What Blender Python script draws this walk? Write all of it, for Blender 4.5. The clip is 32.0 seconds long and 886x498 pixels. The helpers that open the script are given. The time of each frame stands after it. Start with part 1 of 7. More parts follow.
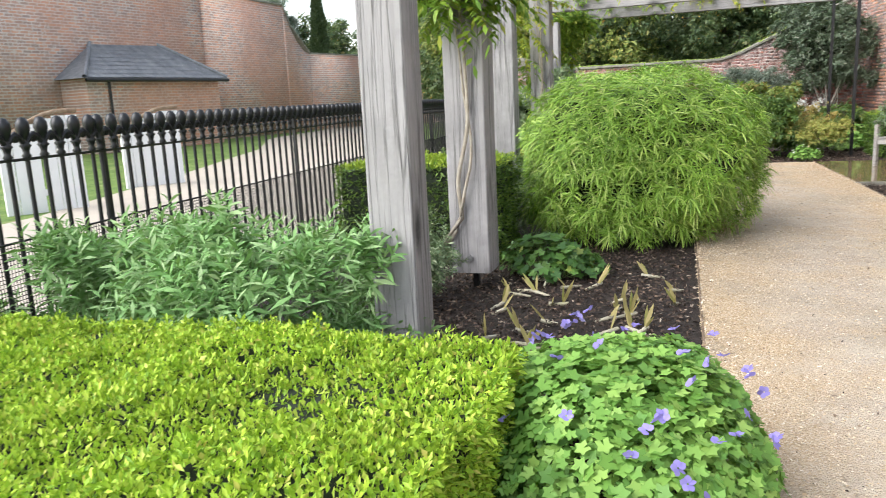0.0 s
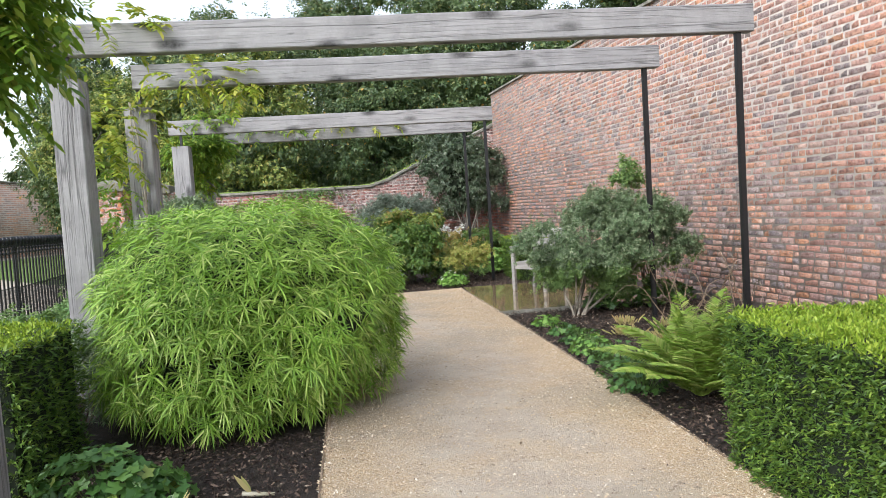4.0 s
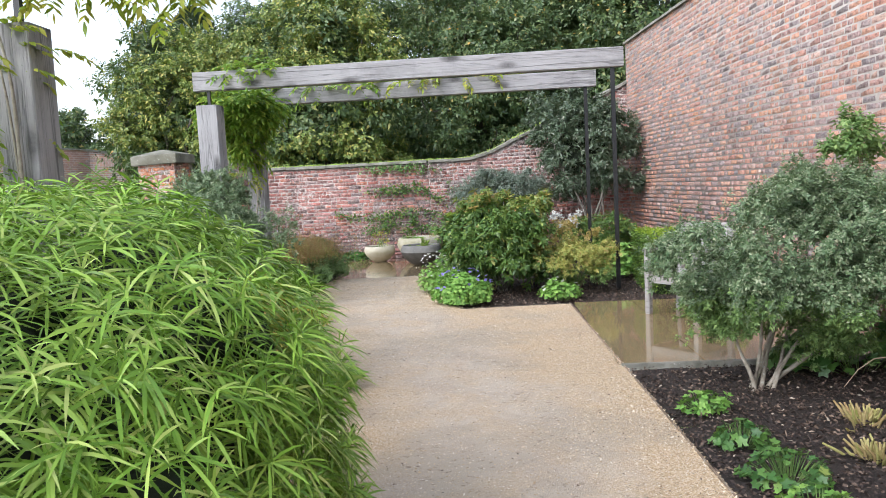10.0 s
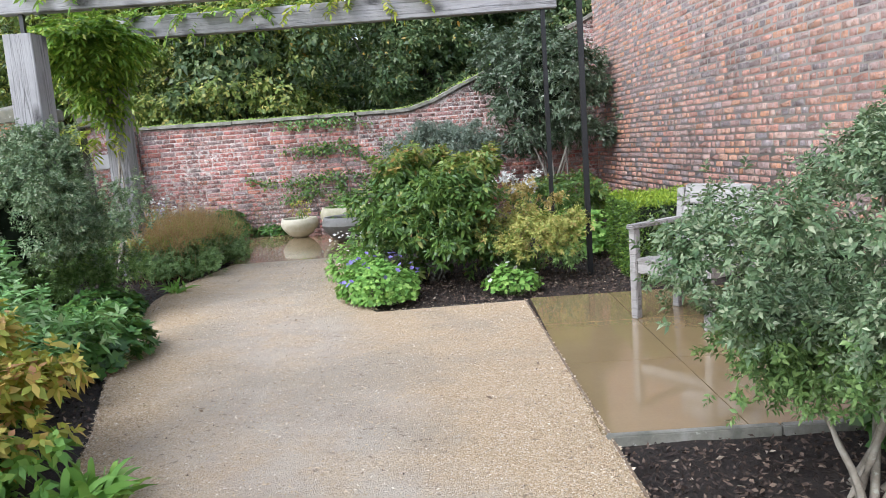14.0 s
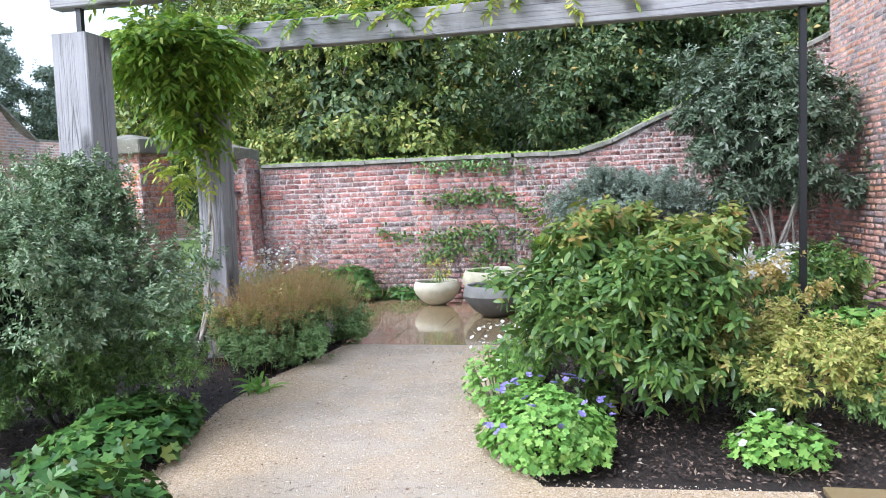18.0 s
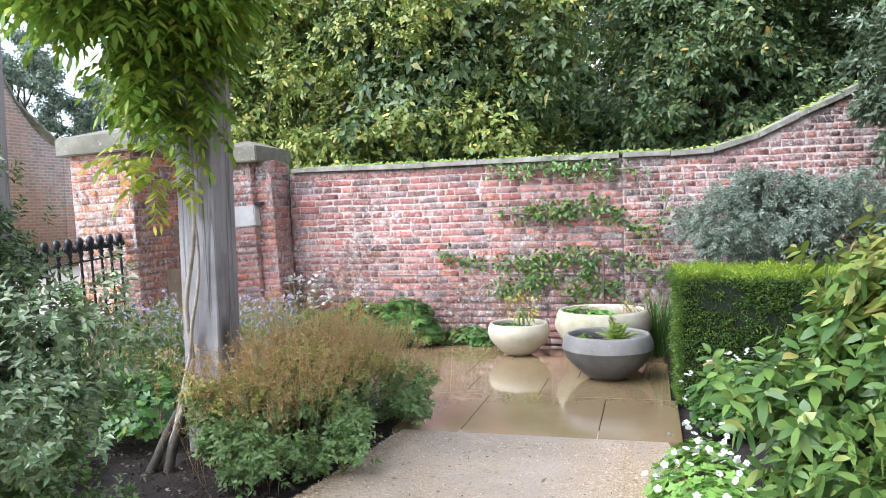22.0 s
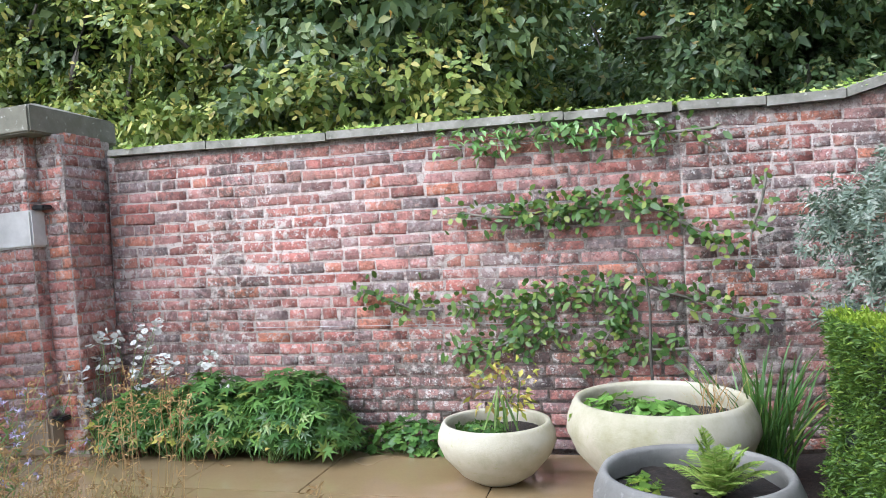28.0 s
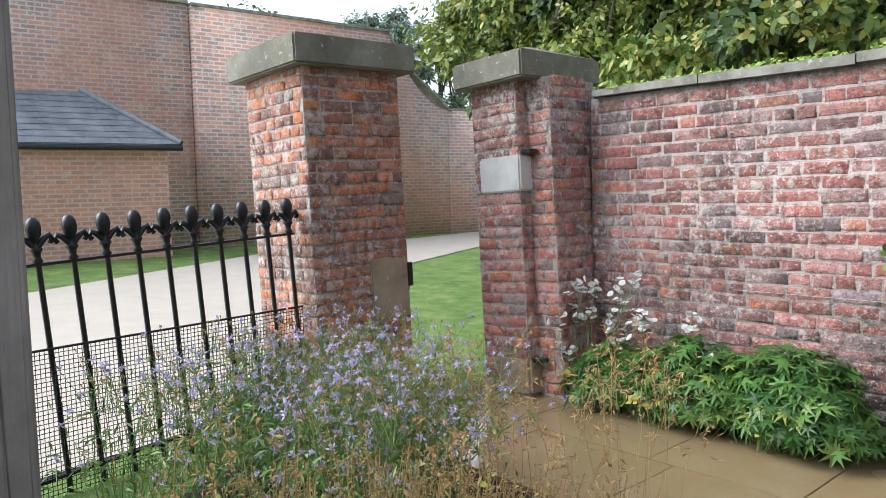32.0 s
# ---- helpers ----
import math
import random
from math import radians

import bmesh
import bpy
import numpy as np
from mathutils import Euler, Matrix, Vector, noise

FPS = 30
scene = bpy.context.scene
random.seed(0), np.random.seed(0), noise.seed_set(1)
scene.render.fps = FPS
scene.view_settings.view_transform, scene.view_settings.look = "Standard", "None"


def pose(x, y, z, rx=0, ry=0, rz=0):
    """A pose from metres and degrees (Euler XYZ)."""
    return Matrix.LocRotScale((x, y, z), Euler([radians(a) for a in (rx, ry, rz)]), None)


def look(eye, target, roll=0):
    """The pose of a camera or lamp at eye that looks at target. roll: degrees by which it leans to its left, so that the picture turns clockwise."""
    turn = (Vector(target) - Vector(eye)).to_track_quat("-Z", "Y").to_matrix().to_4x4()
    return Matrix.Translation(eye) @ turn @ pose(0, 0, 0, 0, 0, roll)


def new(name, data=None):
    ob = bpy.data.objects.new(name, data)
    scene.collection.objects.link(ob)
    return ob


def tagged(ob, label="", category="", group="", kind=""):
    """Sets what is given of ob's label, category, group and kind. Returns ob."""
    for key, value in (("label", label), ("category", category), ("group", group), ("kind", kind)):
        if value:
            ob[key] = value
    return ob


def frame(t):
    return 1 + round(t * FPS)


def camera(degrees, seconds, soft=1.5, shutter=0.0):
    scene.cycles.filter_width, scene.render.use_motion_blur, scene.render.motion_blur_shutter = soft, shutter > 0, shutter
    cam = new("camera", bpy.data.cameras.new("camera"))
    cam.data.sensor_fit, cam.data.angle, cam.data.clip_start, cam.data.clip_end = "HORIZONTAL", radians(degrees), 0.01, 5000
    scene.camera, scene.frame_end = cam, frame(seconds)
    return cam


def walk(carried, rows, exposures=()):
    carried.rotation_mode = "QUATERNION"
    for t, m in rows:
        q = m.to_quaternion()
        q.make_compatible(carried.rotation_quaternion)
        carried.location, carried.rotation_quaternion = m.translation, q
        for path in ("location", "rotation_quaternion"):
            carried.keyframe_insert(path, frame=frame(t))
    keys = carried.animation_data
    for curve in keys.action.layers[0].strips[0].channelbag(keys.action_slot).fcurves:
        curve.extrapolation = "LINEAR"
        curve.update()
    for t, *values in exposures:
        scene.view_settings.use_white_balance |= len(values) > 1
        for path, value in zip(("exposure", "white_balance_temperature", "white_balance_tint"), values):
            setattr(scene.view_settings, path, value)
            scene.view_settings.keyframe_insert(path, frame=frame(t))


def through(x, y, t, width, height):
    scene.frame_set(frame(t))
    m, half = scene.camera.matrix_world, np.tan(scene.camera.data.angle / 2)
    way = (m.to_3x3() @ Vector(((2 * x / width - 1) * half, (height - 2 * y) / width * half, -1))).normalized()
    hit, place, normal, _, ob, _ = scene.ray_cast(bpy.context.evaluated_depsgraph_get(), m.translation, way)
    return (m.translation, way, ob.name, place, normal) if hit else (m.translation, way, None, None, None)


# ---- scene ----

EXPO = [(0.0, 1.36, 6500, 10), (1.0, 1.08, 6450, 10), (2.5, 1.08, 6350, 10), (6.0, 1.18, 6200, 11), (9.0, 1.23, 6100, 12), (13.0, 1.2, 5950, 11), (15.0, 1.24, 5800, 11), (17.0, 1.4, 5600, 12), (19.0, 1.66, 5650, 13), (22.0, 1.74, 5850, 14), (25.0, 1.74, 5750, 13), (28.0, 1.52, 5750, 11), (29.0, 1.66, 5750, 11), (30.0, 1.52, 5850, 10), (32.0, 1.33, 6000, 9)]
# camera: seconds, place, heading to the left of +y, pitch, roll (degrees)
ROWS = [
    (0.0, 3.463, -20.755, 1.357, 18.35, -11.34, -2.82),
    (0.5, 3.410, -20.610, 1.284, 10.02, -8.59, -3.29),
    (1.0, 3.502, -20.534, 1.329, 3.76, -6.93, -2.92),
    (1.5, 3.619, -20.344, 1.349, -0.08, -5.90, -2.80),
    (2.0, 3.669, -20.147, 1.353, -3.53, -5.09, -2.92),
    (2.5, 3.667, -19.943, 1.374, -5.82, -4.57, -3.09),
    (4.5, 3.906, -18.805, 1.470, -6.56, -3.42, -3.55),
    (5.0, 3.962, -18.511, 1.443, -4.77, -3.62, -3.36),
    (5.5, 4.052, -18.282, 1.493, -3.55, -4.15, -3.80),
    (6.0, 4.047, -17.953, 1.466, -2.36, -4.42, -3.58),
    (6.5, 4.090, -17.752, 1.505, -1.40, -4.97, -3.68),
    (7.0, 4.234, -17.494, 1.539, -0.23, -5.43, -3.80),
    (7.5, 4.352, -17.194, 1.482, 0.75, -5.48, -3.62),
    (8.0, 4.364, -16.861, 1.484, 1.46, -5.62, -3.71),
    (8.5, 4.449, -16.569, 1.485, 1.70, -5.64, -3.63),
    (9.0, 4.605, -16.225, 1.482, 2.10, -5.25, -3.23),
    (9.5, 4.614, -15.902, 1.466, 2.73, -4.97, -3.03),
    (10.0, 4.611, -15.586, 1.501, 3.65, -4.91, -2.91),
    (10.5, 4.709, -15.265, 1.494, 4.53, -4.94, -3.06),
    (11.0, 4.731, -14.899, 1.477, 5.05, -5.11, -3.51),
    (11.5, 4.751, -14.564, 1.468, 5.23, -5.32, -3.73),
    (12.0, 4.841, -14.190, 1.467, 4.77, -6.12, -4.07),
    (12.5, 4.918, -13.893, 1.455, 4.05, -6.80, -4.28),
    (13.0, 4.904, -13.570, 1.456, 2.92, -7.61, -4.45),
    (13.5, 4.921, -13.343, 1.430, 2.03, -8.08, -4.74),
    (14.0, 4.975, -13.016, 1.403, 1.11, -8.08, -4.10),
    (14.5, 4.923, -12.796, 1.454, 1.43, -8.20, -4.78),
    (15.0, 4.870, -12.506, 1.528, 3.88, -8.04, -5.29),
    (15.5, 4.774, -12.289, 1.415, 6.75, -6.56, -3.02),
    (17.5, 4.659, -10.760, 1.504, 11.63, -4.72, -1.93),
    (18.0, 4.551, -10.427, 1.483, 11.95, -4.10, -2.07),
    (18.5, 4.433, -10.160, 1.499, 12.79, -3.52, -2.10),
    (19.0, 4.361, -9.823, 1.498, 14.58, -2.72, -2.17),
    (19.5, 4.247, -9.536, 1.505, 16.11, -2.13, -2.01),
    (20.0, 4.050, -9.231, 1.523, 18.05, -1.62, -1.56),
    (20.5, 3.967, -8.944, 1.491, 19.32, -1.55, -1.31),
    (21.0, 3.895, -8.611, 1.500, 19.24, -1.93, -1.34),
    (21.5, 3.777, -8.327, 1.486, 17.64, -2.50, -1.54),
    (22.0, 3.662, -8.020, 1.463, 15.56, -2.77, -1.78),
    (22.5, 3.601, -7.721, 1.464, 13.65, -2.67, -1.88),
    (23.0, 3.521, -7.378, 1.443, 12.49, -2.11, -2.15),
    (23.5, 3.424, -7.102, 1.428, 12.11, -1.57, -2.22),
    (24.0, 3.430, -6.794, 1.444, 12.10, -1.97, -2.64),
    (24.5, 3.410, -6.515, 1.419, 12.34, -2.07, -2.88),
    (25.0, 3.314, -6.211, 1.456, 12.66, -2.81, -3.14),
    (25.5, 3.296, -5.962, 1.425, 13.05, -2.65, -3.05),
    (27.5, 3.336, -4.602, 1.253, 14.63, 0.14, -2.05),
    (28.0, 3.088, -4.505, 1.308, 13.95, -0.75, -2.64),
    (28.5, 2.947, -4.367, 1.330, 17.22, -1.24, -3.16),
    (29.0, 2.816, -4.237, 1.345, 23.60, -1.45, -3.65),
    (29.5, 2.736, -4.182, 1.366, 29.15, -1.96, -3.62),
    (30.0, 2.683, -4.151, 1.381, 34.99, -3.10, -3.35),
    (30.5, 2.671, -4.133, 1.382, 40.16, -3.61, -2.63),
    (31.0, 2.689, -4.135, 1.375, 44.61, -3.98, -1.88),
    (31.5, 2.687, -4.134, 1.374, 46.71, -4.15, -1.47),
    (32.0, 2.674, -4.120, 1.377, 48.29, -4.29, -1.41),
]
cam = camera(61.52, 32.0, soft=0.8, shutter=0.15)


def aimed(x, y, z, yaw, pitch, roll):
    a, b = radians(yaw), radians(pitch)
    ahead = Vector((-math.sin(a) * math.cos(b), math.cos(a) * math.cos(b), math.sin(b)))
    return look((x, y, z), Vector((x, y, z)) + ahead, roll)


walk(cam, [(r[0], aimed(*r[1:])) for r in ROWS], exposures=EXPO)

# ---------------------------------------------------------------- light: an overcast autumn day
world = bpy.data.worlds.new("sky")
scene.world = world
world.use_nodes = True
wn, wl = world.node_tree.nodes, world.node_tree.links
sky = wn.new("ShaderNodeTexSky")
sky.sky_type, sky.sun_disc = "NISHITA", False
sky.sun_elevation, sky.sun_rotation = radians(42), radians(222)
sky.air_density, sky.dust_density, sky.ozone_density = 1.2, 1.4, 1.0
grey = wn.new("ShaderNodeHueSaturation")
grey.inputs["Saturation"].default_value = 0.45
wl.new(sky.outputs[0], grey.inputs["Color"])
wl.new(grey.outputs[0], wn["Background"].inputs[0])
wn["Background"].inputs[1].default_value = 0.142

sun = bpy.data.lights.new("sun", "SUN")
sun.energy, sun.angle, sun.color = 1.5, radians(50), (1.0, 0.985, 0.965)
sun_ob = new("sun", sun)
sun_ob.matrix_world = look((0, 0, 30), (math.sin(radians(222)) * -18, math.cos(radians(222)) * -18, 30 - 16.2))

# ---------------------------------------------------------------- materials
MATS = {}


class Nodes:
    """A short hand for node trees."""

    def __init__(self, name, displace=False):
        self.m = bpy.data.materials.new(name)
        self.m.use_nodes = True
        self.t = self.m.node_tree
        self.out = self.t.nodes["Material Output"]
        self.b = self.t.nodes["Principled BSDF"]

    def n(self, kind, **kw):
        node = self.t.nodes.new("ShaderNode" + kind)
        for k, v in kw.items():
            if k in node.inputs:
                node.inputs[k].default_value = v
        return node

    def link(self, a, b):
        self.t.links.new(a, b)

    def coords(self, scale=1.0, world=True):
        if world:
            return self.n("NewGeometry").outputs["Position"]
        return self.n("TexCoord").outputs["Object"]

    def noise(self, scale, detail=4.0, rough=0.6, at=None):
        node = self.n("TexNoise", Scale=scale, Detail=detail, Roughness=rough)
        if at is not None:
            self.link(at, node.inputs["Vector"])
        return node.outputs["Fac"]

    def ramp(self, fac, stops):
        node = self.n("ValToRGB")
        el = node.color_ramp.elements
        el[1].position, el[1].color = stops[-1][0], (*stops[-1][1], 1)
        el[0].position, el[0].color = stops[0][0], (*stops[0][1], 1)
        for p, c in stops[1:-1]:
            e = el.new(p)
            e.color = (*c, 1)
        self.link(fac, node.inputs[0])
        return node.outputs[0]

    def mix(self, fac, a, b, blend="MIX"):
        node = self.n("Mix")
        node.data_type, node.blend_type = "RGBA", blend
        for sock, v in ((node.inputs[0], fac), (node.inputs[6], a), (node.inputs[7], b)):
            if hasattr(v, "is_output"):
                self.link(v, sock)
            else:
                sock.default_value = (*v, 1) if isinstance(v, tuple) else v
        return node.outputs[2]

    def math(self, op, a, b=0.0):
        node = self.n("Math")
        node.operation = op
        for sock, v in ((node.inputs[0], a), (node.inputs[1], b)):
            if hasattr(v, "is_output"):
                self.link(v, sock)
            else:
                sock.default_value = v
        return node.outputs[0]

    def bump(self, height, strength=0.3, distance=0.01):
        node = self.n("Bump", Strength=strength, Distance=distance)
        self.link(height, node.inputs["Height"])
        self.link(node.outputs[0], self.b.inputs["Normal"])

    def done(self, colour=None, rough=None, **kw):
        for name, v in (("Base Color", colour), ("Roughness", rough)):
            if v is None:
                continue
            if hasattr(v, "is_output"):
                self.link(v, self.b.inputs[name])
            else:
                self.b.inputs[name].default_value = (*v, 1) if isinstance(v, tuple) else v
        for k, v in kw.items():
            self.b.inputs[k.replace("_", " ")].default_value = v
        return self.m


BRICK_RED = [(0.0, (0.22, 0.135, 0.13)), (0.12, (0.352, 0.135, 0.114)), (0.28, (0.495, 0.172, 0.14)), (0.44, (0.517, 0.244, 0.208)), (0.58, (0.451, 0.229, 0.213)), (0.72, (0.572, 0.208, 0.12)), (0.84, (0.407, 0.244, 0.229)), (0.93, (0.319, 0.239, 0.234)), (1.0, (0.22, 0.172, 0.166))]
BRICK_PIER = [(0.0, (0.268, 0.162, 0.149)), (0.12, (0.429, 0.162, 0.131)), (0.28, (0.604, 0.206, 0.161)), (0.44, (0.631, 0.293, 0.239)), (0.58, (0.55, 0.275, 0.245)), (0.72, (0.698, 0.25, 0.138)), (0.84, (0.497, 0.293, 0.263)), (0.93, (0.389, 0.287, 0.269)), (1.0, (0.268, 0.206, 0.191))]
BRICK_ORANGE = [(0.0, (0.20, 0.17, 0.17)), (0.07, (0.30, 0.26, 0.26)), (0.15, (0.42, 0.30, 0.27)), (0.30, (0.56, 0.27, 0.20)), (0.48, (0.62, 0.34, 0.25)), (0.64, (0.64, 0.31, 0.17)), (0.76, (0.60, 0.41, 0.34)), (0.86, (0.50, 0.25, 0.19)), (0.95, (0.42, 0.31, 0.29)), (1.0, (0.26, 0.20, 0.19))]
BRICK_OLD = [(0.0, (0.235, 0.134, 0.106)), (0.2, (0.414, 0.175, 0.119)), (0.4, (0.607, 0.215, 0.106)), (0.6, (0.745, 0.268, 0.106)), (0.75, (0.635, 0.295, 0.19)), (0.88, (0.442, 0.295, 0.214)), (1.0, (0.276, 0.215, 0.179))]


def brick_material(name, stops, single, lime=0.3, sooty=0.5):
    """Old hand-made brick: each its own colour, with worn faces, lime smears, soot and lichen."""
    g = Nodes(name)
    p = g.coords()
    rnd = g.n("ObjectInfo").outputs["Random"] if single else g.n("NewGeometry").outputs["Random Per Island"]
    col = g.ramp(rnd, stops)
    # fired skin: lighter and darker clouds within a brick
    cloud = g.noise(19.0, 5, 0.68, p)
    col = g.mix(g.ramp(cloud, [(0.51, (0, 0, 0)), (0.62, (0.7, 0.7, 0.7))]), col, (0.17, 0.085, 0.075))
    col = g.mix(g.ramp(cloud, [(0.36, (0.55, 0.55, 0.55)), (0.45, (0, 0, 0))]), col, (0.60, 0.36, 0.29))
    # broad weathering that runs across many bricks
    broad = g.noise(0.75, 5, 0.62, p)
    col = g.mix(g.ramp(broad, [(0.50, (0, 0, 0)), (0.64, (0.45, 0.45, 0.45))]), col, (0.33, 0.235, 0.205))
    grain = g.noise(95.0, 3, 0.65, p)
    col = g.mix(g.ramp(grain, [(0.55, (0, 0, 0)), (0.63, (0.6, 0.6, 0.6))]), col, (0.12, 0.07, 0.058))
    # lime smeared from the joints, in small ragged patches
    ragged = g.noise(15.0, 7, 0.74, p)
    where = g.ramp(g.noise(0.9, 4, 0.6, p), [(0.38, (0.25, 0.25, 0.25)), (0.58, (1, 1, 1))])
    smear = g.ramp(g.math("ADD", ragged, g.math("MULTIPLY", where, 0.05)), [(0.56, (0, 0, 0)), (0.60, (1, 1, 1))])
    col = g.mix(g.math("MULTIPLY", g.math("MULTIPLY", smear, where), min(1.0, lime * 1.9)), col, (0.56, 0.49, 0.45))
    # soot and dark lichen
    soot = g.ramp(g.noise(1.25, 6, 0.68, p), [(0.46, (0, 0, 0)), (0.56, (1, 1, 1))])
    fleck = g.ramp(g.noise(22.0, 7, 0.76, p), [(0.44, (0, 0, 0)), (0.53, (1, 1, 1))])
    col = g.mix(g.math("MULTIPLY", g.math("MULTIPLY", soot, fleck), sooty), col, (0.075, 0.066, 0.062))
    # white crusts, small and sharp
    crust = g.ramp(g.noise(46.0, 4, 0.66, p), [(0.60, (0, 0, 0)), (0.63, (1, 1, 1))])
    col = g.mix(g.math("MULTIPLY", g.math("MULTIPLY", crust, where), min(1.0, lime * 1.6)), col, (0.72, 0.69, 0.65))
    g.bump(g.math("ADD", g.math("MULTIPLY", grain, 0.35), g.math("ADD", g.noise(34.0, 6, 0.7, p), g.math("MULTIPLY", ragged, 0.7))), 1.0, 0.018)
    return g.done(col, 0.9)


def brick_far_material(name, a, b, mortar):
    """Brickwork that stays too far off to tell single bricks apart well."""
    g = Nodes(name)
    tc = g.n("TexCoord").outputs["UV"]
    bt = g.n("TexBrick", Scale=1.0)
    bt.inputs["Color1"].default_value, bt.inputs["Color2"].default_value, bt.inputs["Mortar"].default_value = (*a, 1), (*b, 1), (*mortar, 1)
    bt.inputs["Mortar Size"].default_value, bt.inputs["Brick Width"].default_value, bt.inputs["Row Height"].default_value = 0.014, 0.26, 0.085
    bt.inputs["Bias"].default_value = 0.1
    g.link(tc, bt.inputs["Vector"])
    p = g.coords()
    patch = g.ramp(g.noise(0.45, 4, 0.6, p), [(0.36, (0, 0, 0)), (0.66, (1, 1, 1))])
    col = g.mix(g.math("MULTIPLY", patch, 0.32), bt.outputs["Color"], (0.36, 0.30, 0.275))
    small = g.ramp(g.noise(2.2, 5, 0.62, p), [(0.44, (0, 0, 0)), (0.62, (1, 1, 1))])
    col = g.mix(g.math("MULTIPLY", small, 0.3), col, (0.26, 0.17, 0.14))
    spots = g.ramp(g.noise(9.0, 4, 0.6, p), [(0.55, (0, 0, 0)), (0.64, (0.7, 0.7, 0.7))])
    col = g.mix(spots, col, (0.56, 0.50, 0.45))
    red = g.ramp(g.noise(0.22, 3, 0.5, p), [(0.5, (0, 0, 0)), (0.6, (0.35, 0.35, 0.35))])
    col = g.mix(red, col, (0.56, 0.23, 0.13))
    g.bump(bt.outputs["Fac"], -0.4, 0.01)
    return g.done(col, 0.9)


def stone_material(name, base, dark, light, scale=6.0, rough=0.85, lichen=(0.55, 0.55, 0.48)):
    g = Nodes(name)
    p = g.coords()
    col = g.ramp(g.noise(scale, 6, 0.65, p), [(0.3, dark), (0.5, base), (0.72, light)])
    fine = g.noise(90, 4, 0.7, p)
    col = g.mix(g.math("MULTIPLY", fine, 0.3), col, tuple(c * 0.6 for c in base))
    spots = g.ramp(g.noise(26, 4, 0.6, p), [(0.63, (0, 0, 0)), (0.70, (0.6, 0.6, 0.6))])
    col = g.mix(spots, col, lichen)
    g.bump(g.math("ADD", fine, g.noise(14, 5, 0.7, p)), 0.45, 0.006)
    return g.done(col, rough)


def leaf_material(name, stops, gloss=0.45, through=0.35):
    g = Nodes(name)
    if "petal" not in name:
        stops = [(at, (c[0] * 1.12, c[1], c[2])) for at, c in stops]
    rnd = g.n("NewGeometry").outputs["Random Per Island"]
    col = g.ramp(rnd, stops)
    p = g.coords()
    col = g.mix(g.math("MULTIPLY", g.ramp(g.noise(2.2, 3, 0.5, p), [(0.35, (0, 0, 0)), (0.7, (1, 1, 1))]), 0.35), col, tuple(c * 0.55 for c in stops[len(stops) // 2][1]))
    g.done(col, gloss)
    g.b.inputs["Specular IOR Level"].default_value = 0.35
    tr = g.n("BsdfTranslucent")
    bright = col if "petal" in name or "seed" in name else g.mix(0.4, col, (0.30, 0.40, 0.04))
    g.link(bright, tr.inputs[0])
    mx = g.n("MixShader")
    mx.inputs[0].default_value = through
    g.link(g.b.outputs[0], mx.inputs[1])
    g.link(tr.outputs[0], mx.inputs[2])
    g.link(mx.outputs[0], g.out.inputs[0])
    return g.m


def plain_material(name, colour, rough=0.5, metal=0.0, vary=0.15, scale=20.0, bump=0.15):
    g = Nodes(name)
    p = g.coords()
    nz = g.noise(scale, 5, 0.65, p)
    col = g.mix(nz, tuple(c * (1 - vary) for c in colour), tuple(min(1, c * (1 + vary)) for c in colour))
    g.bump(g.noise(scale * 6, 3, 0.6, p), bump, 0.004)
    return g.done(col, rough, Metallic=metal)


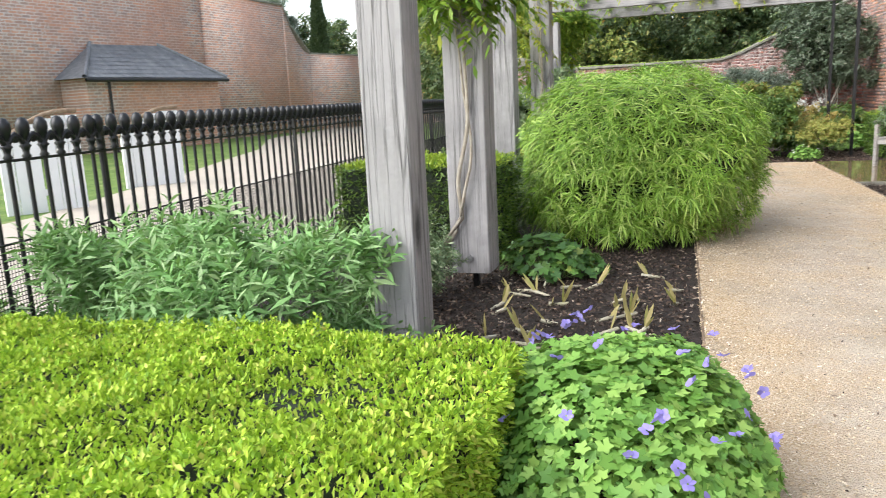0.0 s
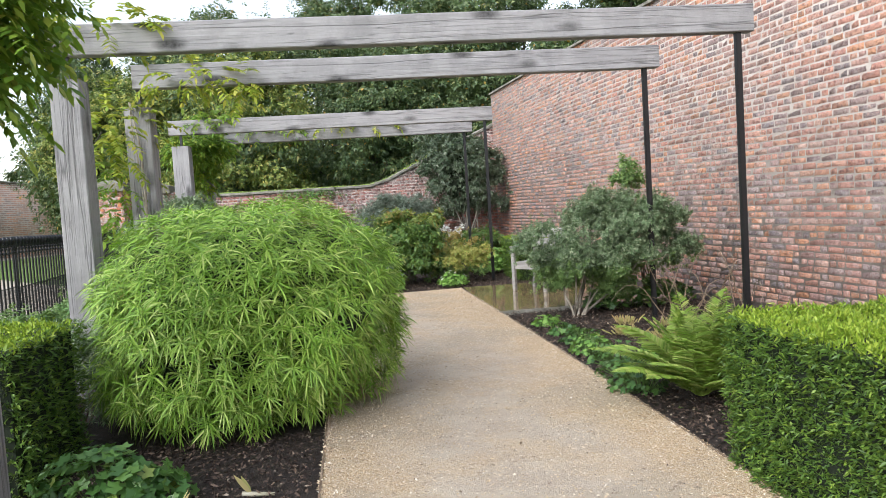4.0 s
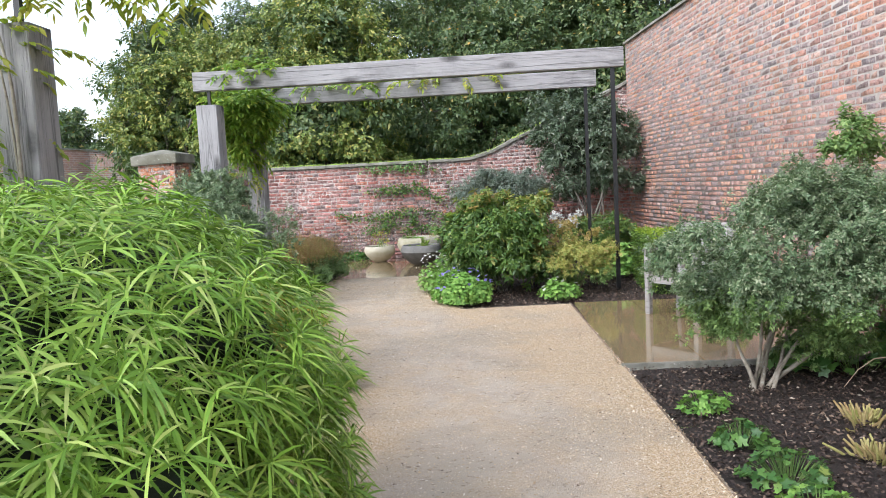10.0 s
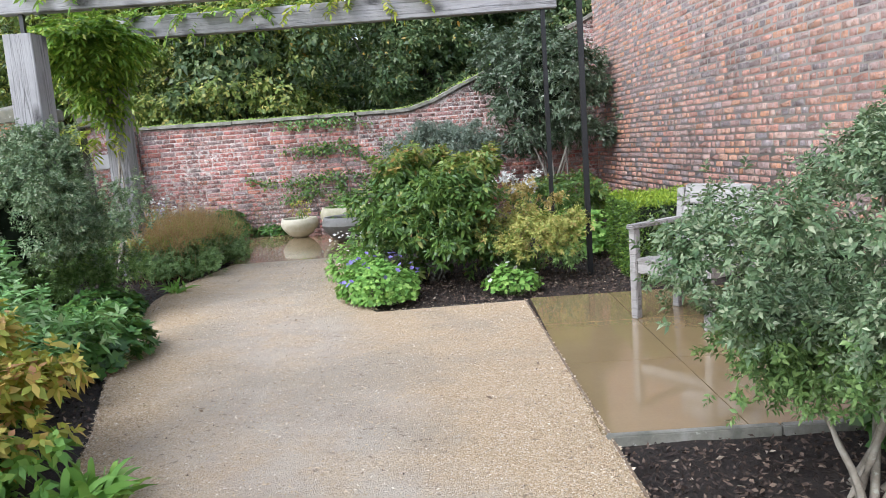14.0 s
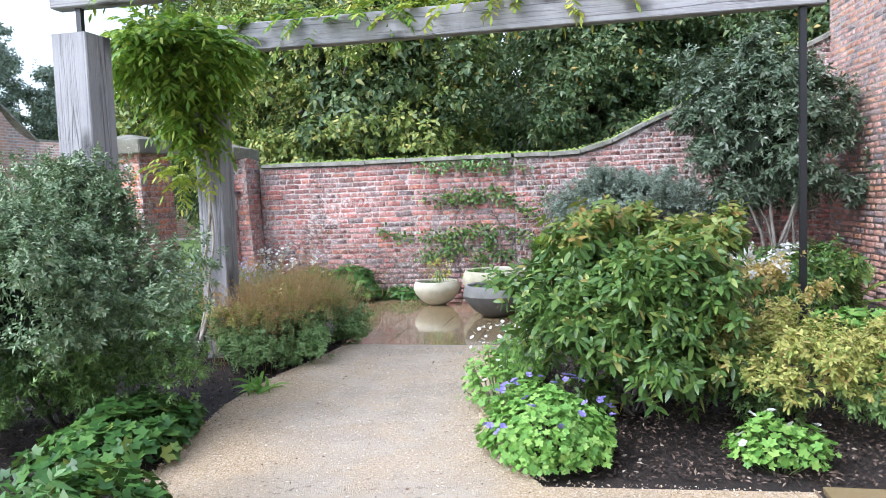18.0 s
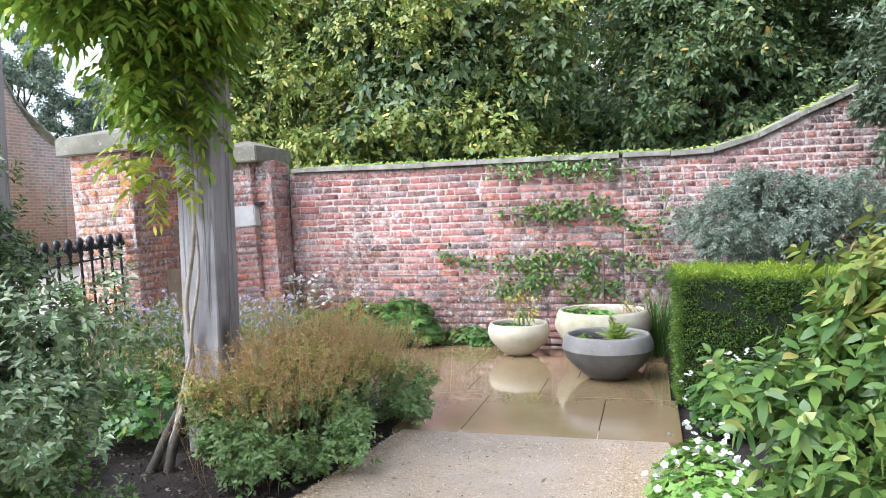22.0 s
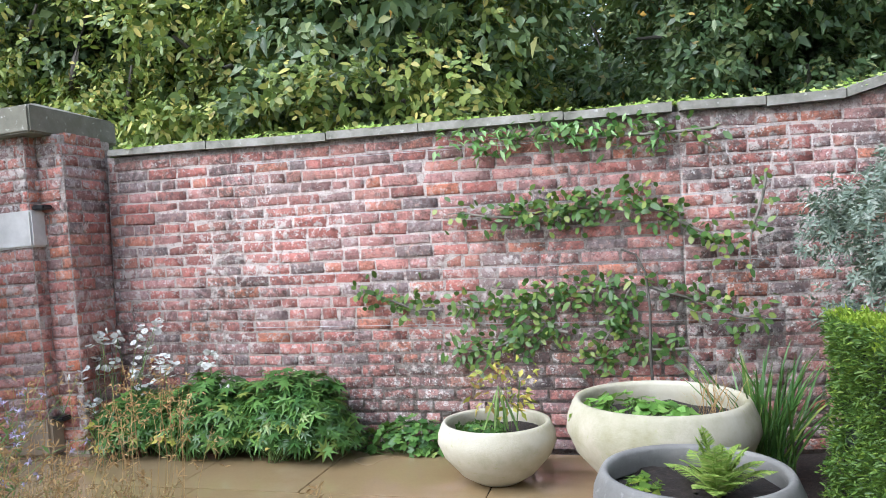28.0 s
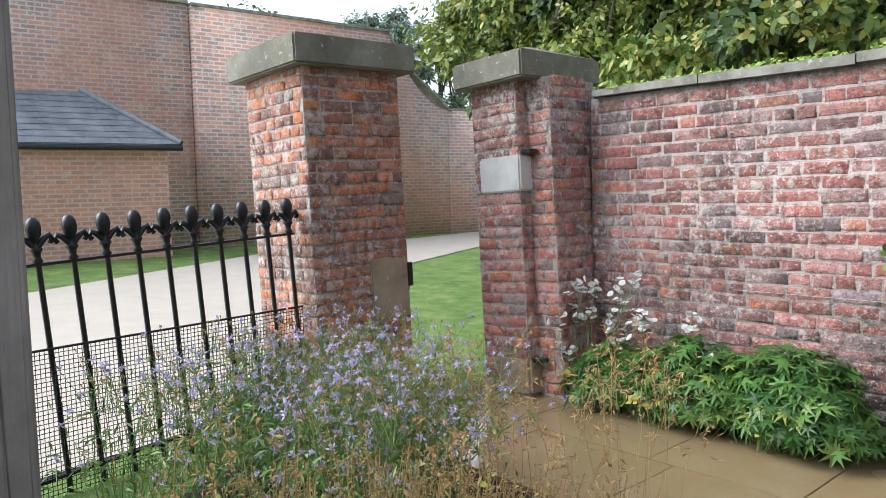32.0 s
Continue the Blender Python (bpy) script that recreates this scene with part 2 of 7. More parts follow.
def wood_material(name, light, dark):
    """Silvered oak: streaks along the object's own length (x)."""
    g = Nodes(name)
    tc = g.n("TexCoord").outputs["Object"]
    mp = g.n("Mapping")
    mp.inputs["Scale"].default_value = (1.2, 22.0, 22.0)
    g.link(tc, mp.inputs["Vector"])
    streak = g.n("TexNoise", Scale=1.6, Detail=8.0, Roughness=0.7, Distortion=0.6)
    g.link(mp.outputs[0], streak.inputs["Vector"])
    col = g.ramp(streak.outputs["Fac"], [(0.22, tuple(0.6 * a + 0.4 * b for a, b in zip(dark, light))), (0.5, tuple(0.25 * a + 0.75 * b for a, b in zip(dark, light))), (0.75, light)])
    p = g.coords()
    blot = g.ramp(g.noise(3.4, 6, 0.66, p), [(0.44, (0, 0, 0)), (0.66, (0.75, 0.75, 0.75))])
    col = g.mix(blot, col, tuple(c * 0.5 for c in light))
    pale = g.ramp(g.noise(1.7, 4, 0.6, p), [(0.52, (0, 0, 0)), (0.7, (0.45, 0.45, 0.45))])
    col = g.mix(pale, col, tuple(min(1.0, c * 1.25) for c in light))
    cracks = g.n("TexNoise", Scale=1.0, Detail=4.0, Roughness=0.5, Distortion=0.4)
    mp2 = g.n("Mapping")
    mp2.inputs["Scale"].default_value = (0.45, 26.0, 26.0)
    g.link(tc, mp2.inputs["Vector"])
    g.link(mp2.outputs[0], cracks.inputs["Vector"])
    line = g.ramp(cracks.outputs["Fac"], [(0.485, (0, 0, 0)), (0.5, (1, 1, 1)), (0.515, (0, 0, 0))])
    col = g.mix(g.math("MULTIPLY", line, 0.35), col, tuple(c * 0.3 for c in dark))
    knots = g.n("TexVoronoi", Scale=1.0)
    mp3 = g.n("Mapping")
    mp3.inputs["Scale"].default_value = (1.7, 4.5, 4.5)
    g.link(tc, mp3.inputs["Vector"])
    g.link(mp3.outputs[0], knots.inputs["Vector"])
    knot = g.ramp(knots.outputs["Distance"], [(0.09, (1, 1, 1)), (0.16, (0.7, 0.7, 0.7)), (0.28, (0, 0, 0))])
    col = g.mix(g.math("MULTIPLY", knot, g.math("ADD", g.noise(30.0, 4, 0.7, p), 0.35)), col, tuple(c * 0.35 for c in dark))
    split = g.n("TexNoise", Scale=1.0, Detail=3.0, Roughness=0.5, Distortion=0.2)
    mp4 = g.n("Mapping")
    mp4.inputs["Scale"].default_value = (0.16, 6.0, 6.0)
    g.link(tc, mp4.inputs["Vector"])
    g.link(mp4.outputs[0], split.inputs["Vector"])
    gap = g.ramp(split.outputs["Fac"], [(0.490, (0, 0, 0)), (0.5, (1, 1, 1)), (0.510, (0, 0, 0))])
    col = g.mix(g.math("MULTIPLY", gap, 0.6), col, tuple(c * 0.25 for c in dark))
    g.bump(g.math("SUBTRACT", g.math("SUBTRACT", streak.outputs["Fac"], line), gap), 0.6, 0.008)
    return g.done(col, 0.85)


def gravel_material(name):
    """Golden gravel: loose along the sides, a pale trodden crust down the middle."""
    g = Nodes(name)
    p = g.coords()
    xyz = g.n("SeparateXYZ")
    g.link(p, xyz.inputs[0])
    mid = g.n("MapRange")
    for k, v in ((1, -11.0), (2, -4.5), (3, 4.6), (4, 2.75)):
        mid.inputs[k].default_value = v
    g.link(xyz.outputs[1], mid.inputs[0])
    away = g.math("ABSOLUTE", g.math("SUBTRACT", xyz.outputs[0], mid.outputs[0]))
    ragged = g.math("ADD", away, g.math("MULTIPLY", g.math("SUBTRACT", g.noise(1.3, 7, 0.65, p), 0.5), 1.7))
    loose = g.ramp(ragged, [(0.35, (0, 0, 0)), (0.85, (1, 1, 1))])
    vor = g.n("TexVoronoi", Scale=140.0)
    g.link(p, vor.inputs["Vector"])
    small = g.n("TexVoronoi", Scale=300.0)
    g.link(p, small.inputs["Vector"])
    grit = g.ramp(vor.outputs["Color"], [(0.0, (0.264, 0.176, 0.099)), (0.25, (0.493, 0.352, 0.198)), (0.55, (0.616, 0.458, 0.288)), (0.8, (0.704, 0.572, 0.414)), (1.0, (0.774, 0.704, 0.612))])
    dust = g.ramp(small.outputs["Color"], [(0.0, (0.387, 0.304, 0.225)), (0.5, (0.519, 0.427, 0.329)), (1.0, (0.616, 0.528, 0.427))])
    mott = g.ramp(g.noise(3.2, 5, 0.65, p), [(0.42, (0, 0, 0)), (0.58, (1, 1, 1))])
    dust = g.mix(g.math("MULTIPLY", mott, 0.6), dust, (0.62, 0.54, 0.43))
    gold = g.ramp(g.noise(1.9, 5, 0.65, p), [(0.47, (0, 0, 0)), (0.60, (0.55, 0.55, 0.55))])
    col = g.mix(g.math("MAXIMUM", loose, gold), dust, grit)
    damp = g.ramp(g.noise(0.75, 5, 0.6, p), [(0.50, (0, 0, 0)), (0.62, (0.6, 0.6, 0.6))])
    col = g.mix(damp, col, (0.42, 0.355, 0.27))
    clods = g.ramp(g.noise(26, 4, 0.62, p), [(0.60, (0, 0, 0)), (0.66, (0.8, 0.8, 0.8))])
    col = g.mix(g.math("MULTIPLY", clods, g.ramp(g.noise(1.5, 3, 0.6, p), [(0.4, (0.1, 0.1, 0.1)), (0.6, (1, 1, 1))])), col, (0.22, 0.16, 0.11))
    h = g.math("ADD", g.math("MULTIPLY", vor.outputs["Distance"], -0.9), g.noise(30, 5, 0.65, p))
    g.bump(h, 0.9, 0.012)
    return g.done(col, 0.85)


def soil_material(name):
    g = Nodes(name)
    p = g.coords()
    col = g.ramp(g.noise(28, 6, 0.75, p), [(0.3, (0.018, 0.013, 0.011)), (0.55, (0.045, 0.032, 0.025)), (0.75, (0.10, 0.07, 0.052))])
    chips = g.ramp(g.noise(75, 2, 0.6, p), [(0.66, (0, 0, 0)), (0.7, (0.6, 0.6, 0.6))])
    col = g.mix(chips, col, (0.16, 0.11, 0.08))
    g.bump(g.noise(34, 6, 0.8, p), 1.0, 0.03)
    return g.done(col, 0.8)


def wet_stone_material(name):
    g = Nodes(name)
    p = g.coords()
    rnd = g.n("ObjectInfo").outputs["Random"]
    base = g.mix(g.noise(1.6, 6, 0.65, p), (0.27, 0.185, 0.088), (0.37, 0.27, 0.145))
    base = g.mix(g.math("MULTIPLY", rnd, 0.14), base, (0.37, 0.28, 0.16))
    pale = g.ramp(g.noise(1.1, 5, 0.6, p), [(0.55, (0, 0, 0)), (0.70, (0.45, 0.45, 0.45))])
    col = g.mix(pale, base, (0.42, 0.34, 0.22))
    col = g.mix(g.math("MULTIPLY", g.noise(60, 4, 0.7, p), 0.25), col, (0.10, 0.075, 0.045))
    wet = g.ramp(g.noise(0.9, 3, 0.5, p), [(0.40, (0.05, 0.05, 0.05)), (0.62, (0.15, 0.15, 0.15)), (0.78, (0.36, 0.36, 0.36))])
    g.bump(g.noise(9, 3, 0.5, p), 0.05, 0.004)
    return g.done(col, wet, Coat_Weight=0.6, Coat_Roughness=0.05)


def grass_material(name):
    g = Nodes(name)
    p = g.coords()
    col = g.ramp(g.noise(3.0, 6, 0.7, p), [(0.34, (0.09, 0.17, 0.03)), (0.52, (0.16, 0.26, 0.05)), (0.64, (0.25, 0.30, 0.09)), (0.74, (0.34, 0.31, 0.16))])
    g.bump(g.noise(120, 3, 0.7, p), 0.8, 0.02)
    return g.done(col, 0.8)


def chip_material(name, stops, rough=0.85):
    """Loose small pieces, each its own colour."""
    g = Nodes(name)
    return g.done(g.ramp(g.n("NewGeometry").outputs["Random Per Island"], stops), rough)


G = dict(
    brick_far=brick_far_material("old brickwork", (0.72, 0.34, 0.21), (0.34, 0.235, 0.205), (0.64, 0.56, 0.49)),
    brick_red=brick_material("red garden brick", BRICK_RED, False, 0.52, 0.68),
    brick_red_1=brick_material("red garden brick single", BRICK_RED, True, 0.52, 0.68),
    brick_pier=brick_material("red pier brick", BRICK_PIER, False, 0.5, 0.3),
    brick_pier_1=brick_material("red pier brick single", BRICK_PIER, True, 0.5, 0.3),
    brick_orange=brick_material("orange kiln brick", BRICK_ORANGE, False, 0.2, 0.12),
    brick_orange_1=brick_material("orange kiln brick single", BRICK_ORANGE, True, 0.2, 0.12),
    brick_old=brick_material("old pier brick", BRICK_OLD, False, 0.42, 0.2),
    brick_old_1=brick_material("old pier brick single", BRICK_OLD, True, 0.42, 0.2),
    mortar_pale=stone_material("pale lime mortar", (0.52, 0.45, 0.395), (0.38, 0.32, 0.28), (0.62, 0.56, 0.50), 5.0),
    mortar=brick_material("lime mortar", [(0.0, (0.46, 0.39, 0.35)), (1.0, (0.52, 0.45, 0.405))], False, 0.42, 0.5),
    coping=stone_material("weathered coping", (0.26, 0.25, 0.21), (0.12, 0.12, 0.095), (0.42, 0.40, 0.36), 6.0, 0.85, (0.60, 0.60, 0.54)),
    capstone=stone_material("gritstone cap", (0.185, 0.175, 0.13), (0.11, 0.105, 0.08), (0.30, 0.29, 0.24), 3.0),
    block=stone_material("pale stone block", (0.62, 0.60, 0.57), (0.46, 0.44, 0.41), (0.74, 0.72, 0.69), 4.0),
    block_tan=stone_material("sandstone block", (0.34, 0.27, 0.19), (0.22, 0.17, 0.12), (0.44, 0.36, 0.26), 4.0),
    slate=stone_material("roof slate", (0.21, 0.22, 0.24), (0.13, 0.14, 0.155), (0.30, 0.31, 0.32), 3.0, 0.6),
    oak=wood_material("silvered oak", (0.40, 0.385, 0.385), (0.13, 0.122, 0.122)),
    teak=wood_material("grey teak", (0.42, 0.40, 0.38), (0.22, 0.20, 0.18)),
    steel=plain_material("black painted steel", (0.012, 0.012, 0.013), 0.42, 0.0, 0.3, 30),
    iron=plain_material("black painted iron", (0.010, 0.011, 0.013), 0.38, 0.0, 0.3, 30),
    mesh=plain_material("dark plastic mesh", (0.02, 0.02, 0.02), 0.6),
    wire=plain_material("galvanised wire", (0.45, 0.45, 0.46), 0.4, 0.8),
    gravel=gravel_material("golden gravel"),
    gravel_far=plain_material("pale road gravel", (0.49, 0.43, 0.355), 0.9, 0, 0.14, 3.0),
    soil=soil_material("dark bark soil"),
    slab=wet_stone_material("wet sandstone flags"),
    grass=grass_material("lawn grass"),
    white=plain_material("white painted boards", (0.78, 0.79, 0.80), 0.55, 0, 0.06, 8),
    bowl_pale=stone_material("pale cast stone", (0.50, 0.46, 0.34), (0.34, 0.32, 0.19), (0.60, 0.57, 0.47), 3.0, 0.85, (0.38, 0.38, 0.20)),
    bowl_band=stone_material("pale worn band of cast stone", (0.25, 0.24, 0.22), (0.17, 0.165, 0.15), (0.34, 0.33, 0.30), 3.0, 0.8, (0.36, 0.35, 0.32)),
    bowl_dark=stone_material("grey cast stone", (0.13, 0.125, 0.115), (0.08, 0.076, 0.07), (0.19, 0.18, 0.17), 3.0, 0.7, (0.26, 0.25, 0.23)),
    trunk=stone_material("dark tree bark", (0.085, 0.075, 0.06), (0.045, 0.04, 0.034), (0.13, 0.12, 0.10), 14.0, 0.9, (0.16, 0.17, 0.13)),
    bark=stone_material("grey bark", (0.20, 0.18, 0.15), (0.11, 0.10, 0.085), (0.33, 0.31, 0.27), 14.0, 0.9, (0.36, 0.36, 0.30)),
    bark_pale=stone_material("pale smooth bark", (0.36, 0.315, 0.25), (0.20, 0.17, 0.13), (0.48, 0.44, 0.37), 14.0, 0.8),
    cane=stone_material("dead brown cane", (0.24, 0.17, 0.11), (0.14, 0.09, 0.06), (0.36, 0.28, 0.2), 14.0, 0.8),
    leaf_sphere=leaf_material("willow leaf", [(0, (0.095, 0.218, 0.0237)), (0.4, (0.19, 0.399, 0.0427)), (0.8, (0.342, 0.57, 0.095)), (1, (0.513, 0.665, 0.209))], 0.40, 0.12),
    leaf_gold=leaf_material("golden yew sprig", [(0, (0.141, 0.312, 0.0284)), (0.35, (0.303, 0.552, 0.0455)), (0.75, (0.494, 0.741, 0.0749)), (0.93, (0.59, 0.787, 0.145)), (1, (0.526, 0.497, 0.126))], 0.5, 0.3),
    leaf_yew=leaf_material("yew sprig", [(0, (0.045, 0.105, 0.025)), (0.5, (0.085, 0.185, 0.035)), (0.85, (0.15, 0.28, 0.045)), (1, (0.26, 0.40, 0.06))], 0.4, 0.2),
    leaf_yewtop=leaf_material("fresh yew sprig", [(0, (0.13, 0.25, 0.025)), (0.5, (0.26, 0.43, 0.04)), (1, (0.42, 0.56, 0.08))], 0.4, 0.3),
    leaf_grey=leaf_material("mugwort leaf", [(0, (0.113, 0.28, 0.075)), (0.5, (0.213, 0.443, 0.15)), (1, (0.382, 0.569, 0.297))], 0.6, 0.2),
    leaf_ger=leaf_material("geranium leaf", [(0, (0.103, 0.265, 0.0517)), (0.5, (0.19, 0.42, 0.0805)), (1, (0.333, 0.575, 0.138))], 0.5, 0.28),
    leaf_olive=leaf_material("silverberry leaf", [(0, (0.069, 0.145, 0.0615)), (0.45, (0.138, 0.238, 0.115)), (0.85, (0.248, 0.349, 0.197)), (1, (0.423, 0.504, 0.336))], 0.34, 0.12),
    leaf_blue=leaf_material("blue-grey shrub leaf", [(0, (0.09, 0.15, 0.11)), (0.5, (0.18, 0.26, 0.20)), (1, (0.36, 0.44, 0.37))], 0.45, 0.12),
    leaf_olive_g=leaf_material("green shrub leaf", [(0, (0.0875, 0.188, 0.0562)), (0.5, (0.163, 0.3, 0.0938)), (1, (0.288, 0.45, 0.15))], 0.42, 0.2),
    leaf_vib=leaf_material("broad shrub leaf", [(0, (0.045, 0.11, 0.03)), (0.5, (0.08, 0.17, 0.04)), (0.88, (0.14, 0.25, 0.055)), (0.97, (0.26, 0.33, 0.085)), (1, (0.34, 0.24, 0.08))], 0.36, 0.2),
    leaf_vibtop=leaf_material("young bronzed shrub leaf", [(0, (0.10, 0.20, 0.04)), (0.5, (0.19, 0.28, 0.06)), (0.85, (0.28, 0.30, 0.08)), (1, (0.32, 0.20, 0.07))], 0.4, 0.25),
    leaf_bronze=leaf_material("bronzed leaf", [(0, (0.402, 0.368, 0.117)), (0.5, (0.591, 0.5, 0.192)), (0.85, (0.71, 0.573, 0.277)), (1, (0.358, 0.449, 0.141))], 0.6, 0.4),
    leaf_yellow=leaf_material("yellowing leaf", [(0, (0.225, 0.338, 0.0563)), (0.4, (0.45, 0.495, 0.09)), (0.72, (0.608, 0.54, 0.135)), (0.92, (0.63, 0.427, 0.18)), (1, (0.585, 0.304, 0.203))], 0.5, 0.32),
    leaf_haze=leaf_material("dry seed spray", [(0, (0.324, 0.353, 0.13)), (0.5, (0.468, 0.451, 0.2)), (0.9, (0.54, 0.461, 0.24)), (1, (0.468, 0.333, 0.18))], 0.6, 0.5),
    leaf_low=leaf_material("soft divided leaf", [(0, (0.12, 0.24, 0.0862)), (0.5, (0.212, 0.37, 0.138)), (1, (0.331, 0.5, 0.218))], 0.45, 0.3),
    leaf_dun=leaf_material("dun autumn leaf", [(0, (0.213, 0.33, 0.072)), (0.5, (0.388, 0.465, 0.12)), (0.9, (0.525, 0.51, 0.168)), (1, (0.45, 0.3, 0.144))], 0.55, 0.25),
    leaf_wist=leaf_material("wisteria leaf", [(0, (0.08, 0.19, 0.025)), (0.45, (0.15, 0.32, 0.04)), (0.85, (0.27, 0.44, 0.06)), (1, (0.46, 0.54, 0.09))], 0.42, 0.35),
    leaf_wist_y=leaf_material("yellow wisteria leaf", [(0, (0.18, 0.32, 0.03)), (0.5, (0.34, 0.45, 0.05)), (1, (0.54, 0.54, 0.10))], 0.45, 0.35),
    leaf_fern=leaf_material("fern frond", [(0, (0.17, 0.33, 0.05)), (0.5, (0.30, 0.49, 0.09)), (1, (0.46, 0.56, 0.17))], 0.5, 0.3),
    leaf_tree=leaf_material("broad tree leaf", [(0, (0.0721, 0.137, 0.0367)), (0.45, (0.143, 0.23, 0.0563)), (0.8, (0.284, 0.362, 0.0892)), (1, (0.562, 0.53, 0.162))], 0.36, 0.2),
    leaf_dark=leaf_material("dark woodland and crown shade leaf", [(0, (0.039, 0.0845, 0.0364)), (0.5, (0.078, 0.143, 0.0585)), (0.9, (0.156, 0.227, 0.091)), (0.985, (0.286, 0.312, 0.117)), (1, (0.546, 0.312, 0.052))], 0.36, 0.15),
    # near-black colour in place of the shade inside hedges and crowns
    shade_core=plain_material("painted inner shade", (0.012, 0.02, 0.008), 0.9, 0, 0.4, 30, 0.6),
    leaf_corner=leaf_material("dark evergreen leaf", [(0, (0.0459, 0.0884, 0.0497)), (0.5, (0.0884, 0.142, 0.0842)), (0.9, (0.153, 0.214, 0.145)), (1, (0.275, 0.321, 0.252))], 0.32, 0.15),
    leaf_conifer=leaf_material("cypress spray", [(0, (0.03, 0.06, 0.03)), (1, (0.06, 0.10, 0.05))], 0.6, 0.1),
    leaf_peony=leaf_material("hellebore leaf", [(0, (0.0316, 0.0992, 0.0276)), (0.5, (0.0632, 0.172, 0.0387)), (0.93, (0.126, 0.27, 0.0608)), (1, (0.337, 0.416, 0.0994))], 0.34, 0.18),
    leaf_wall=leaf_material("espalier leaf", [(0, (0.033, 0.0924, 0.0231)), (0.5, (0.066, 0.158, 0.0363)), (0.85, (0.132, 0.238, 0.0528)), (1, (0.277, 0.33, 0.0792))], 0.36, 0.22),
    seed=leaf_material("seed head", [(0, (0.28, 0.19, 0.08)), (0.5, (0.44, 0.32, 0.14)), (1, (0.54, 0.42, 0.2))], 0.8, 0.3),
    stub=leaf_material("cut pale stub", [(0, (0.42, 0.33, 0.16)), (0.5, (0.52, 0.48, 0.22)), (1, (0.38, 0.44, 0.14))], 0.6, 0.3),
    petal_blue=leaf_material("violet petal", [(0, (0.22, 0.179, 0.55)), (1, (0.396, 0.336, 0.75))], 0.6, 0.3),
    petal_lilac=leaf_material("lilac petal", [(0, (0.42, 0.37, 0.58)), (1, (0.66, 0.60, 0.78))], 0.6, 0.3),
    petal_white=leaf_material("white petal", [(0, (0.66, 0.66, 0.60)), (1, (0.80, 0.80, 0.77))], 0.6, 0.25),
)

# ---------------------------------------------------------------- makers
RNG = np.random.default_rng(7)


def mesh_np(name, verts, faces, mat, smooth=False):
    """A mesh from arrays; all faces have the same number of corners."""
    verts, faces = np.asarray(verts, np.float32), np.asarray(faces, np.int32)
    me = bpy.data.meshes.new(name)
    k = faces.shape[1]
    me.vertices.add(len(verts))
    me.vertices.foreach_set("co", verts.ravel())
    me.loops.add(faces.size)
    me.loops.foreach_set("vertex_index", faces.ravel())
    me.polygons.add(len(faces))
    me.polygons.foreach_set("loop_start", np.arange(0, faces.size, k, dtype=np.int32))
    if smooth:
        me.polygons.foreach_set("use_smooth", np.ones(len(faces), bool))
    me.update(calc_edges=True)
    me.materials.append(mat)
    return me


def thing(name, label, category, at=(0, 0, 0), group="", kind=""):
    ob = new(name)
    ob.empty_display_size = 0.1
    ob.location = at
    return tagged(ob, label, category, group, kind)


def hang(name, me, parent, label="", kind="", at=(0, 0, 0), turn=(0, 0, 0)):
    """A mesh in world coordinates, linked under parent."""
    ob = new(name, me)
    ob.parent = parent
    if parent is not None:
        base = Vector(parent.location)
        if parent.parent is not None:
            base = base + Vector(parent.parent.location)
        ob.location = Vector(at) - base
    else:
        ob.location = at
    ob.rotation_euler = turn
    return tagged(ob, label, "", "", kind)


def from_bm(name, bm, mat, smooth=False):
    me = bpy.data.meshes.new(name)
    bm.to_mesh(me)
    bm.free()
    me.materials.append(mat)
    if smooth:
        for p in me.polygons:
            p.use_smooth = True
    return me


def part(name, bm, mat, parent, label="", at=(0, 0, 0), turn=(0, 0, 0), smooth=False):
    return hang(name, from_bm(name, bm, mat, smooth), parent, label, "", at, turn)


def bm_box(lo, hi, bevel=0.0, bm=None):
    own = bm is None
    bm = bm or bmesh.new()
    made = bmesh.ops.create_cube(bm, size=1.0)["verts"]
    for v in made:
        v.co = Vector([lo[i] + (v.co[i] + 0.5) * (hi[i] - lo[i]) for i in range(3)])
    if bevel and own:
        bmesh.ops.bevel(bm, geom=bm.edges[:], offset=bevel, segments=2, affect="EDGES")
    return bm


def bm_prism(points, z0, z1, bm=None):
    """An upright prism over a plan polygon (anticlockwise)."""
    bm = bm or bmesh.new()
    low = [bm.verts.new((x, y, z0)) for x, y in points]
    top = [bm.verts.new((x, y, z1)) for x, y in points]
    n = len(points)
    bm.faces.new(top)
    bm.faces.new(low[::-1])
    for i in range(n):
        bm.faces.new((low[i], low[(i + 1) % n], top[(i + 1) % n], top[i]))
    return bm


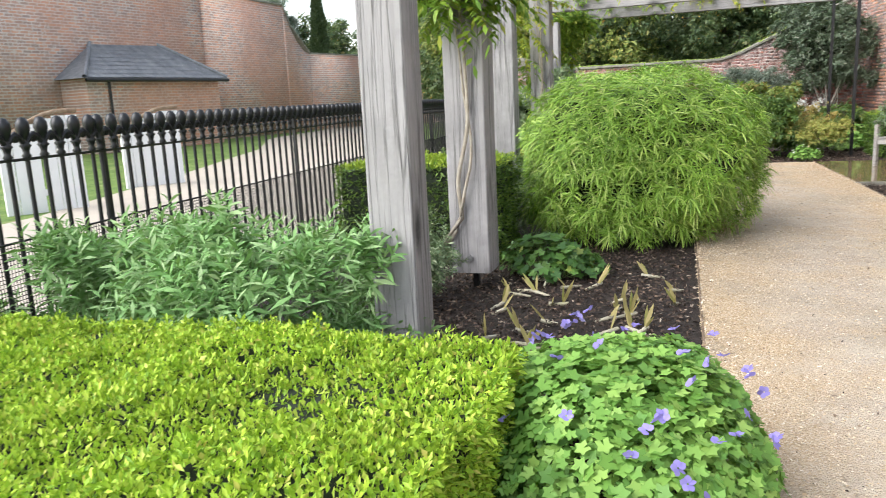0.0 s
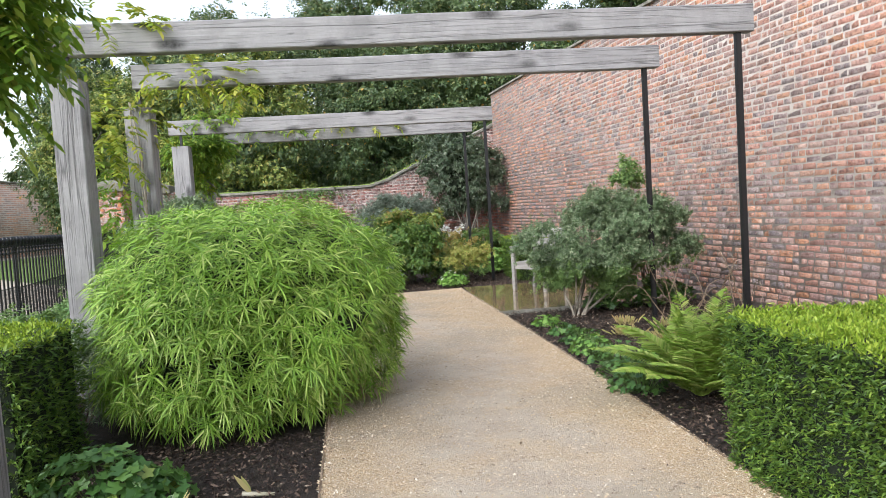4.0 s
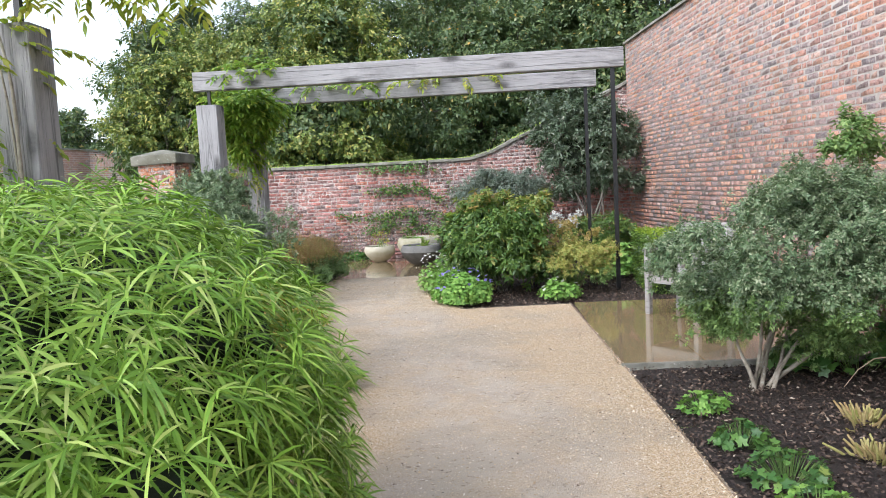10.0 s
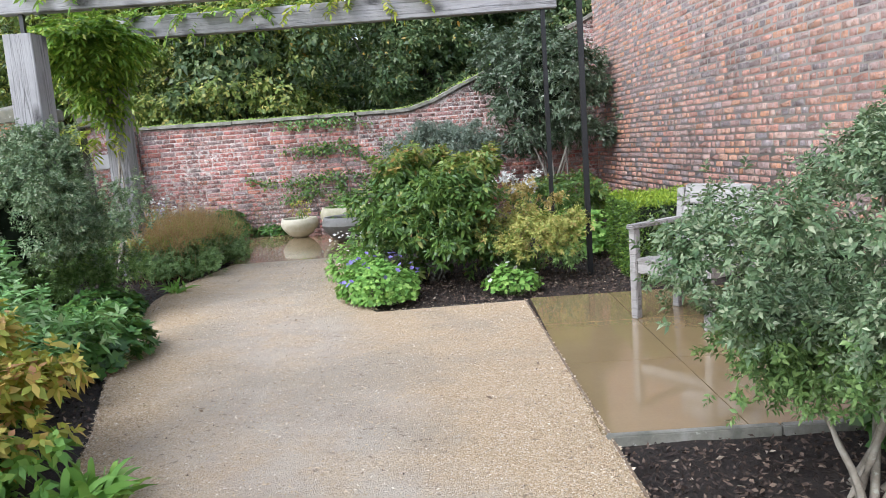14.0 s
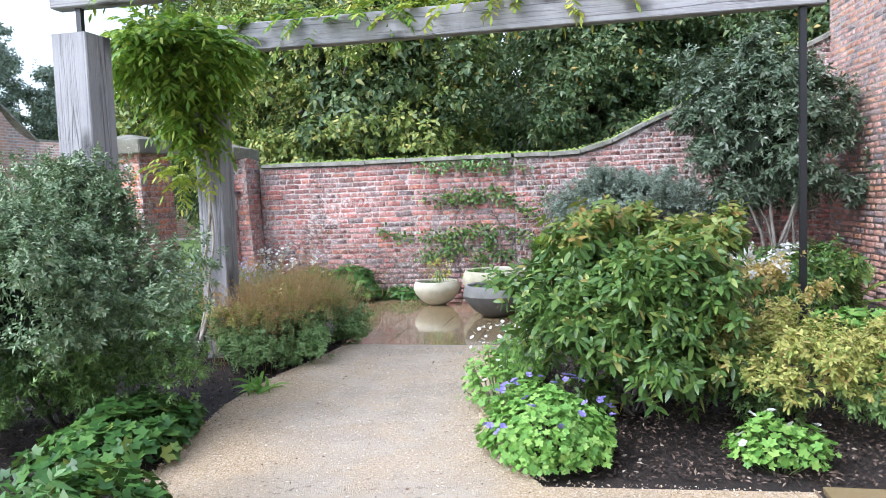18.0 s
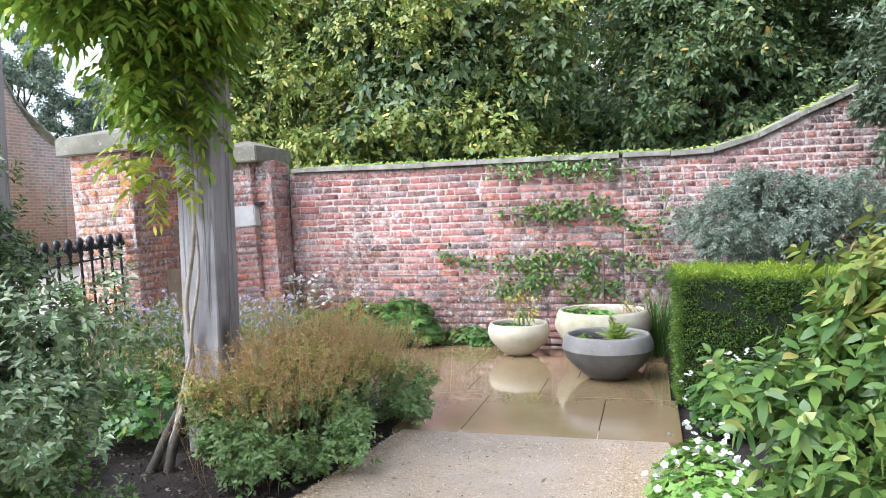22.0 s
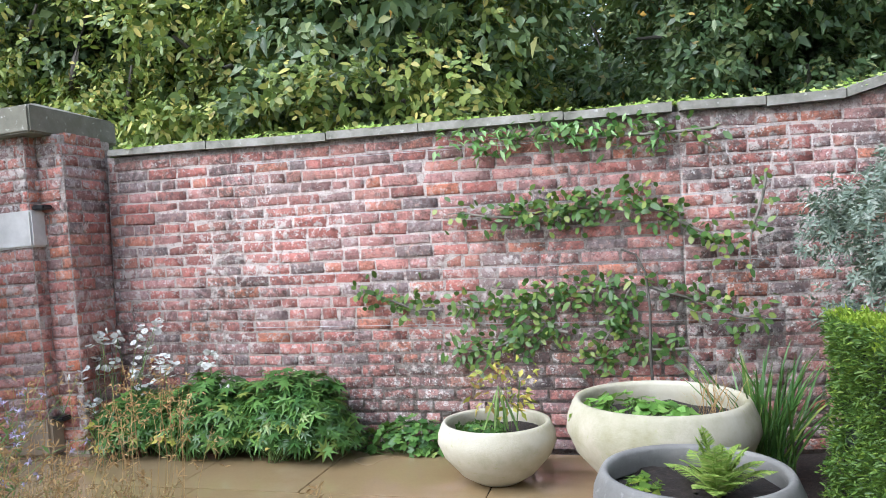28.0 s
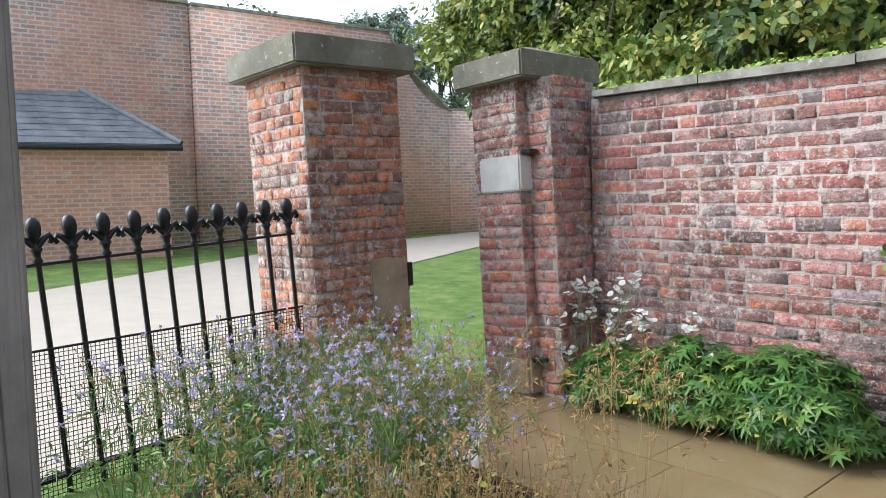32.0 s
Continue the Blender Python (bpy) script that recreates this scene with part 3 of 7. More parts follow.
def tube(path, radii, sides=6):
    """Arrays of a tapered tube along points."""
    path = np.asarray(path, float)
    radii = np.broadcast_to(np.asarray(radii, float), (len(path),))
    tang = np.gradient(path, axis=0)
    tang /= np.linalg.norm(tang, axis=1)[:, None] + 1e-9
    up = np.where(np.abs(tang[:, 2:3]) > 0.9, [[1.0, 0, 0]], [[0, 0, 1.0]])
    a = np.cross(tang, up)
    a /= np.linalg.norm(a, axis=1)[:, None] + 1e-9
    b = np.cross(tang, a)
    ang = np.linspace(0, 2 * np.pi, sides, endpoint=False)
    ring = path[:, None] + radii[:, None, None] * (a[:, None] * np.cos(ang)[None, :, None] + b[:, None] * np.sin(ang)[None, :, None])
    n = len(path)
    i, j = np.meshgrid(np.arange(n - 1), np.arange(sides), indexing="ij")
    q = np.stack([i * sides + j, i * sides + (j + 1) % sides, (i + 1) * sides + (j + 1) % sides, (i + 1) * sides + j], -1).reshape(-1, 4)
    return ring.reshape(-1, 3), q


def join(pieces):
    """Several (verts, faces) as one."""
    vs, fs, n = [], [], 0
    for v, f in pieces:
        vs.append(v)
        fs.append(np.asarray(f) + n)
        n += len(v)
    return np.concatenate(vs), np.concatenate(fs)


def wander(a, b, n=8, sway=0.06, sag=0.0):
    a, b = np.asarray(a, float), np.asarray(b, float)
    s = np.linspace(0, 1, n)[:, None]
    p = a + (b - a) * s
    for k in (1, 2, 3):
        p += np.sin(np.pi * k * s) * RNG.normal(0, sway, (1, 3)) * np.linalg.norm(b - a) / k
    p[:, 2] -= sag * 4 * (s * (1 - s))[:, 0]
    return p


def unit(v):
    return v / (np.linalg.norm(v, axis=-1, keepdims=True) + 1e-9)


def leaves(base, way, length, width, fold=0.25, droop=0.15, segs=1, face=None):
    """Arrays of folded leaves: base points, directions, lengths and widths. segs 1: four corners a leaf; more: a bent blade."""
    n = len(base)
    length, width = np.broadcast_to(length, (n,)), np.broadcast_to(width, (n,))
    way = unit(way)
    ref = unit(RNG.normal(0, 1, (n, 3)) + np.array([0, 0, 1.2])) if face is None else unit(face + RNG.normal(0, 0.35, (n, 3)))
    side = unit(np.cross(way, ref))
    nrm = np.cross(side, way)
    down = np.array([0, 0, -1.0])
    if segs == 1:
        mid = base + way * (0.45 * length)[:, None] + nrm * (fold * width)[:, None]
        tip = base + way * length[:, None] + down * (droop * length)[:, None]
        v = np.stack([base, mid + side * (width / 2)[:, None], tip, mid - side * (width / 2)[:, None]], 1)
        f = np.array([[0, 1, 2], [0, 2, 3]])
        return v.reshape(-1, 3), (np.arange(n)[:, None, None] * 4 + f).reshape(-1, 3)
    s = np.linspace(0, 1, segs + 1)
    prof = np.sin(np.pi * np.clip(s * 0.93 + 0.07, 0, 1)) ** 0.7
    prof[-1] = 0.03
    mid = base[:, None] + way[:, None] * (length[:, None] * s)[..., None] + down * (droop * length[:, None] * s**2)[..., None]
    w = (width[:, None] * prof / 2)[..., None] * side[:, None]
    v = np.stack([mid - w, mid + w], 2).reshape(n, -1, 3)
    k = np.arange(segs)
    f = np.stack([2 * k, 2 * k + 1, 2 * k + 3, 2 * k + 2], 1)
    return v.reshape(-1, 3), (np.arange(n)[:, None, None] * (2 * segs + 2) + f).reshape(-1, 4)


def lobed(p, nrm, size, lobes=5, cup=0.15, deep=0.52):
    """Arrays of round, deeply lobed leaves: a fan of lobes about each point."""
    n = len(p)
    nrm = unit(nrm + RNG.normal(0, 0.35, (n, 3)))
    ref = unit(RNG.normal(0, 1, (n, 3)))
    a = unit(np.cross(nrm, ref))
    b = np.cross(nrm, a)
    k = 2 * lobes
    ang = np.linspace(0.25, 2 * np.pi - 0.25, k + 1)
    rad = np.where(np.arange(k + 1) % 2 == 1, 1.0, deep)
    size = np.broadcast_to(size, (n,))[:, None, None]
    ring = p[:, None] + size * (a[:, None] * (rad * np.cos(ang))[None, :, None] + b[:, None] * (rad * np.sin(ang))[None, :, None] + nrm[:, None] * (cup * rad**2)[None, :, None])
    v = np.concatenate([p[:, None], ring], 1)
    i = np.arange(k)
    f = np.stack([0 * i, i + 1, i + 2], 1)
    return v.reshape(-1, 3), (np.arange(n)[:, None, None] * (k + 2) + f).reshape(-1, 3)


def lumps(d, seed, amount=0.18, k=7, freq=2.6):
    """An uneven outline: a smooth random value for each direction."""
    r = np.random.default_rng(seed)
    a, ph = r.normal(0, freq, (k, 3)), r.uniform(0, 6.28, k)
    return 1 + amount * np.sin(d @ a.T + ph).sum(1) / math.sqrt(k)


def crown_points(centre, radii, clumps, per, spread, seed, amount=0.2, inner=0.45, floor=None):
    """Clumped points in an uneven ellipsoid, thick near its surface, with the way out at each."""
    r = np.random.default_rng(seed)
    d = unit(r.normal(0, 1, (clumps, 3)))
    rad = lumps(d, seed, amount) * (inner + (1 - inner) * r.uniform(0, 1, clumps) ** 0.45)
    c = np.asarray(centre) + d * rad[:, None] * np.asarray(radii)
    p = np.repeat(c, per, 0) + r.normal(0, spread, (clumps * per, 3))
    out = np.repeat(d, per, 0)
    if floor is not None:
        keep = p[:, 2] > floor
        p, out = p[keep], out[keep]
    return p, out


def foliage(name, p, out, length, width, mat, parent, label="", up=0.4, wild=0.7, fold=0.25, droop=0.15, segs=1):
    n = len(p)
    way = out + np.array([0, 0, up]) + RNG.normal(0, wild, (n, 3))
    v, f = leaves(p, way, length * RNG.uniform(0.65, 1.25, n), width * RNG.uniform(0.7, 1.2, n), fold, droop, segs)
    return hang(name, mesh_np(name, v, f, mat), parent, label, "stuff")


def shrub(name, label, category, foot, centre, radii, leaf, mat, clumps=300, per=14, spread=0.07, seed=1, stems=6, stem_r=0.015, bark="bark", amount=0.2, inner=0.4, up=0.4, wild=0.6, droop=0.15, segs=2, fold=0.25, group=""):
    """A bush: stems from the foot into the crown, and its leaves."""
    ob = thing(name, label, category, foot, group)
    r = np.random.default_rng(seed + 99)
    for i in range(stems):
        d = unit(r.normal(0, 1, 3) * [1, 1, 0.4])
        end = np.asarray(centre) + d * np.asarray(radii) * r.uniform(0.35, 0.8)
        end[2] = max(end[2], foot[2] + 0.4 * (centre[2] - foot[2]))
        start = np.asarray(foot) + np.array([*r.normal(0, 0.06, 2), -0.03])
        path = wander(start, end, 7, 0.05)
        path[:, 2] = np.linspace(start[2], end[2], 7)
        v, f = tube(path, np.linspace(stem_r, stem_r * 0.35, 7), 6)
        hang("stem", mesh_np("stem", v, f, G[bark], True), ob)
    p, out = crown_points(centre, radii, clumps, per, spread, seed, amount, inner, foot[2] + 0.02)
    foliage("foliage", p, out, leaf[0], leaf[1], G[mat], ob, "", up, wild, fold, droop, segs)
    return ob


def boughs(centre, radii, lobes, lobe_r, shoots, seed, amount=0.2, up=0.35, floor=None, flat=0.8):
    """Shoot tips over many small rounded boughs that make up an uneven crown: their places and ways."""
    r = np.random.default_rng(seed)
    d = unit(r.normal(0, 1, (lobes, 3)) + [0, 0, 0.15])
    lr = lobe_r * r.uniform(0.65, 1.3, lobes)
    reach = lumps(d, seed, amount) * r.uniform(0.12, 1, lobes) ** 0.42
    c = np.asarray(centre) + d * reach[:, None] * (np.asarray(radii) - lobe_r * 0.7)
    e = unit(r.normal(0, 1, (lobes * shoots, 3)) + np.repeat(d, shoots, 0) * 0.7 + [0, 0, up])
    rad = np.repeat(lr, shoots) * r.uniform(0.4, 1.15, len(e)) * lumps(e * 2.5, seed + 5, 0.25)
    p = np.repeat(c, shoots, 0) + e * rad[:, None] * [1, 1, flat]
    axis = unit(e * 0.8 + [0, 0, up] + r.normal(0, 0.3, e.shape))
    if floor is not None:
        keep = p[:, 2] > floor
        p, axis = p[keep], axis[keep]
    return p, axis, c


def rosettes(p, axis, per, length, width, run, seed, droop=0.2, segs=2, tight=0.25, fold=0.2):
    """Leaves set in a spiral along the last stretch of each shoot, faces towards its tip."""
    r = np.random.default_rng(seed)
    n = len(p)
    k = np.tile(np.arange(per), n)
    a = np.repeat(axis, per, 0)
    ref = unit(np.repeat(r.normal(0, 1, (n, 3)), per, 0))
    s = unit(np.cross(a, ref))
    t = np.cross(a, s)
    ang = k * 2.4 + r.normal(0, 0.3, len(k))
    f = (k + 0.5) / per
    radial = s * np.cos(ang)[:, None] + t * np.sin(ang)[:, None]
    way = unit(radial + a * (tight + 0.75 * f**2)[:, None] + r.normal(0, 0.12, a.shape))
    base = np.repeat(p, per, 0) - a * (run * (1 - f))[:, None]
    size = (1.08 - 0.5 * f**2) * r.uniform(0.7, 1.15, len(k))
    return leaves(base, way, length * size, width * size, fold, droop, segs, a)


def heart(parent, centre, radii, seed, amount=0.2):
    """A dense crown's inner shade, built as an uneven near-black mass, well within the leaves."""
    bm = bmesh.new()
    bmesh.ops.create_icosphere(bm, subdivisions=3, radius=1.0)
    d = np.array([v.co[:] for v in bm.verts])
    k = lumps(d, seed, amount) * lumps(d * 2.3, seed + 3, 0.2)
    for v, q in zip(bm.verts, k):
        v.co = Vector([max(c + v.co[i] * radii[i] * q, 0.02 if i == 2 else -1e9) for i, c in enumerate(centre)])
    part("inner_foliage", bm, G["shade_core"], parent)


def bush(name, label, category, foot, centre, radii, leaf, mat, lobes=40, lobe_r=0.28, shoots=60, per=9, run=0.06, seed=1, stems=6, stem_r=0.015, bark="bark", amount=0.2, up=0.35, droop=0.2, segs=2, tight=0.25, tops=None, lows=None, group="", sag=0.0):
    """A bush built of boughs: stems into the boughs, and shoots with rosettes of leaves. tops and lows: another leaf material above or below a height."""
    ob = thing(name, label, category, foot, group)
    p, axis, c = boughs(centre, radii, lobes, lobe_r, shoots, seed, amount, up, foot[2] + 0.03)
    p[:, 2] += sag * np.minimum(0.0, p[:, 0] - centre[0])
    c[:, 2] += sag * np.minimum(0.0, c[:, 0] - centre[0])
    r = np.random.default_rng(seed + 99)
    for i in range(stems):
        start = np.asarray(foot) + np.array([*r.normal(0, stem_r * 4, 2), -0.03])
        path = wander(start, c[i % len(c)], 9, 0.03)
        path[:, 2] = np.linspace(start[2], max(c[i % len(c)][2], foot[2] + 0.1), 9)
        v, f = tube(path, np.linspace(stem_r, stem_r * 0.3, 9), 6)
        hang("stem", mesh_np("stem", v, f, G[bark], True), ob)
    # a dark mass painted as shade behind the boughs
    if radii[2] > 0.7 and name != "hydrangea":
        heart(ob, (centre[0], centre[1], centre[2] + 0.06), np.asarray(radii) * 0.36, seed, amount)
    which = np.zeros(len(p), int)
    z = p[:, 2] + r.normal(0, 0.06 * radii[2] + 0.02, len(p))
    mats = [mat]
    for extra, above in ((tops, True), (lows, False)):
        if extra:
            mats.append(extra[0])
            which[(z > extra[1]) == above] = len(mats) - 1
    for k, m in enumerate(mats):
        sel = which == k
        if sel.any():
            v, f = rosettes(p[sel], axis[sel], per, leaf[0], leaf[1], run, seed + 7 * k, droop, segs, tight)
            hang("foliage", mesh_np("foliage", v, f, G[m]), ob, "", "stuff")
    return ob


def flowers(parent, pts, size, mat, petals=5, name="flower", limit=60, label=""):
    """Flower heads as meshes of their own: one shared mesh of petals, laid at each point."""
    ang = np.linspace(0, 2 * np.pi, petals, endpoint=False)
    way = np.stack([np.cos(ang), np.sin(ang), 0.35 + 0 * ang], 1)
    v, f = leaves(np.zeros((petals, 3)) + way * 0.06 * size, way, size * 0.5, size * 0.5, 0.1, 0.1, 4, np.tile([0, 0, 1.0], (petals, 1)))
    me = mesh_np(name, v, f, G[mat])
    for q in pts[:limit]:
        hang(name, me, parent, label, "", q, (RNG.normal(0, 0.5), RNG.normal(0, 0.5), RNG.uniform(0, 6)))


def uv_planar(me, u, zscale=1.0):
    """Lay metres along u and z as the texture's own coordinates."""
    lay = me.uv_layers.new(name="uv")
    for loop in me.loops:
        c = me.vertices[loop.vertex_index].co
        lay.data[loop.index].uv = (c[0] * u[0] + c[1] * u[1], c[2])


# ---------------------------------------------------------------- brickwork
def brick_mesh(L, H, D, mat, seed):
    """One worn brick, its face towards -y, centred on its face; open at the back."""
    r = np.random.default_rng(seed)
    e = 0.0035
    back = np.array([[-L / 2, 0.0, -H / 2], [L / 2, 0.0, -H / 2], [L / 2, 0.0, H / 2], [-L / 2, 0.0, H / 2]]) + [0, D, 0]
    front = np.array([[-L / 2 + e, 0, -H / 2 + e], [L / 2 - e, 0, -H / 2 + e], [L / 2 - e, 0, H / 2 - e], [-L / 2 + e, 0, H / 2 - e]])
    front += r.normal(0, 1, (4, 3)) * [0.0035, 0.0014, 0.0030]
    mid = np.array([[-L / 2, 0.0035, -H / 2], [L / 2, 0.0035, -H / 2], [L / 2, 0.0035, H / 2], [-L / 2, 0.0035, H / 2]]) + r.normal(0, 1, (4, 3)) * [0.003, 0.0006, 0.003]
    v = np.concatenate([back, mid, front])
    f = [[8, 9, 10, 11]]
    for a in (0, 4):
        for i in range(4):
            j = (i + 1) % 4
            f.append([a + i, a + j, a + 4 + j, a + 4 + i])
    return v, np.array(f)


def bond(width, height, top=None, z0=0.0, seed=0, course=0.075, length=0.235):
    """Bricks of a wall in garden-wall bond: rows of (u, z, length, height, kind)."""
    r = np.random.default_rng(seed)
    rows, z, n = [], z0, 0
    while z + course * 0.6 < height:
        head = n % 4 == 3
        u = -length * r.uniform(0.1, 0.9)
        while u < width - 0.02:
            step = (length / 2 if head != (r.uniform() < 0.16) else length) * r.uniform(0.94, 1.05)
            a, b = max(u, 0.0), min(u + step, width)
            if b - a > 0.04 and (top is None or z + course * 0.7 < min(top(a), top(b))):
                rows.append(((a + b) / 2, z + course / 2, b - a - r.uniform(0.011, 0.019), course - r.uniform(0.010, 0.017), int(r.integers(0, 6))))
            u += step
        z += course
        n += 1
    return rows


def lay_bricks(wall, rows, origin, along, outward, mats, near=None, proud=0.004, limit=300, worn=0.0025):
    """Lay bricks on a face: those that near(u, z) picks as parts, the rest joined."""
    along, outward = Vector((*along, 0)).normalized(), Vector((*outward, 0)).normalized()
    turn = Matrix((along, -outward, Vector((0, 0, 1)))).transposed()
    flip = turn.determinant() < 0
    shared, rest, made = {}, [], 0
    euler = turn.to_euler() if not flip else None
    R = np.array(turn)
    o = np.asarray(origin, float)
    for u, z, L, H, kind in rows:
        off = proud + abs(RNG.normal(0, worn))
        z += 0.007 * noise.noise((u * 0.9, z * 0.35, 0.3))
        c = o + np.array(along) * u + np.array((0, 0, z)) + np.array(outward) * off
        if near is not None and made < limit and not flip and near(u, z):
            key = (round(L, 2), kind)
            if key not in shared:
                v, f = brick_mesh(L, H, 0.05, None, kind + 11)
                shared[key] = mesh_np("brick", v, f, G[mats + "_1"])
            ob = hang("brick", shared[key], wall, "", "", c, (euler.x, euler.y + RNG.normal(0, 0.008), euler.z))
            made += 1
        else:
            v, f = brick_mesh(L, H, 0.05, None, kind + 11)
            rest.append(((v @ R.T) + c, f if not flip else f[:, ::-1]))
    if rest:
        v, f = join(rest)
        hang("brickwork", mesh_np("brickwork", v, f, G[mats]), wall, "", "stuff")

# ---------------------------------------------------------------- ground
def ground_height(x, y):
    rise = max(0.0, min(0.5, 0.03 * (-1.5 - x)))
    return rise - 0.03


def fence_x(y):
    return float(np.interp(y, [-30, -19.8, -8.8, -3.3, -1.9, 0], [1.0, 0.24, -0.61, -0.5, -1.18, -1.18]))


gx = np.concatenate([[-400, -150, -60, -30], np.arange(-20, 12, 0.8), [20, 40, 100, 400]])
gy = np.concatenate([[-400, -150, -60], np.arange(-30, 30, 1.5), [40, 70, 150, 400]])
gv = np.array([(x, y, ground_height(x, y)) for y in gy for x in gx])
gi, gj = np.meshgrid(np.arange(len(gy) - 1), np.arange(len(gx) - 1), indexing="ij")
gf = np.stack([gi * len(gx) + gj, gi * len(gx) + gj + 1, (gi + 1) * len(gx) + gj + 1, (gi + 1) * len(gx) + gj], -1).reshape(-1, 4)
tagged(new("ground", mesh_np("ground", gv, gf, G["grass"], True)), "short green lawn grass rising away from the garden", "lawn", "", "structure")


def strip(name, near, far, lift, mat, n=60):
    """A lane laid on the ground between two lines of plan points."""
    def spread(line):
        line = np.array(line, float)
        s = np.r_[0, np.cumsum(np.linalg.norm(np.diff(line, axis=0), axis=1))]
        u = np.linspace(0, s[-1], n)
        return np.stack([np.interp(u, s, line[:, k]) for k in (0, 1)], 1)
    a, b = spread(near), spread(far)
    m = 9
    v = []
    for k in range(m):
        for p in a + (b - a) * k / (m - 1):
            v.append((p[0], p[1], ground_height(p[0], p[1]) + lift))
    i, j = np.meshgrid(np.arange(m - 1), np.arange(n - 1), indexing="ij")
    f = np.stack([i * n + j, i * n + j + 1, (i + 1) * n + j + 1, (i + 1) * n + j], -1).reshape(-1, 4)
    return new(name, mesh_np(name, np.array(v), f, mat, True))


tagged(strip("road", [(0.9, -30), (-0.45, -12), (-0.95, -6), (-1.6, -2.4), (-3.0, -0.6), (-7.4, 4.0), (-9.2, 8), (-10.4, 12), (-8.5, 18)], [(-3.0, -30), (-4.8, -13), (-6.6, -7), (-7.8, -3.5), (-8.3, -1.8), (-11.0, 3.4), (-11.6, 8), (-12.3, 12), (-9.5, 18.5)], 0.014, G["gravel_far"]), "pale gravel drive beyond the iron fence", "drive", "", "structure")

# the garden's soil, with its uneven surface
sx, sy = np.arange(0, 1.0001, 1 / 44), np.arange(-30, 0.9, 0.16)
sv = []
for y in sy:
    x0, x1 = fence_x(y) + 0.03, 7.75 - 0.0925 * (y - 0.7)
    for s in sx:
        x = x0 + (x1 - x0) * s
        edge = min(1.0, min(s, 1 - s) * 8)
        sv.append((x, y, -0.012 + 0.02 * edge * noise.noise((x * 3.1, y * 3.1, 0)) - 0.006))
si, sj = np.meshgrid(np.arange(len(sy) - 1), np.arange(len(sx) - 1), indexing="ij")
sf = np.stack([si * len(sx) + sj, si * len(sx) + sj + 1, (si + 1) * len(sx) + sj + 1, (si + 1) * len(sx) + sj], -1).reshape(-1, 4)
tagged(new("soil_bed", mesh_np("soil_bed", np.array(sv), sf, G["soil"], True)), "dark bark-strewn soil of the planting beds", "soil", "", "structure")

PATH_R = [(5.95, -30), (5.74, -17), (5.68, -12.3), (5.62, -9.8), (5.53, -6.7)]
PATH_L = [(2.04, -3.3), (1.84, -4.8), (1.84, -5.5), (2.18, -7.2), (2.95, -9.2), (3.42, -10.6), (3.54, -12.5), (3.56, -14.5), (3.57, -17), (3.62, -19.5), (3.7, -30)]
gravel_plan = PATH_R + [(4.25, -6.78), (4.0, -6.35), (3.92, -5.4), (3.88, -4.2), (3.72, -3.1)] + PATH_L
bm = bm_prism(gravel_plan, -0.1, 0.012)
tagged(new("gravel_path", from_bm("gravel_path", bm, G["gravel"])), "damp golden gravel path with a trodden middle", "path", "", "structure")


# ---------------------------------------------------------------- walls
def prism_wall(name, a, b, thick, top, z0, mat, label, steps=1):
    """A wall between plan points a and b, its front on the line, its body to the left of a to b; top: height by distance."""
    a, b = np.array(a, float), np.array(b, float)
    L = np.linalg.norm(b - a)
    d = (b - a) / L
    nrm = np.array([-d[1], d[0]])
    u = np.linspace(0, L, steps + 1)
    v, f = [], []
    for q in u:
        p = a + d * q
        for off in (0.0, thick):
            w = p + nrm * off
            v += [(w[0], w[1], z0), (w[0], w[1], top(q))]
    for i in range(steps):
        k, m = 4 * i, 4 * i + 4
        f += [[k, m, m + 1, k + 1], [k + 2, k + 3, m + 3, m + 2], [k + 1, m + 1, m + 3, k + 3], [k, k + 2, m + 2, m]]
    f += [[0, 1, 3, 2], [4 * steps, 4 * steps + 2, 4 * steps + 3, 4 * steps + 1]]
    me = mesh_np(name, np.array(v), np.array(f), mat)
    ob = new(name, me)
    tagged(ob, label, "wall", "", "structure")
    return ob, d, L


def copings(wall, a, d, L, top, depth, over, thick, mat, step=0.62, seed=3):
    """Coping stones laid end to end along a wall's top, following its slope."""
    r = np.random.default_rng(seed)
    nrm = np.array([-d[1], d[0]])
    u = 0.0
    while u < L - 0.05:
        w = min(step * r.uniform(0.75, 1.25), L - u)
        q0, q1 = u + 0.004, u + w - 0.004
        v = []
        for q in (q0, q1):
            z = top(q) + r.normal(0, 0.004)
            for off, lift in ((-over, thick * 0.72), (depth / 2, thick), (depth + over, thick * 0.72), (depth + over, 0.0), (-over, 0.0)):
                p = np.asarray(a) + d * q + nrm * off
                v.append((p[0], p[1], z + lift + r.normal(0, 0.003)))
        f = [[i, (i + 1) % 5, 5 + (i + 1) % 5, 5 + i] for i in range(5)]
        me = bpy.data.meshes.new("coping_stone")
        me.from_pydata(v, [], f + [[4, 3, 2, 1, 0], [5, 6, 7, 8, 9]])
        me.materials.append(mat)
        hang("coping_stone", me, wall)
        u += w


# the tall kiln-brick wall along the path
HIGH_A, HIGH_B, HIGH_H = (9.95, -24.2), (7.65, 0.7), 4.27
high, hd, hL = prism_wall("wall_east", HIGH_B, HIGH_A, 0.45, lambda q: HIGH_H, -0.1, G["mortar_pale"], "tall old orange brick wall with pale lime joints")
copings(high, HIGH_B, hd, hL, lambda q: HIGH_H, 0.45, 0.05, 0.06, G["coping"], 0.9, 5)
# the low wall across the end, kinked and swept up to meet the tall one
def low_top(q):
    return 1.98


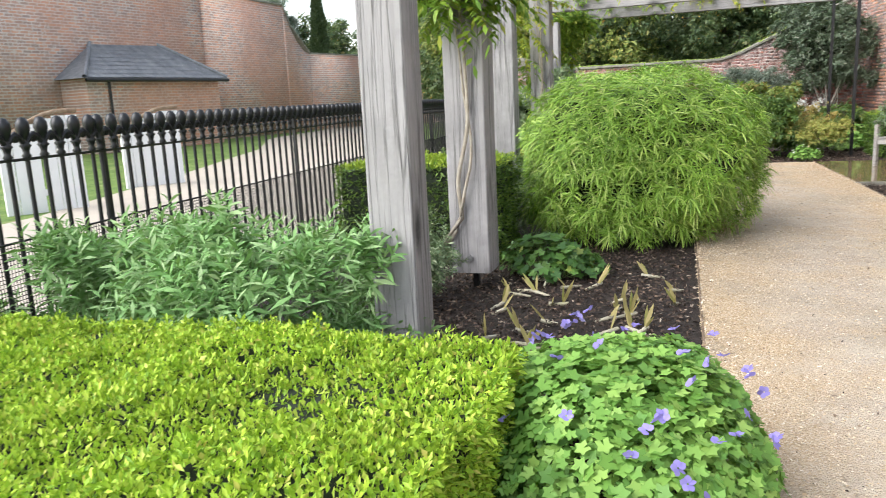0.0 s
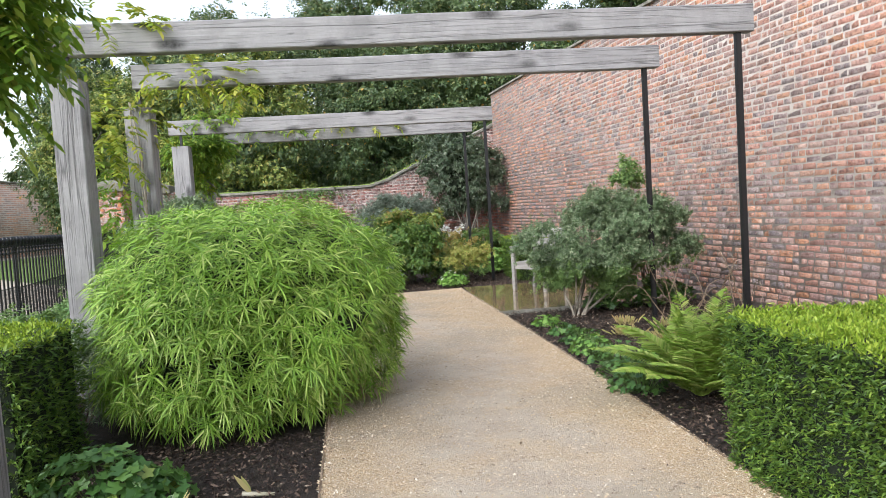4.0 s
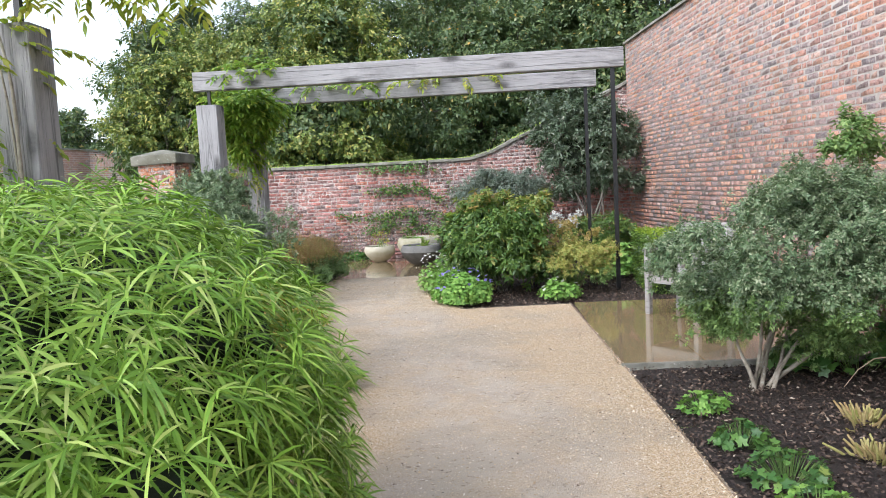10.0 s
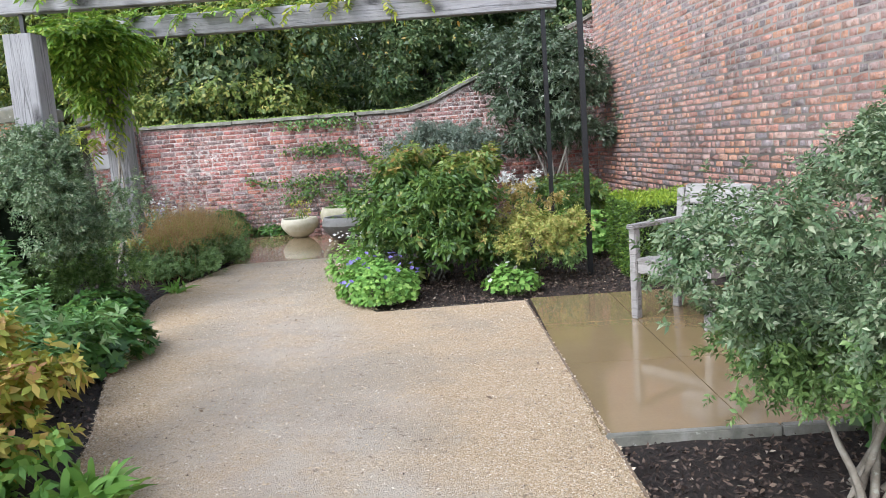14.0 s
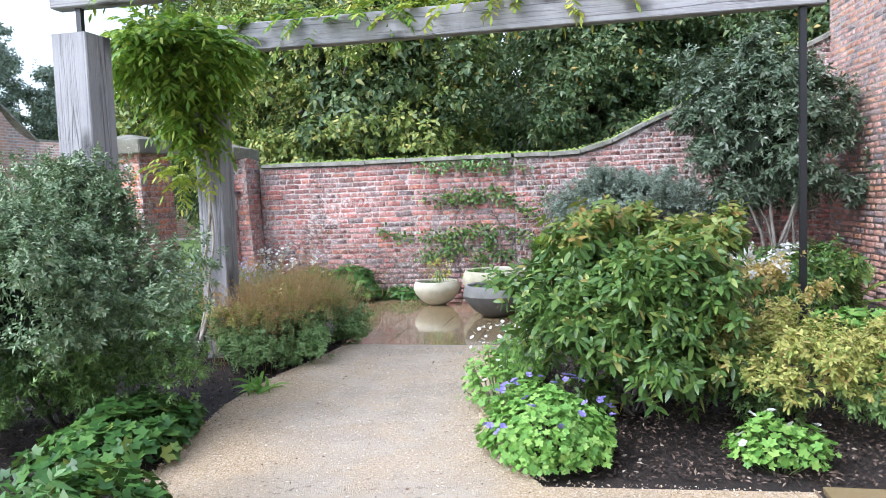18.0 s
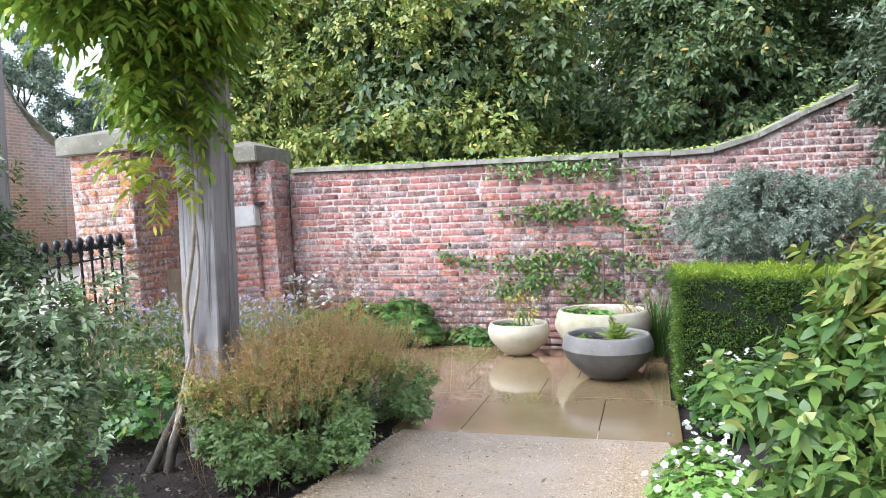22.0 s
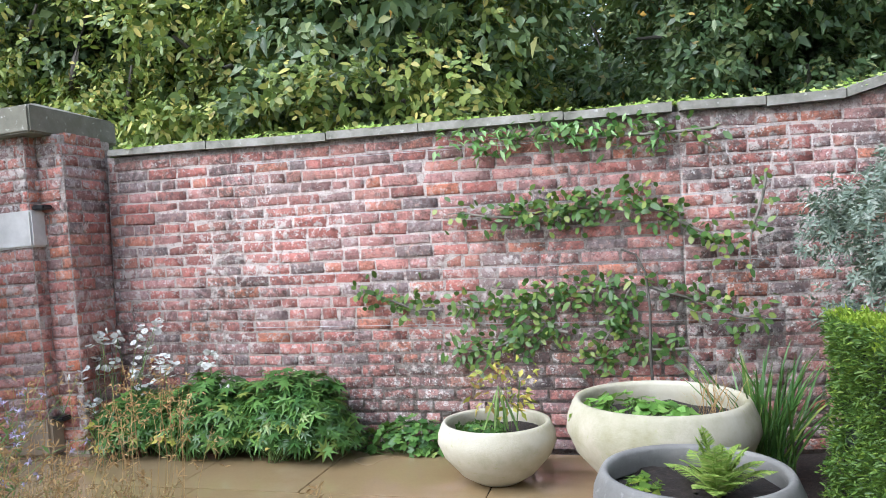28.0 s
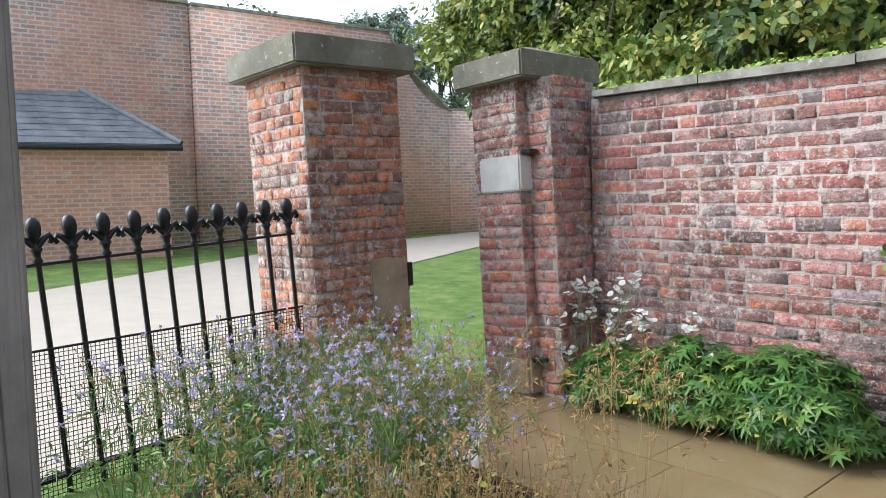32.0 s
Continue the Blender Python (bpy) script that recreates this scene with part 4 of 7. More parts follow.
def swept_top(q):
    x = 3.4 + q * 0.9867
    if x < 4.0:
        return 1.98
    if x < 4.9:
        return 1.98 + 0.25 * (x - 4.0) ** 2 / 0.9
    return 2.205 + (x - 4.9) * 0.452


low, ld, lL = prism_wall("wall_north", (-0.42, 0), (3.4, 0), 0.34, low_top, -0.1, G["mortar"], "weathered red brick garden wall with lichen and flaking faces")
sweep, sd, sL = prism_wall("wall_north_swept", (3.4, 0), (7.75, 0.716), 0.34, swept_top, -0.1, G["mortar"], "red brick garden wall swept up towards the tall wall", 24)
copings(low, (-0.38, 0), ld, lL - 0.04, low_top, 0.34, 0.05, 0.07, G["coping"], 0.75, 6)
copings(sweep, (3.4, 0), sd, sL, swept_top, 0.34, 0.05, 0.07, G["coping"], 0.45, 7)

# the wall round the far side of the drive, with its step down
FAR = [((-15.6, -16), (-13.3, 2.7), 5.5, 5.5), ((-13.2, 2.7), (-12.85, 7.65), 5.45, 5.45), ((-12.85, 7.65), (-12.75, 9.6), 5.45, 3.6), ((-12.75, 9.6), (-11.8, 14), 3.6, 3.6), ((-11.8, 14), (-8.0, 20), 3.6, 3.2), ((-8.0, 20), (3, 31), 3.2, 2.8)]
for i, (a, b, h0, h1) in enumerate(FAR):
    length = math.dist(a, b)
    fall = (lambda h0, h1, L: (lambda q: h1 + (h0 - h1) * (1 - min(1, q / L)) ** 2.0))(h0, h1, length)
    steps = 12 if h0 != h1 else 1
    b2, a2 = a, b
    ob, dd, LL = prism_wall("wall_far_%d" % (i + 1), a2, b2, 0.45, (lambda g, L: (lambda q: g(L - q)))(fall, length), -0.2, G["brick_far"], "tall old brick boundary wall beyond the drive", steps)
    uv_planar(ob.data, dd)
    copings(ob, a2, dd, LL, (lambda g, L: (lambda q: g(L - q)))(fall, length), 0.45, 0.05, 0.08, G["coping"], 1.6, 20 + i)

# ---------------------------------------------------------------- gate piers
def pier(name, label, blocks, cap, cap_z, cap_h, mats):
    ob = thing(name, label, "gate pier", (blocks[0][0], blocks[0][1], 0))
    for x0, y0, x1, y1, h in blocks:
        part("core", bm_box((x0, y0, -0.1), (x1, y1, h)), G["mortar"], ob)
    bm = bmesh.new()
    x0, y0, x1, y1 = cap
    rim = [(x0, y0), (x1, y0), (x1, y1), (x0, y1)]
    lo = [bm.verts.new((x, y, cap_z)) for x, y in rim]
    mid = [bm.verts.new((x, y, cap_z + cap_h * 0.62)) for x, y in rim]
    cx, cy = (x0 + x1) / 2, (y0 + y1) / 2
    top = [bm.verts.new((cx + (x - cx) * 0.12, cy + (y - cy) * 0.12, cap_z + cap_h)) for x, y in rim]
    bm.faces.new(lo[::-1])
    bm.faces.new(top)
    for i in range(4):
        j = (i + 1) % 4
        bm.faces.new((lo[i], lo[j], mid[j], mid[i]))
        bm.faces.new((mid[i], mid[j], top[j], top[i]))
    bmesh.ops.bevel(bm, geom=bm.edges[:], offset=0.012, segments=2, affect="EDGES")
    part("capstone", bm, G["capstone"], ob, "lichened grey stone cap")
    return ob


PA = (-1.95, -1.66, -1.24, -0.92, 2.15)
pier_a = pier("gate_pier", "square old orange brick gate pier with a stone cap", [PA], (-2.04, -1.75, -1.155, -0.82), 2.15, 0.29, "brick_old")
PB = [(-0.99, -0.47, -0.58, 0.2, 2.08), (-0.58, -0.37, -0.38, 0.1, 2.08)]
pier_b = pier("gate_pier", "stepped red brick gate pier with a stone cap", PB, (-1.07, -0.57, -0.43, 0.26), 2.08, 0.28, "brick_pier")

# ---------------------------------------------------------------- pergola
def beam_mesh(name, size, mat, seed):
    """A sawn balk, lengthways along x, with worn arrises and a slight twist."""
    L, W, H = size
    bm = bmesh.new()
    bmesh.ops.create_cube(bm, size=1.0)
    for v in bm.verts:
        v.co = Vector((v.co.x * L, v.co.y * W, v.co.z * H))
    long_edges = [e for e in bm.edges if abs(e.verts[0].co.x - e.verts[1].co.x) > L * 0.5]
    bmesh.ops.subdivide_edges(bm, edges=long_edges, cuts=10)
    bmesh.ops.bevel(bm, geom=[e for e in bm.edges if abs(e.verts[0].co.x - e.verts[1].co.x) > 1e-4], offset=0.008, segments=1, affect="EDGES")
    for v in bm.verts:
        n = noise.noise((v.co.x * 0.9, seed * 3.7, v.co.y * 2))
        v.co.y += n * 0.008
        v.co.z += noise.noise((v.co.x * 0.7, seed * 9.1, 5 + v.co.z)) * 0.008
    return from_bm(name, bm, mat)


POST_W = (0.225, 0.285, 0.235, 0.26, 0.28, 0.25)
PORTALS = [
    # y of the balk, post x, left end, right end, underside, pole x
    (-17.42, 2.14, 1.9, 8.0, 2.82, 7.85), (-15.62, 2.01, 1.75, 7.85, 2.82, 7.7), (-12.58, 1.57, 1.38, 7.55, 2.85, 7.42), (-10.86, 1.66, 1.62, 7.38, 2.85, 7.22),
    (-5.6, 0.92, 0.73, 6.44, 2.92, 6.30), (-3.90, 0.98, 0.78, 6.33, 2.88, 6.17)]
for i, (y, px, xl, xr, zb, pole) in enumerate(PORTALS):
    ob = thing("pergola_arch", "weathered oak pergola arch on a post and steel pole", "pergola", (px, y, 0), "pergola arches over the path")
    hgt = 0.25
    hang("beam", beam_mesh("beam", (xr - xl, 0.13, hgt), G["oak"], i), ob, "long grey oak beam", "", ((xl + xr) / 2, y, zb + hgt / 2))
    bot, topz = (0.13 if i < 2 else 0.02), zb - 0.20
    hang("post", beam_mesh("post", (topz - bot, POST_W[i], POST_W[i]), G["oak"], i + 10), ob, "thick grey oak post", "", (px, y, (bot + topz) / 2), (0, radians(90), 0))
    part("foot_pin", bm_box((px - 0.02, y - 0.02, -0.05), (px + 0.02, y + 0.02, bot + 0.01)), G["steel"], ob, "black steel pin")
    part("top_pin", bm_box((px - 0.02, y - 0.02, topz - 0.01), (px + 0.02, y + 0.02, zb + 0.005)), G["steel"], ob, "black steel pin")
    if bot > 0.1:
        bolt = bmesh.new()
        bmesh.ops.create_cone(bolt, cap_ends=True, segments=6, radius1=0.024, radius2=0.024, depth=0.03)
        part("bolt", bolt, G["wire"], ob, "galvanised bolt head", (px, y - POST_W[i] / 2 - 0.01, 0.24), (radians(90), 0, 0))
    part("pole", bm_box((pole - 0.026, y - 0.026, -0.05), (pole + 0.026, y + 0.026, zb + 0.005), 0.004), G["steel"], ob, "square black steel pole")

# ---------------------------------------------------------------- hedges
def hedge(name, label, lo, hi, mat_side, mat_top, leaf, seed, density=2600):
    """A clipped block: a near-black core for its inner shade, and sprigs thick over its faces."""
    ob = thing(name, label, "hedge", ((lo[0] + hi[0]) / 2, (lo[1] + hi[1]) / 2, 0))
    c = 0.05
    part("core", bm_box((lo[0] + c, lo[1] + c, 0.0), (hi[0] - c, hi[1] - c, hi[2] - c)), G["shade_core"], ob)
    r = np.random.default_rng(seed)
    size = np.array(hi) - np.array(lo)
    faces = [(0, lo[0], -1), (0, hi[0], 1), (1, lo[1], -1), (1, hi[1], 1), (2, hi[2], 1)]
    for ax, val, sgn in faces:
        o = [k for k in range(3) if k != ax]
        n = int(size[o[0]] * size[o[1]] * density)
        p = np.zeros((n, 3))
        for k in o:
            p[:, k] = r.uniform(lo[k] + 0.01, hi[k] - 0.01, n)
        wave = np.array([noise.noise((q[0] * 2.3, q[1] * 2.3, q[2] * 2.3 + seed)) for q in p]) * 0.06 + np.array([noise.noise((q[0] * 13, q[1] * 13, q[2] * 13 + seed)) for q in p]) * 0.05
        p[:, ax] = val + sgn * (wave - 0.03 + r.normal(0, 0.012, n))
        out = np.zeros((n, 3))
        out[:, ax] = sgn
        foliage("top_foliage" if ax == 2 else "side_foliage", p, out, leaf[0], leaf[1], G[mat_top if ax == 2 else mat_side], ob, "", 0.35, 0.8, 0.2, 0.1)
    return ob


hedge("golden_hedge", "low clipped golden-green hedge beside the path", (-0.2, -19.6, 0), (2.95, -18.4, 0.55), "leaf_gold", "leaf_gold", (0.028, 0.013), 1, 13000)
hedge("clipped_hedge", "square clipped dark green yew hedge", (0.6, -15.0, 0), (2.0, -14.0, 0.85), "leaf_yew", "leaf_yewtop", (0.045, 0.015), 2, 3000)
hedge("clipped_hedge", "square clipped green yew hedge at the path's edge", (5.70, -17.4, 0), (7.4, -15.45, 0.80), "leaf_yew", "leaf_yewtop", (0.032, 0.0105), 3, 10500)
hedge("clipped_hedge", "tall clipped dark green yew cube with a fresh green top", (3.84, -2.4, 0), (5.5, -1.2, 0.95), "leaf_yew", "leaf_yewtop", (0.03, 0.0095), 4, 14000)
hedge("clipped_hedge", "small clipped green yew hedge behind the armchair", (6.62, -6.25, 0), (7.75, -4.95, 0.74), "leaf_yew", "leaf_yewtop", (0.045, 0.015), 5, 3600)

# ---------------------------------------------------------------- shrubs
# the globe: shoots with whorls of narrow arching leaves
globe = thing("globe_bush", "great round bush of narrow bright green leaves", "bush", (3.05, -13.3, 0))
GC, GR = np.array([3.02, -13.42, 0.76]), np.array([1.14, 1.14, 0.83])
r = np.random.default_rng(11)
for k in range(14):
    d = unit(r.normal(0, 1, 3) * [1, 1, 0.5])
    end = GC + d * GR * 0.8
    end[2] = max(end[2], 0.3)
    v, f = tube(wander((3.05 + r.normal(0, 0.08), -13.4 + r.normal(0, 0.08), -0.03), end, 6, 0.03), np.linspace(0.012, 0.004, 6), 5)
    hang("stem", mesh_np("stem", v, f, G["leaf_olive_g"], True), globe)
# shade between the whorls, set in as a near-black mass
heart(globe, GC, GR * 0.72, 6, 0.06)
for count, lo, hi, per, long, wide, run, seed in ((2000, 0.90, 1.0, 15, 0.122, 0.0098, 0.045, 12), (2300, 0.70, 0.92, 12, 0.12, 0.0095, 0.08, 13)):
    d = unit(r.normal(0, 1, (count, 3)))
    power = np.where(d[:, 2] < 0, 3.2, 2.4)
    full = (np.hypot(d[:, 0], d[:, 1]) ** power + np.abs(d[:, 2]) ** power) ** (-1 / power)
    tip = GC + d * (full * lumps(d, 5, 0.05, 9, 4.5) * r.uniform(lo, hi, count))[:, None] * GR
    keep = tip[:, 2] > 0.07
    tip, d = tip[keep], d[keep]
    axis = unit(d + [0, 0, 0.55] + r.normal(0, 0.2, d.shape))
    v, f = rosettes(tip, axis, per, long, wide, run, seed, 0.34, 3, 0.22)
    hang("foliage", mesh_np("foliage", v, f, G["leaf_sphere"]), globe, "", "stuff")
bush("silver_shrub", "grey-green silverberry shrub on pale crooked stems", "shrub", (6.43, -10.42, 0), (6.84, -10.3, 0.86), (1.24, 0.85, 0.68), (0.036, 0.016), "leaf_olive", 130, 0.21, 90, 12, 0.06, 12, 8, 0.017, "bark_pale", 0.2, 0.35, 0.15, 1, 0.3, None, ("leaf_olive_g", 0.62), sag=0.24)
bush("leafy_shrub", "dense dark green shrub with pointed drooping leaves", "shrub", (4.75, -5.4, 0), (4.69, -5.4, 0.74), (0.90, 0.80, 0.84), (0.084, 0.032), "leaf_vib", 92, 0.23, 40, 8, 0.08, 13, 12, 0.011, "bark", 0.3, 0.3, 0.3, 3, 0.25, ("leaf_vibtop", 1.2))
bush("silver_shrub", "wide grey-green shrub beside a pergola post", "shrub", (0.95, -6.0, 0), (0.85, -6.2, 0.86), (1.08, 0.98, 0.88), (0.04, 0.018), "leaf_olive", 140, 0.24, 95, 12, 0.07, 14, 12, 0.016, "bark", 0.24, 0.35, 0.15, 1, 0.3, None, ("leaf_olive_g", 0.6))
bush("wall_shrub", "tall glossy evergreen shrub trained in the wall's corner", "shrub", (6.64, -0.6, 0), (6.55, -0.42, 2.2), (1.32, 0.52, 1.25), (0.085, 0.033), "leaf_corner", 120, 0.28, 40, 8, 0.07, 15, 7, 0.028, "bark", 0.28, 0.3, 0.2, 2)
bush("silver_shrub", "low blue-grey shrub against the brick wall", "shrub", (4.8, -0.7, 0), (4.82, -0.72, 1.26), (1.12, 0.58, 0.64), (0.04, 0.014), "leaf_blue", 95, 0.2, 60, 11, 0.06, 16, 8, 0.013, "bark", 0.22, 0.4, 0.12, 1)
bronze = bush("bronze_plant", "mound of golden-brown seed heads over green leaves", "perennial", (1.45, -3.55, 0), (1.53, -3.55, 0.25), (0.74, 1.08, 0.40), (0.042, 0.022), "leaf_low", 95, 0.16, 70, 8, 0.06, 17, 10, 0.004, "cane", 0.2, 0.6, 0.15, 2, 0.3, ("leaf_dun", 0.46))
# a haze of dry sprays over the leaves
r = np.random.default_rng(177)
q = np.stack([r.uniform(-1, 1, 1500), r.uniform(-1, 1, 1500)], 1)
q = q[(q**2).sum(1) < 0.9]
base = np.stack([1.5 + 0.66 * q[:, 0], -3.55 + 1.04 * q[:, 1], 0.20 + 0.38 * np.sqrt(1 - (q**2).sum(1))], 1)
tip = base + np.stack([0.10 * q[:, 0], 0.10 * q[:, 1], r.uniform(0.10, 0.26, len(q))], 1) + r.normal(0, 0.035, (len(q), 3))
v, f = join([tube([a, b], 0.0012, 3) for a, b in zip(base, tip)])
hang("stem_spray", mesh_np("stem_spray", v, f, G["seed"]), bronze, "", "stuff")
v, f = rosettes(tip, unit(tip - base), 9, 0.016, 0.008, 0.10, 178, 0.2, 1, 0.5)
hang("seed_spray", mesh_np("seed_spray", v, f, G["leaf_haze"]), bronze, "", "stuff")
bush("bronze_plant", "yellowing bushy plant beside the black poles", "perennial", (5.75, -5.5, 0), (5.75, -5.6, 0.40), (0.64, 0.64, 0.42), (0.042, 0.02), "leaf_dun", 46, 0.18, 46, 9, 0.06, 18, 10, 0.005, "cane", 0.2, 0.4, 0.2, 2, 0.3, None, ("leaf_olive_g", 0.3))
bush("mugwort", "mound of grey-green feathery leaves by the fence", "perennial", (1.1, -17.55, 0), (1.1, -17.58, 0.36), (1.4, 0.8, 0.58), (0.105, 0.021), "leaf_grey", 50, 0.26, 42, 11, 0.13, 19, 12, 0.005, "cane", 0.18, 0.9, 0.2, 2, 0.45)

# ---------------------------------------------------------------- bowls
def bowl(label, at, radius, height, mat, seed, band=None):
    ob = thing("planter_bowl", label, "planter", (*at, 0.012), "stone bowls on the flags")
    prof = [(0.28, 0.0), (0.36, 0.01), (0.62, 0.16), (0.90, 0.46), (1.0, 0.68), (0.985, 0.82), (0.93, 0.95), (0.90, 1.0), (0.86, 1.0), (0.83, 0.96), (0.86, 0.84), (0.88, 0.74)]
    n = 56
    ang = np.linspace(0, 2 * np.pi, n, endpoint=False)
    v = np.array([(radius * a * math.cos(t), radius * a * math.sin(t), height * b) for a, b in prof for t in ang]) + [*at, 0.012]
    i, j = np.meshgrid(np.arange(len(prof) - 1), np.arange(n), indexing="ij")
    f = np.stack([i * n + j, i * n + (j + 1) % n, (i + 1) * n + (j + 1) % n, (i + 1) * n + j], -1).reshape(-1, 4)
    cut = 4 * n if band else len(f)
    hang("bowl", mesh_np("bowl", v, f[:cut], G[mat], True), ob)
    if band:
        hang("rim", mesh_np("rim", v, f[cut:], G[band], True), ob, "paler worn upper band")
    v, f = [], []
    m = 40
    rr = np.linspace(0.02, 0.87, 9)
    for q in rr:
        for k in range(m):
            a = 2 * math.pi * k / m
            x, y = at[0] + radius * q * math.cos(a), at[1] + radius * q * math.sin(a)
            v.append((x, y, 0.012 + height * 0.76 + 0.03 * noise.noise((x * 9, y * 9, seed))))
    i, j = np.meshgrid(np.arange(8), np.arange(m), indexing="ij")
    f = np.stack([i * m + j, i * m + (j + 1) % m, (i + 1) * m + (j + 1) % m, (i + 1) * m + j], -1).reshape(-1, 4)
    hang("soil", mesh_np("soil", np.array(v), f, G["soil"], True), ob, "dark potting soil")
    return ob


bowl("small pale cast-stone bowl planter with a thin sapling", (2.37, -0.62), 0.315, 0.325, "bowl_pale", 1)
bowl("wide pale cast-stone bowl planter with seedlings", (3.21, -0.72), 0.46, 0.475, "bowl_pale", 2)
bowl("dark grey cast-stone bowl planter with ferny plants", (3.30, -1.57), 0.385, 0.385, "bowl_dark", 3, "bowl_band")

# ---------------------------------------------------------------- trees behind the wall
def tree(label, foot, height, radii, leaf, mat, clumps, per, spread, seed, centre_h=0.62, name="tree", each=6, segs=2, deep=True):
    ob = thing(name, label, "tree", foot)
    c = np.array(foot) + [0, 0, height * centre_h]
    path = wander(foot, c + [0, 0, radii[2] * 0.5], 9, 0.02)
    v, f = tube(path, np.linspace(0.2, 0.05, 9), 9)
    hang("trunk", mesh_np("trunk", v, f, G["trunk"], True), ob)
    r = np.random.default_rng(seed)
    for k in range(9):
        s = path[r.integers(2, 7)]
        d = unit(r.normal(0, 1, 3) + [0, 0, 0.3])
        v, f = tube(wander(s, c + d * np.array(radii) * 0.75, 7, 0.06), np.linspace(0.07, 0.015, 7), 6)
        hang("limb", mesh_np("limb", v, f, G["trunk"], True), ob)
    # inner leaves in the dark leaf colour, painting in the crown's shade
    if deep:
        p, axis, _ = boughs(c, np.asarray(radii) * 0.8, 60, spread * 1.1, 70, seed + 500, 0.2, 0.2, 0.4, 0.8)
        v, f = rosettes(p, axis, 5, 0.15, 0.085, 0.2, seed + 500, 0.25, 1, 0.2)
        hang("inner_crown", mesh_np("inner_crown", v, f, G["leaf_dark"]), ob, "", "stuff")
    p, axis, _ = boughs(c, radii, clumps, spread, per, seed, 0.25, 0.2, 0.4, 0.7)
    v, f = rosettes(p, axis, each, leaf[0], leaf[1], leaf[0] * 1.3, seed, 0.22, segs, 0.2)
    hang("crown", mesh_np("crown", v, f, G[mat]), ob, "", "stuff")
    return ob


tree("broad tree with large yellow-green leaves behind the wall", (0.3, 3.0, 0), 7.0, (2.7, 1.9, 3.6), (0.095, 0.052), "leaf_tree", 120, 95, 0.62, 31, 0.5, "tree", 6, 3)
tree("leafy tree with drooping limbs beside the gate pier", (-2.9, 3.1, 0), 6.4, (2.5, 1.4, 2.3), (0.095, 0.05), "leaf_tree", 105, 75, 0.5, 33, 0.56, "tree", 6, 3)
tree("dark green tree leaning over the swept wall", (4.6, 4.6, 0), 7.5, (2.0, 1.6, 3.2), (0.105, 0.055), "leaf_dark", 100, 65, 0.55, 32, 0.5)
for k, (x, y, h, rx) in enumerate([(5.8, 6.8, 9, 2.8), (9.0, 5.0, 9.5, 2.8), (12.5, 3.0, 10, 3.0), (3.3, 10.5, 11, 3.5), (8.0, 9.5, 12, 3.5), (-1.5, 9.0, 9.5, 3.0), (-4.6, 6.5, 7.5, 2.2)]):
    tree("dark dense woodland tree beyond the garden wall", (x, y, 0), h, (rx, rx * 0.85, h * 0.5), (0.145, 0.08), "leaf_dark", 115, 72, 0.75, 40 + k, 0.5, "tree", 5, 1)
for k, (x, y) in enumerate([(-3.5, 8.0), (0.6, 7.4), (3.6, 6.4), (7.0, 6.6), (10.6, 5.0)]):
    tree("low dark evergreen tree filling the wood's edge", (x, y, 0), 5.0, (2.6, 1.3, 2.6), (0.15, 0.075), "leaf_dark", 85, 80, 0.6, 60 + k, 0.5, "tree", 5, 1, False)
for k, (x, y, h, rx) in enumerate([(-24.0, 16.6, 9.2, 2.0), (-25.0, 20.5, 10.4, 2.6), (-23.0, 24.6, 9.0, 2.8)]):
    tree("grey-green tree rising beyond the boundary wall", (x, y, 0.4), h, (rx, rx * 1.1, h * 0.36), (0.22, 0.11), "leaf_blue", 70, 60, 0.7, 80 + k, 0.62, "tree", 5, 1, False)

# ---------------------------------------------------------------- drystone details of the piers, fence, drive and outbuilding
pa = pier_a
part("stone_inset", bm_box((-1.27, -1.24, 0.52), (-1.222, -0.93, 0.93), 0.01), G["block_tan"], pa, "squared sandstone inset")
part("gate_latch", bm_box((-1.26, -0.935, 0.72), (-1.222, -0.89, 0.88), 0.005), G["iron"], pa, "rusted iron latch plate")
part("stone_block", bm_box((-0.93, -0.492, 1.36), (-0.555, -0.30, 1.60), 0.012), G["block"], pier_b, "pale squared stone block")
part("foot_stone", bm_box((-0.87, -0.492, 0.0), (-0.555, -0.30, 0.26), 0.02), G["block_tan"], pier_b, "worn sandstone foot block")
for z in (1.60, 0.22):
    part("hinge_pin", bm_box((-0.575, -0.46, z), (-0.48, -0.375, z + 0.03), 0.008), G["iron"], pier_b, "rusted iron gate pintle")


LINE = [(-1.42, -1.69, 0.0), (-1.14, -3.45, -0.07), (-0.85, -6.0, -0.04), (-0.61, -8.8, 0.0), (-0.40, -11.5, 0.0), (-0.19, -14.2, 0.0), (0.02, -17.0, 0.0), (0.24, -19.8, 0.0)]
bays = list(zip(LINE, LINE[1:]))


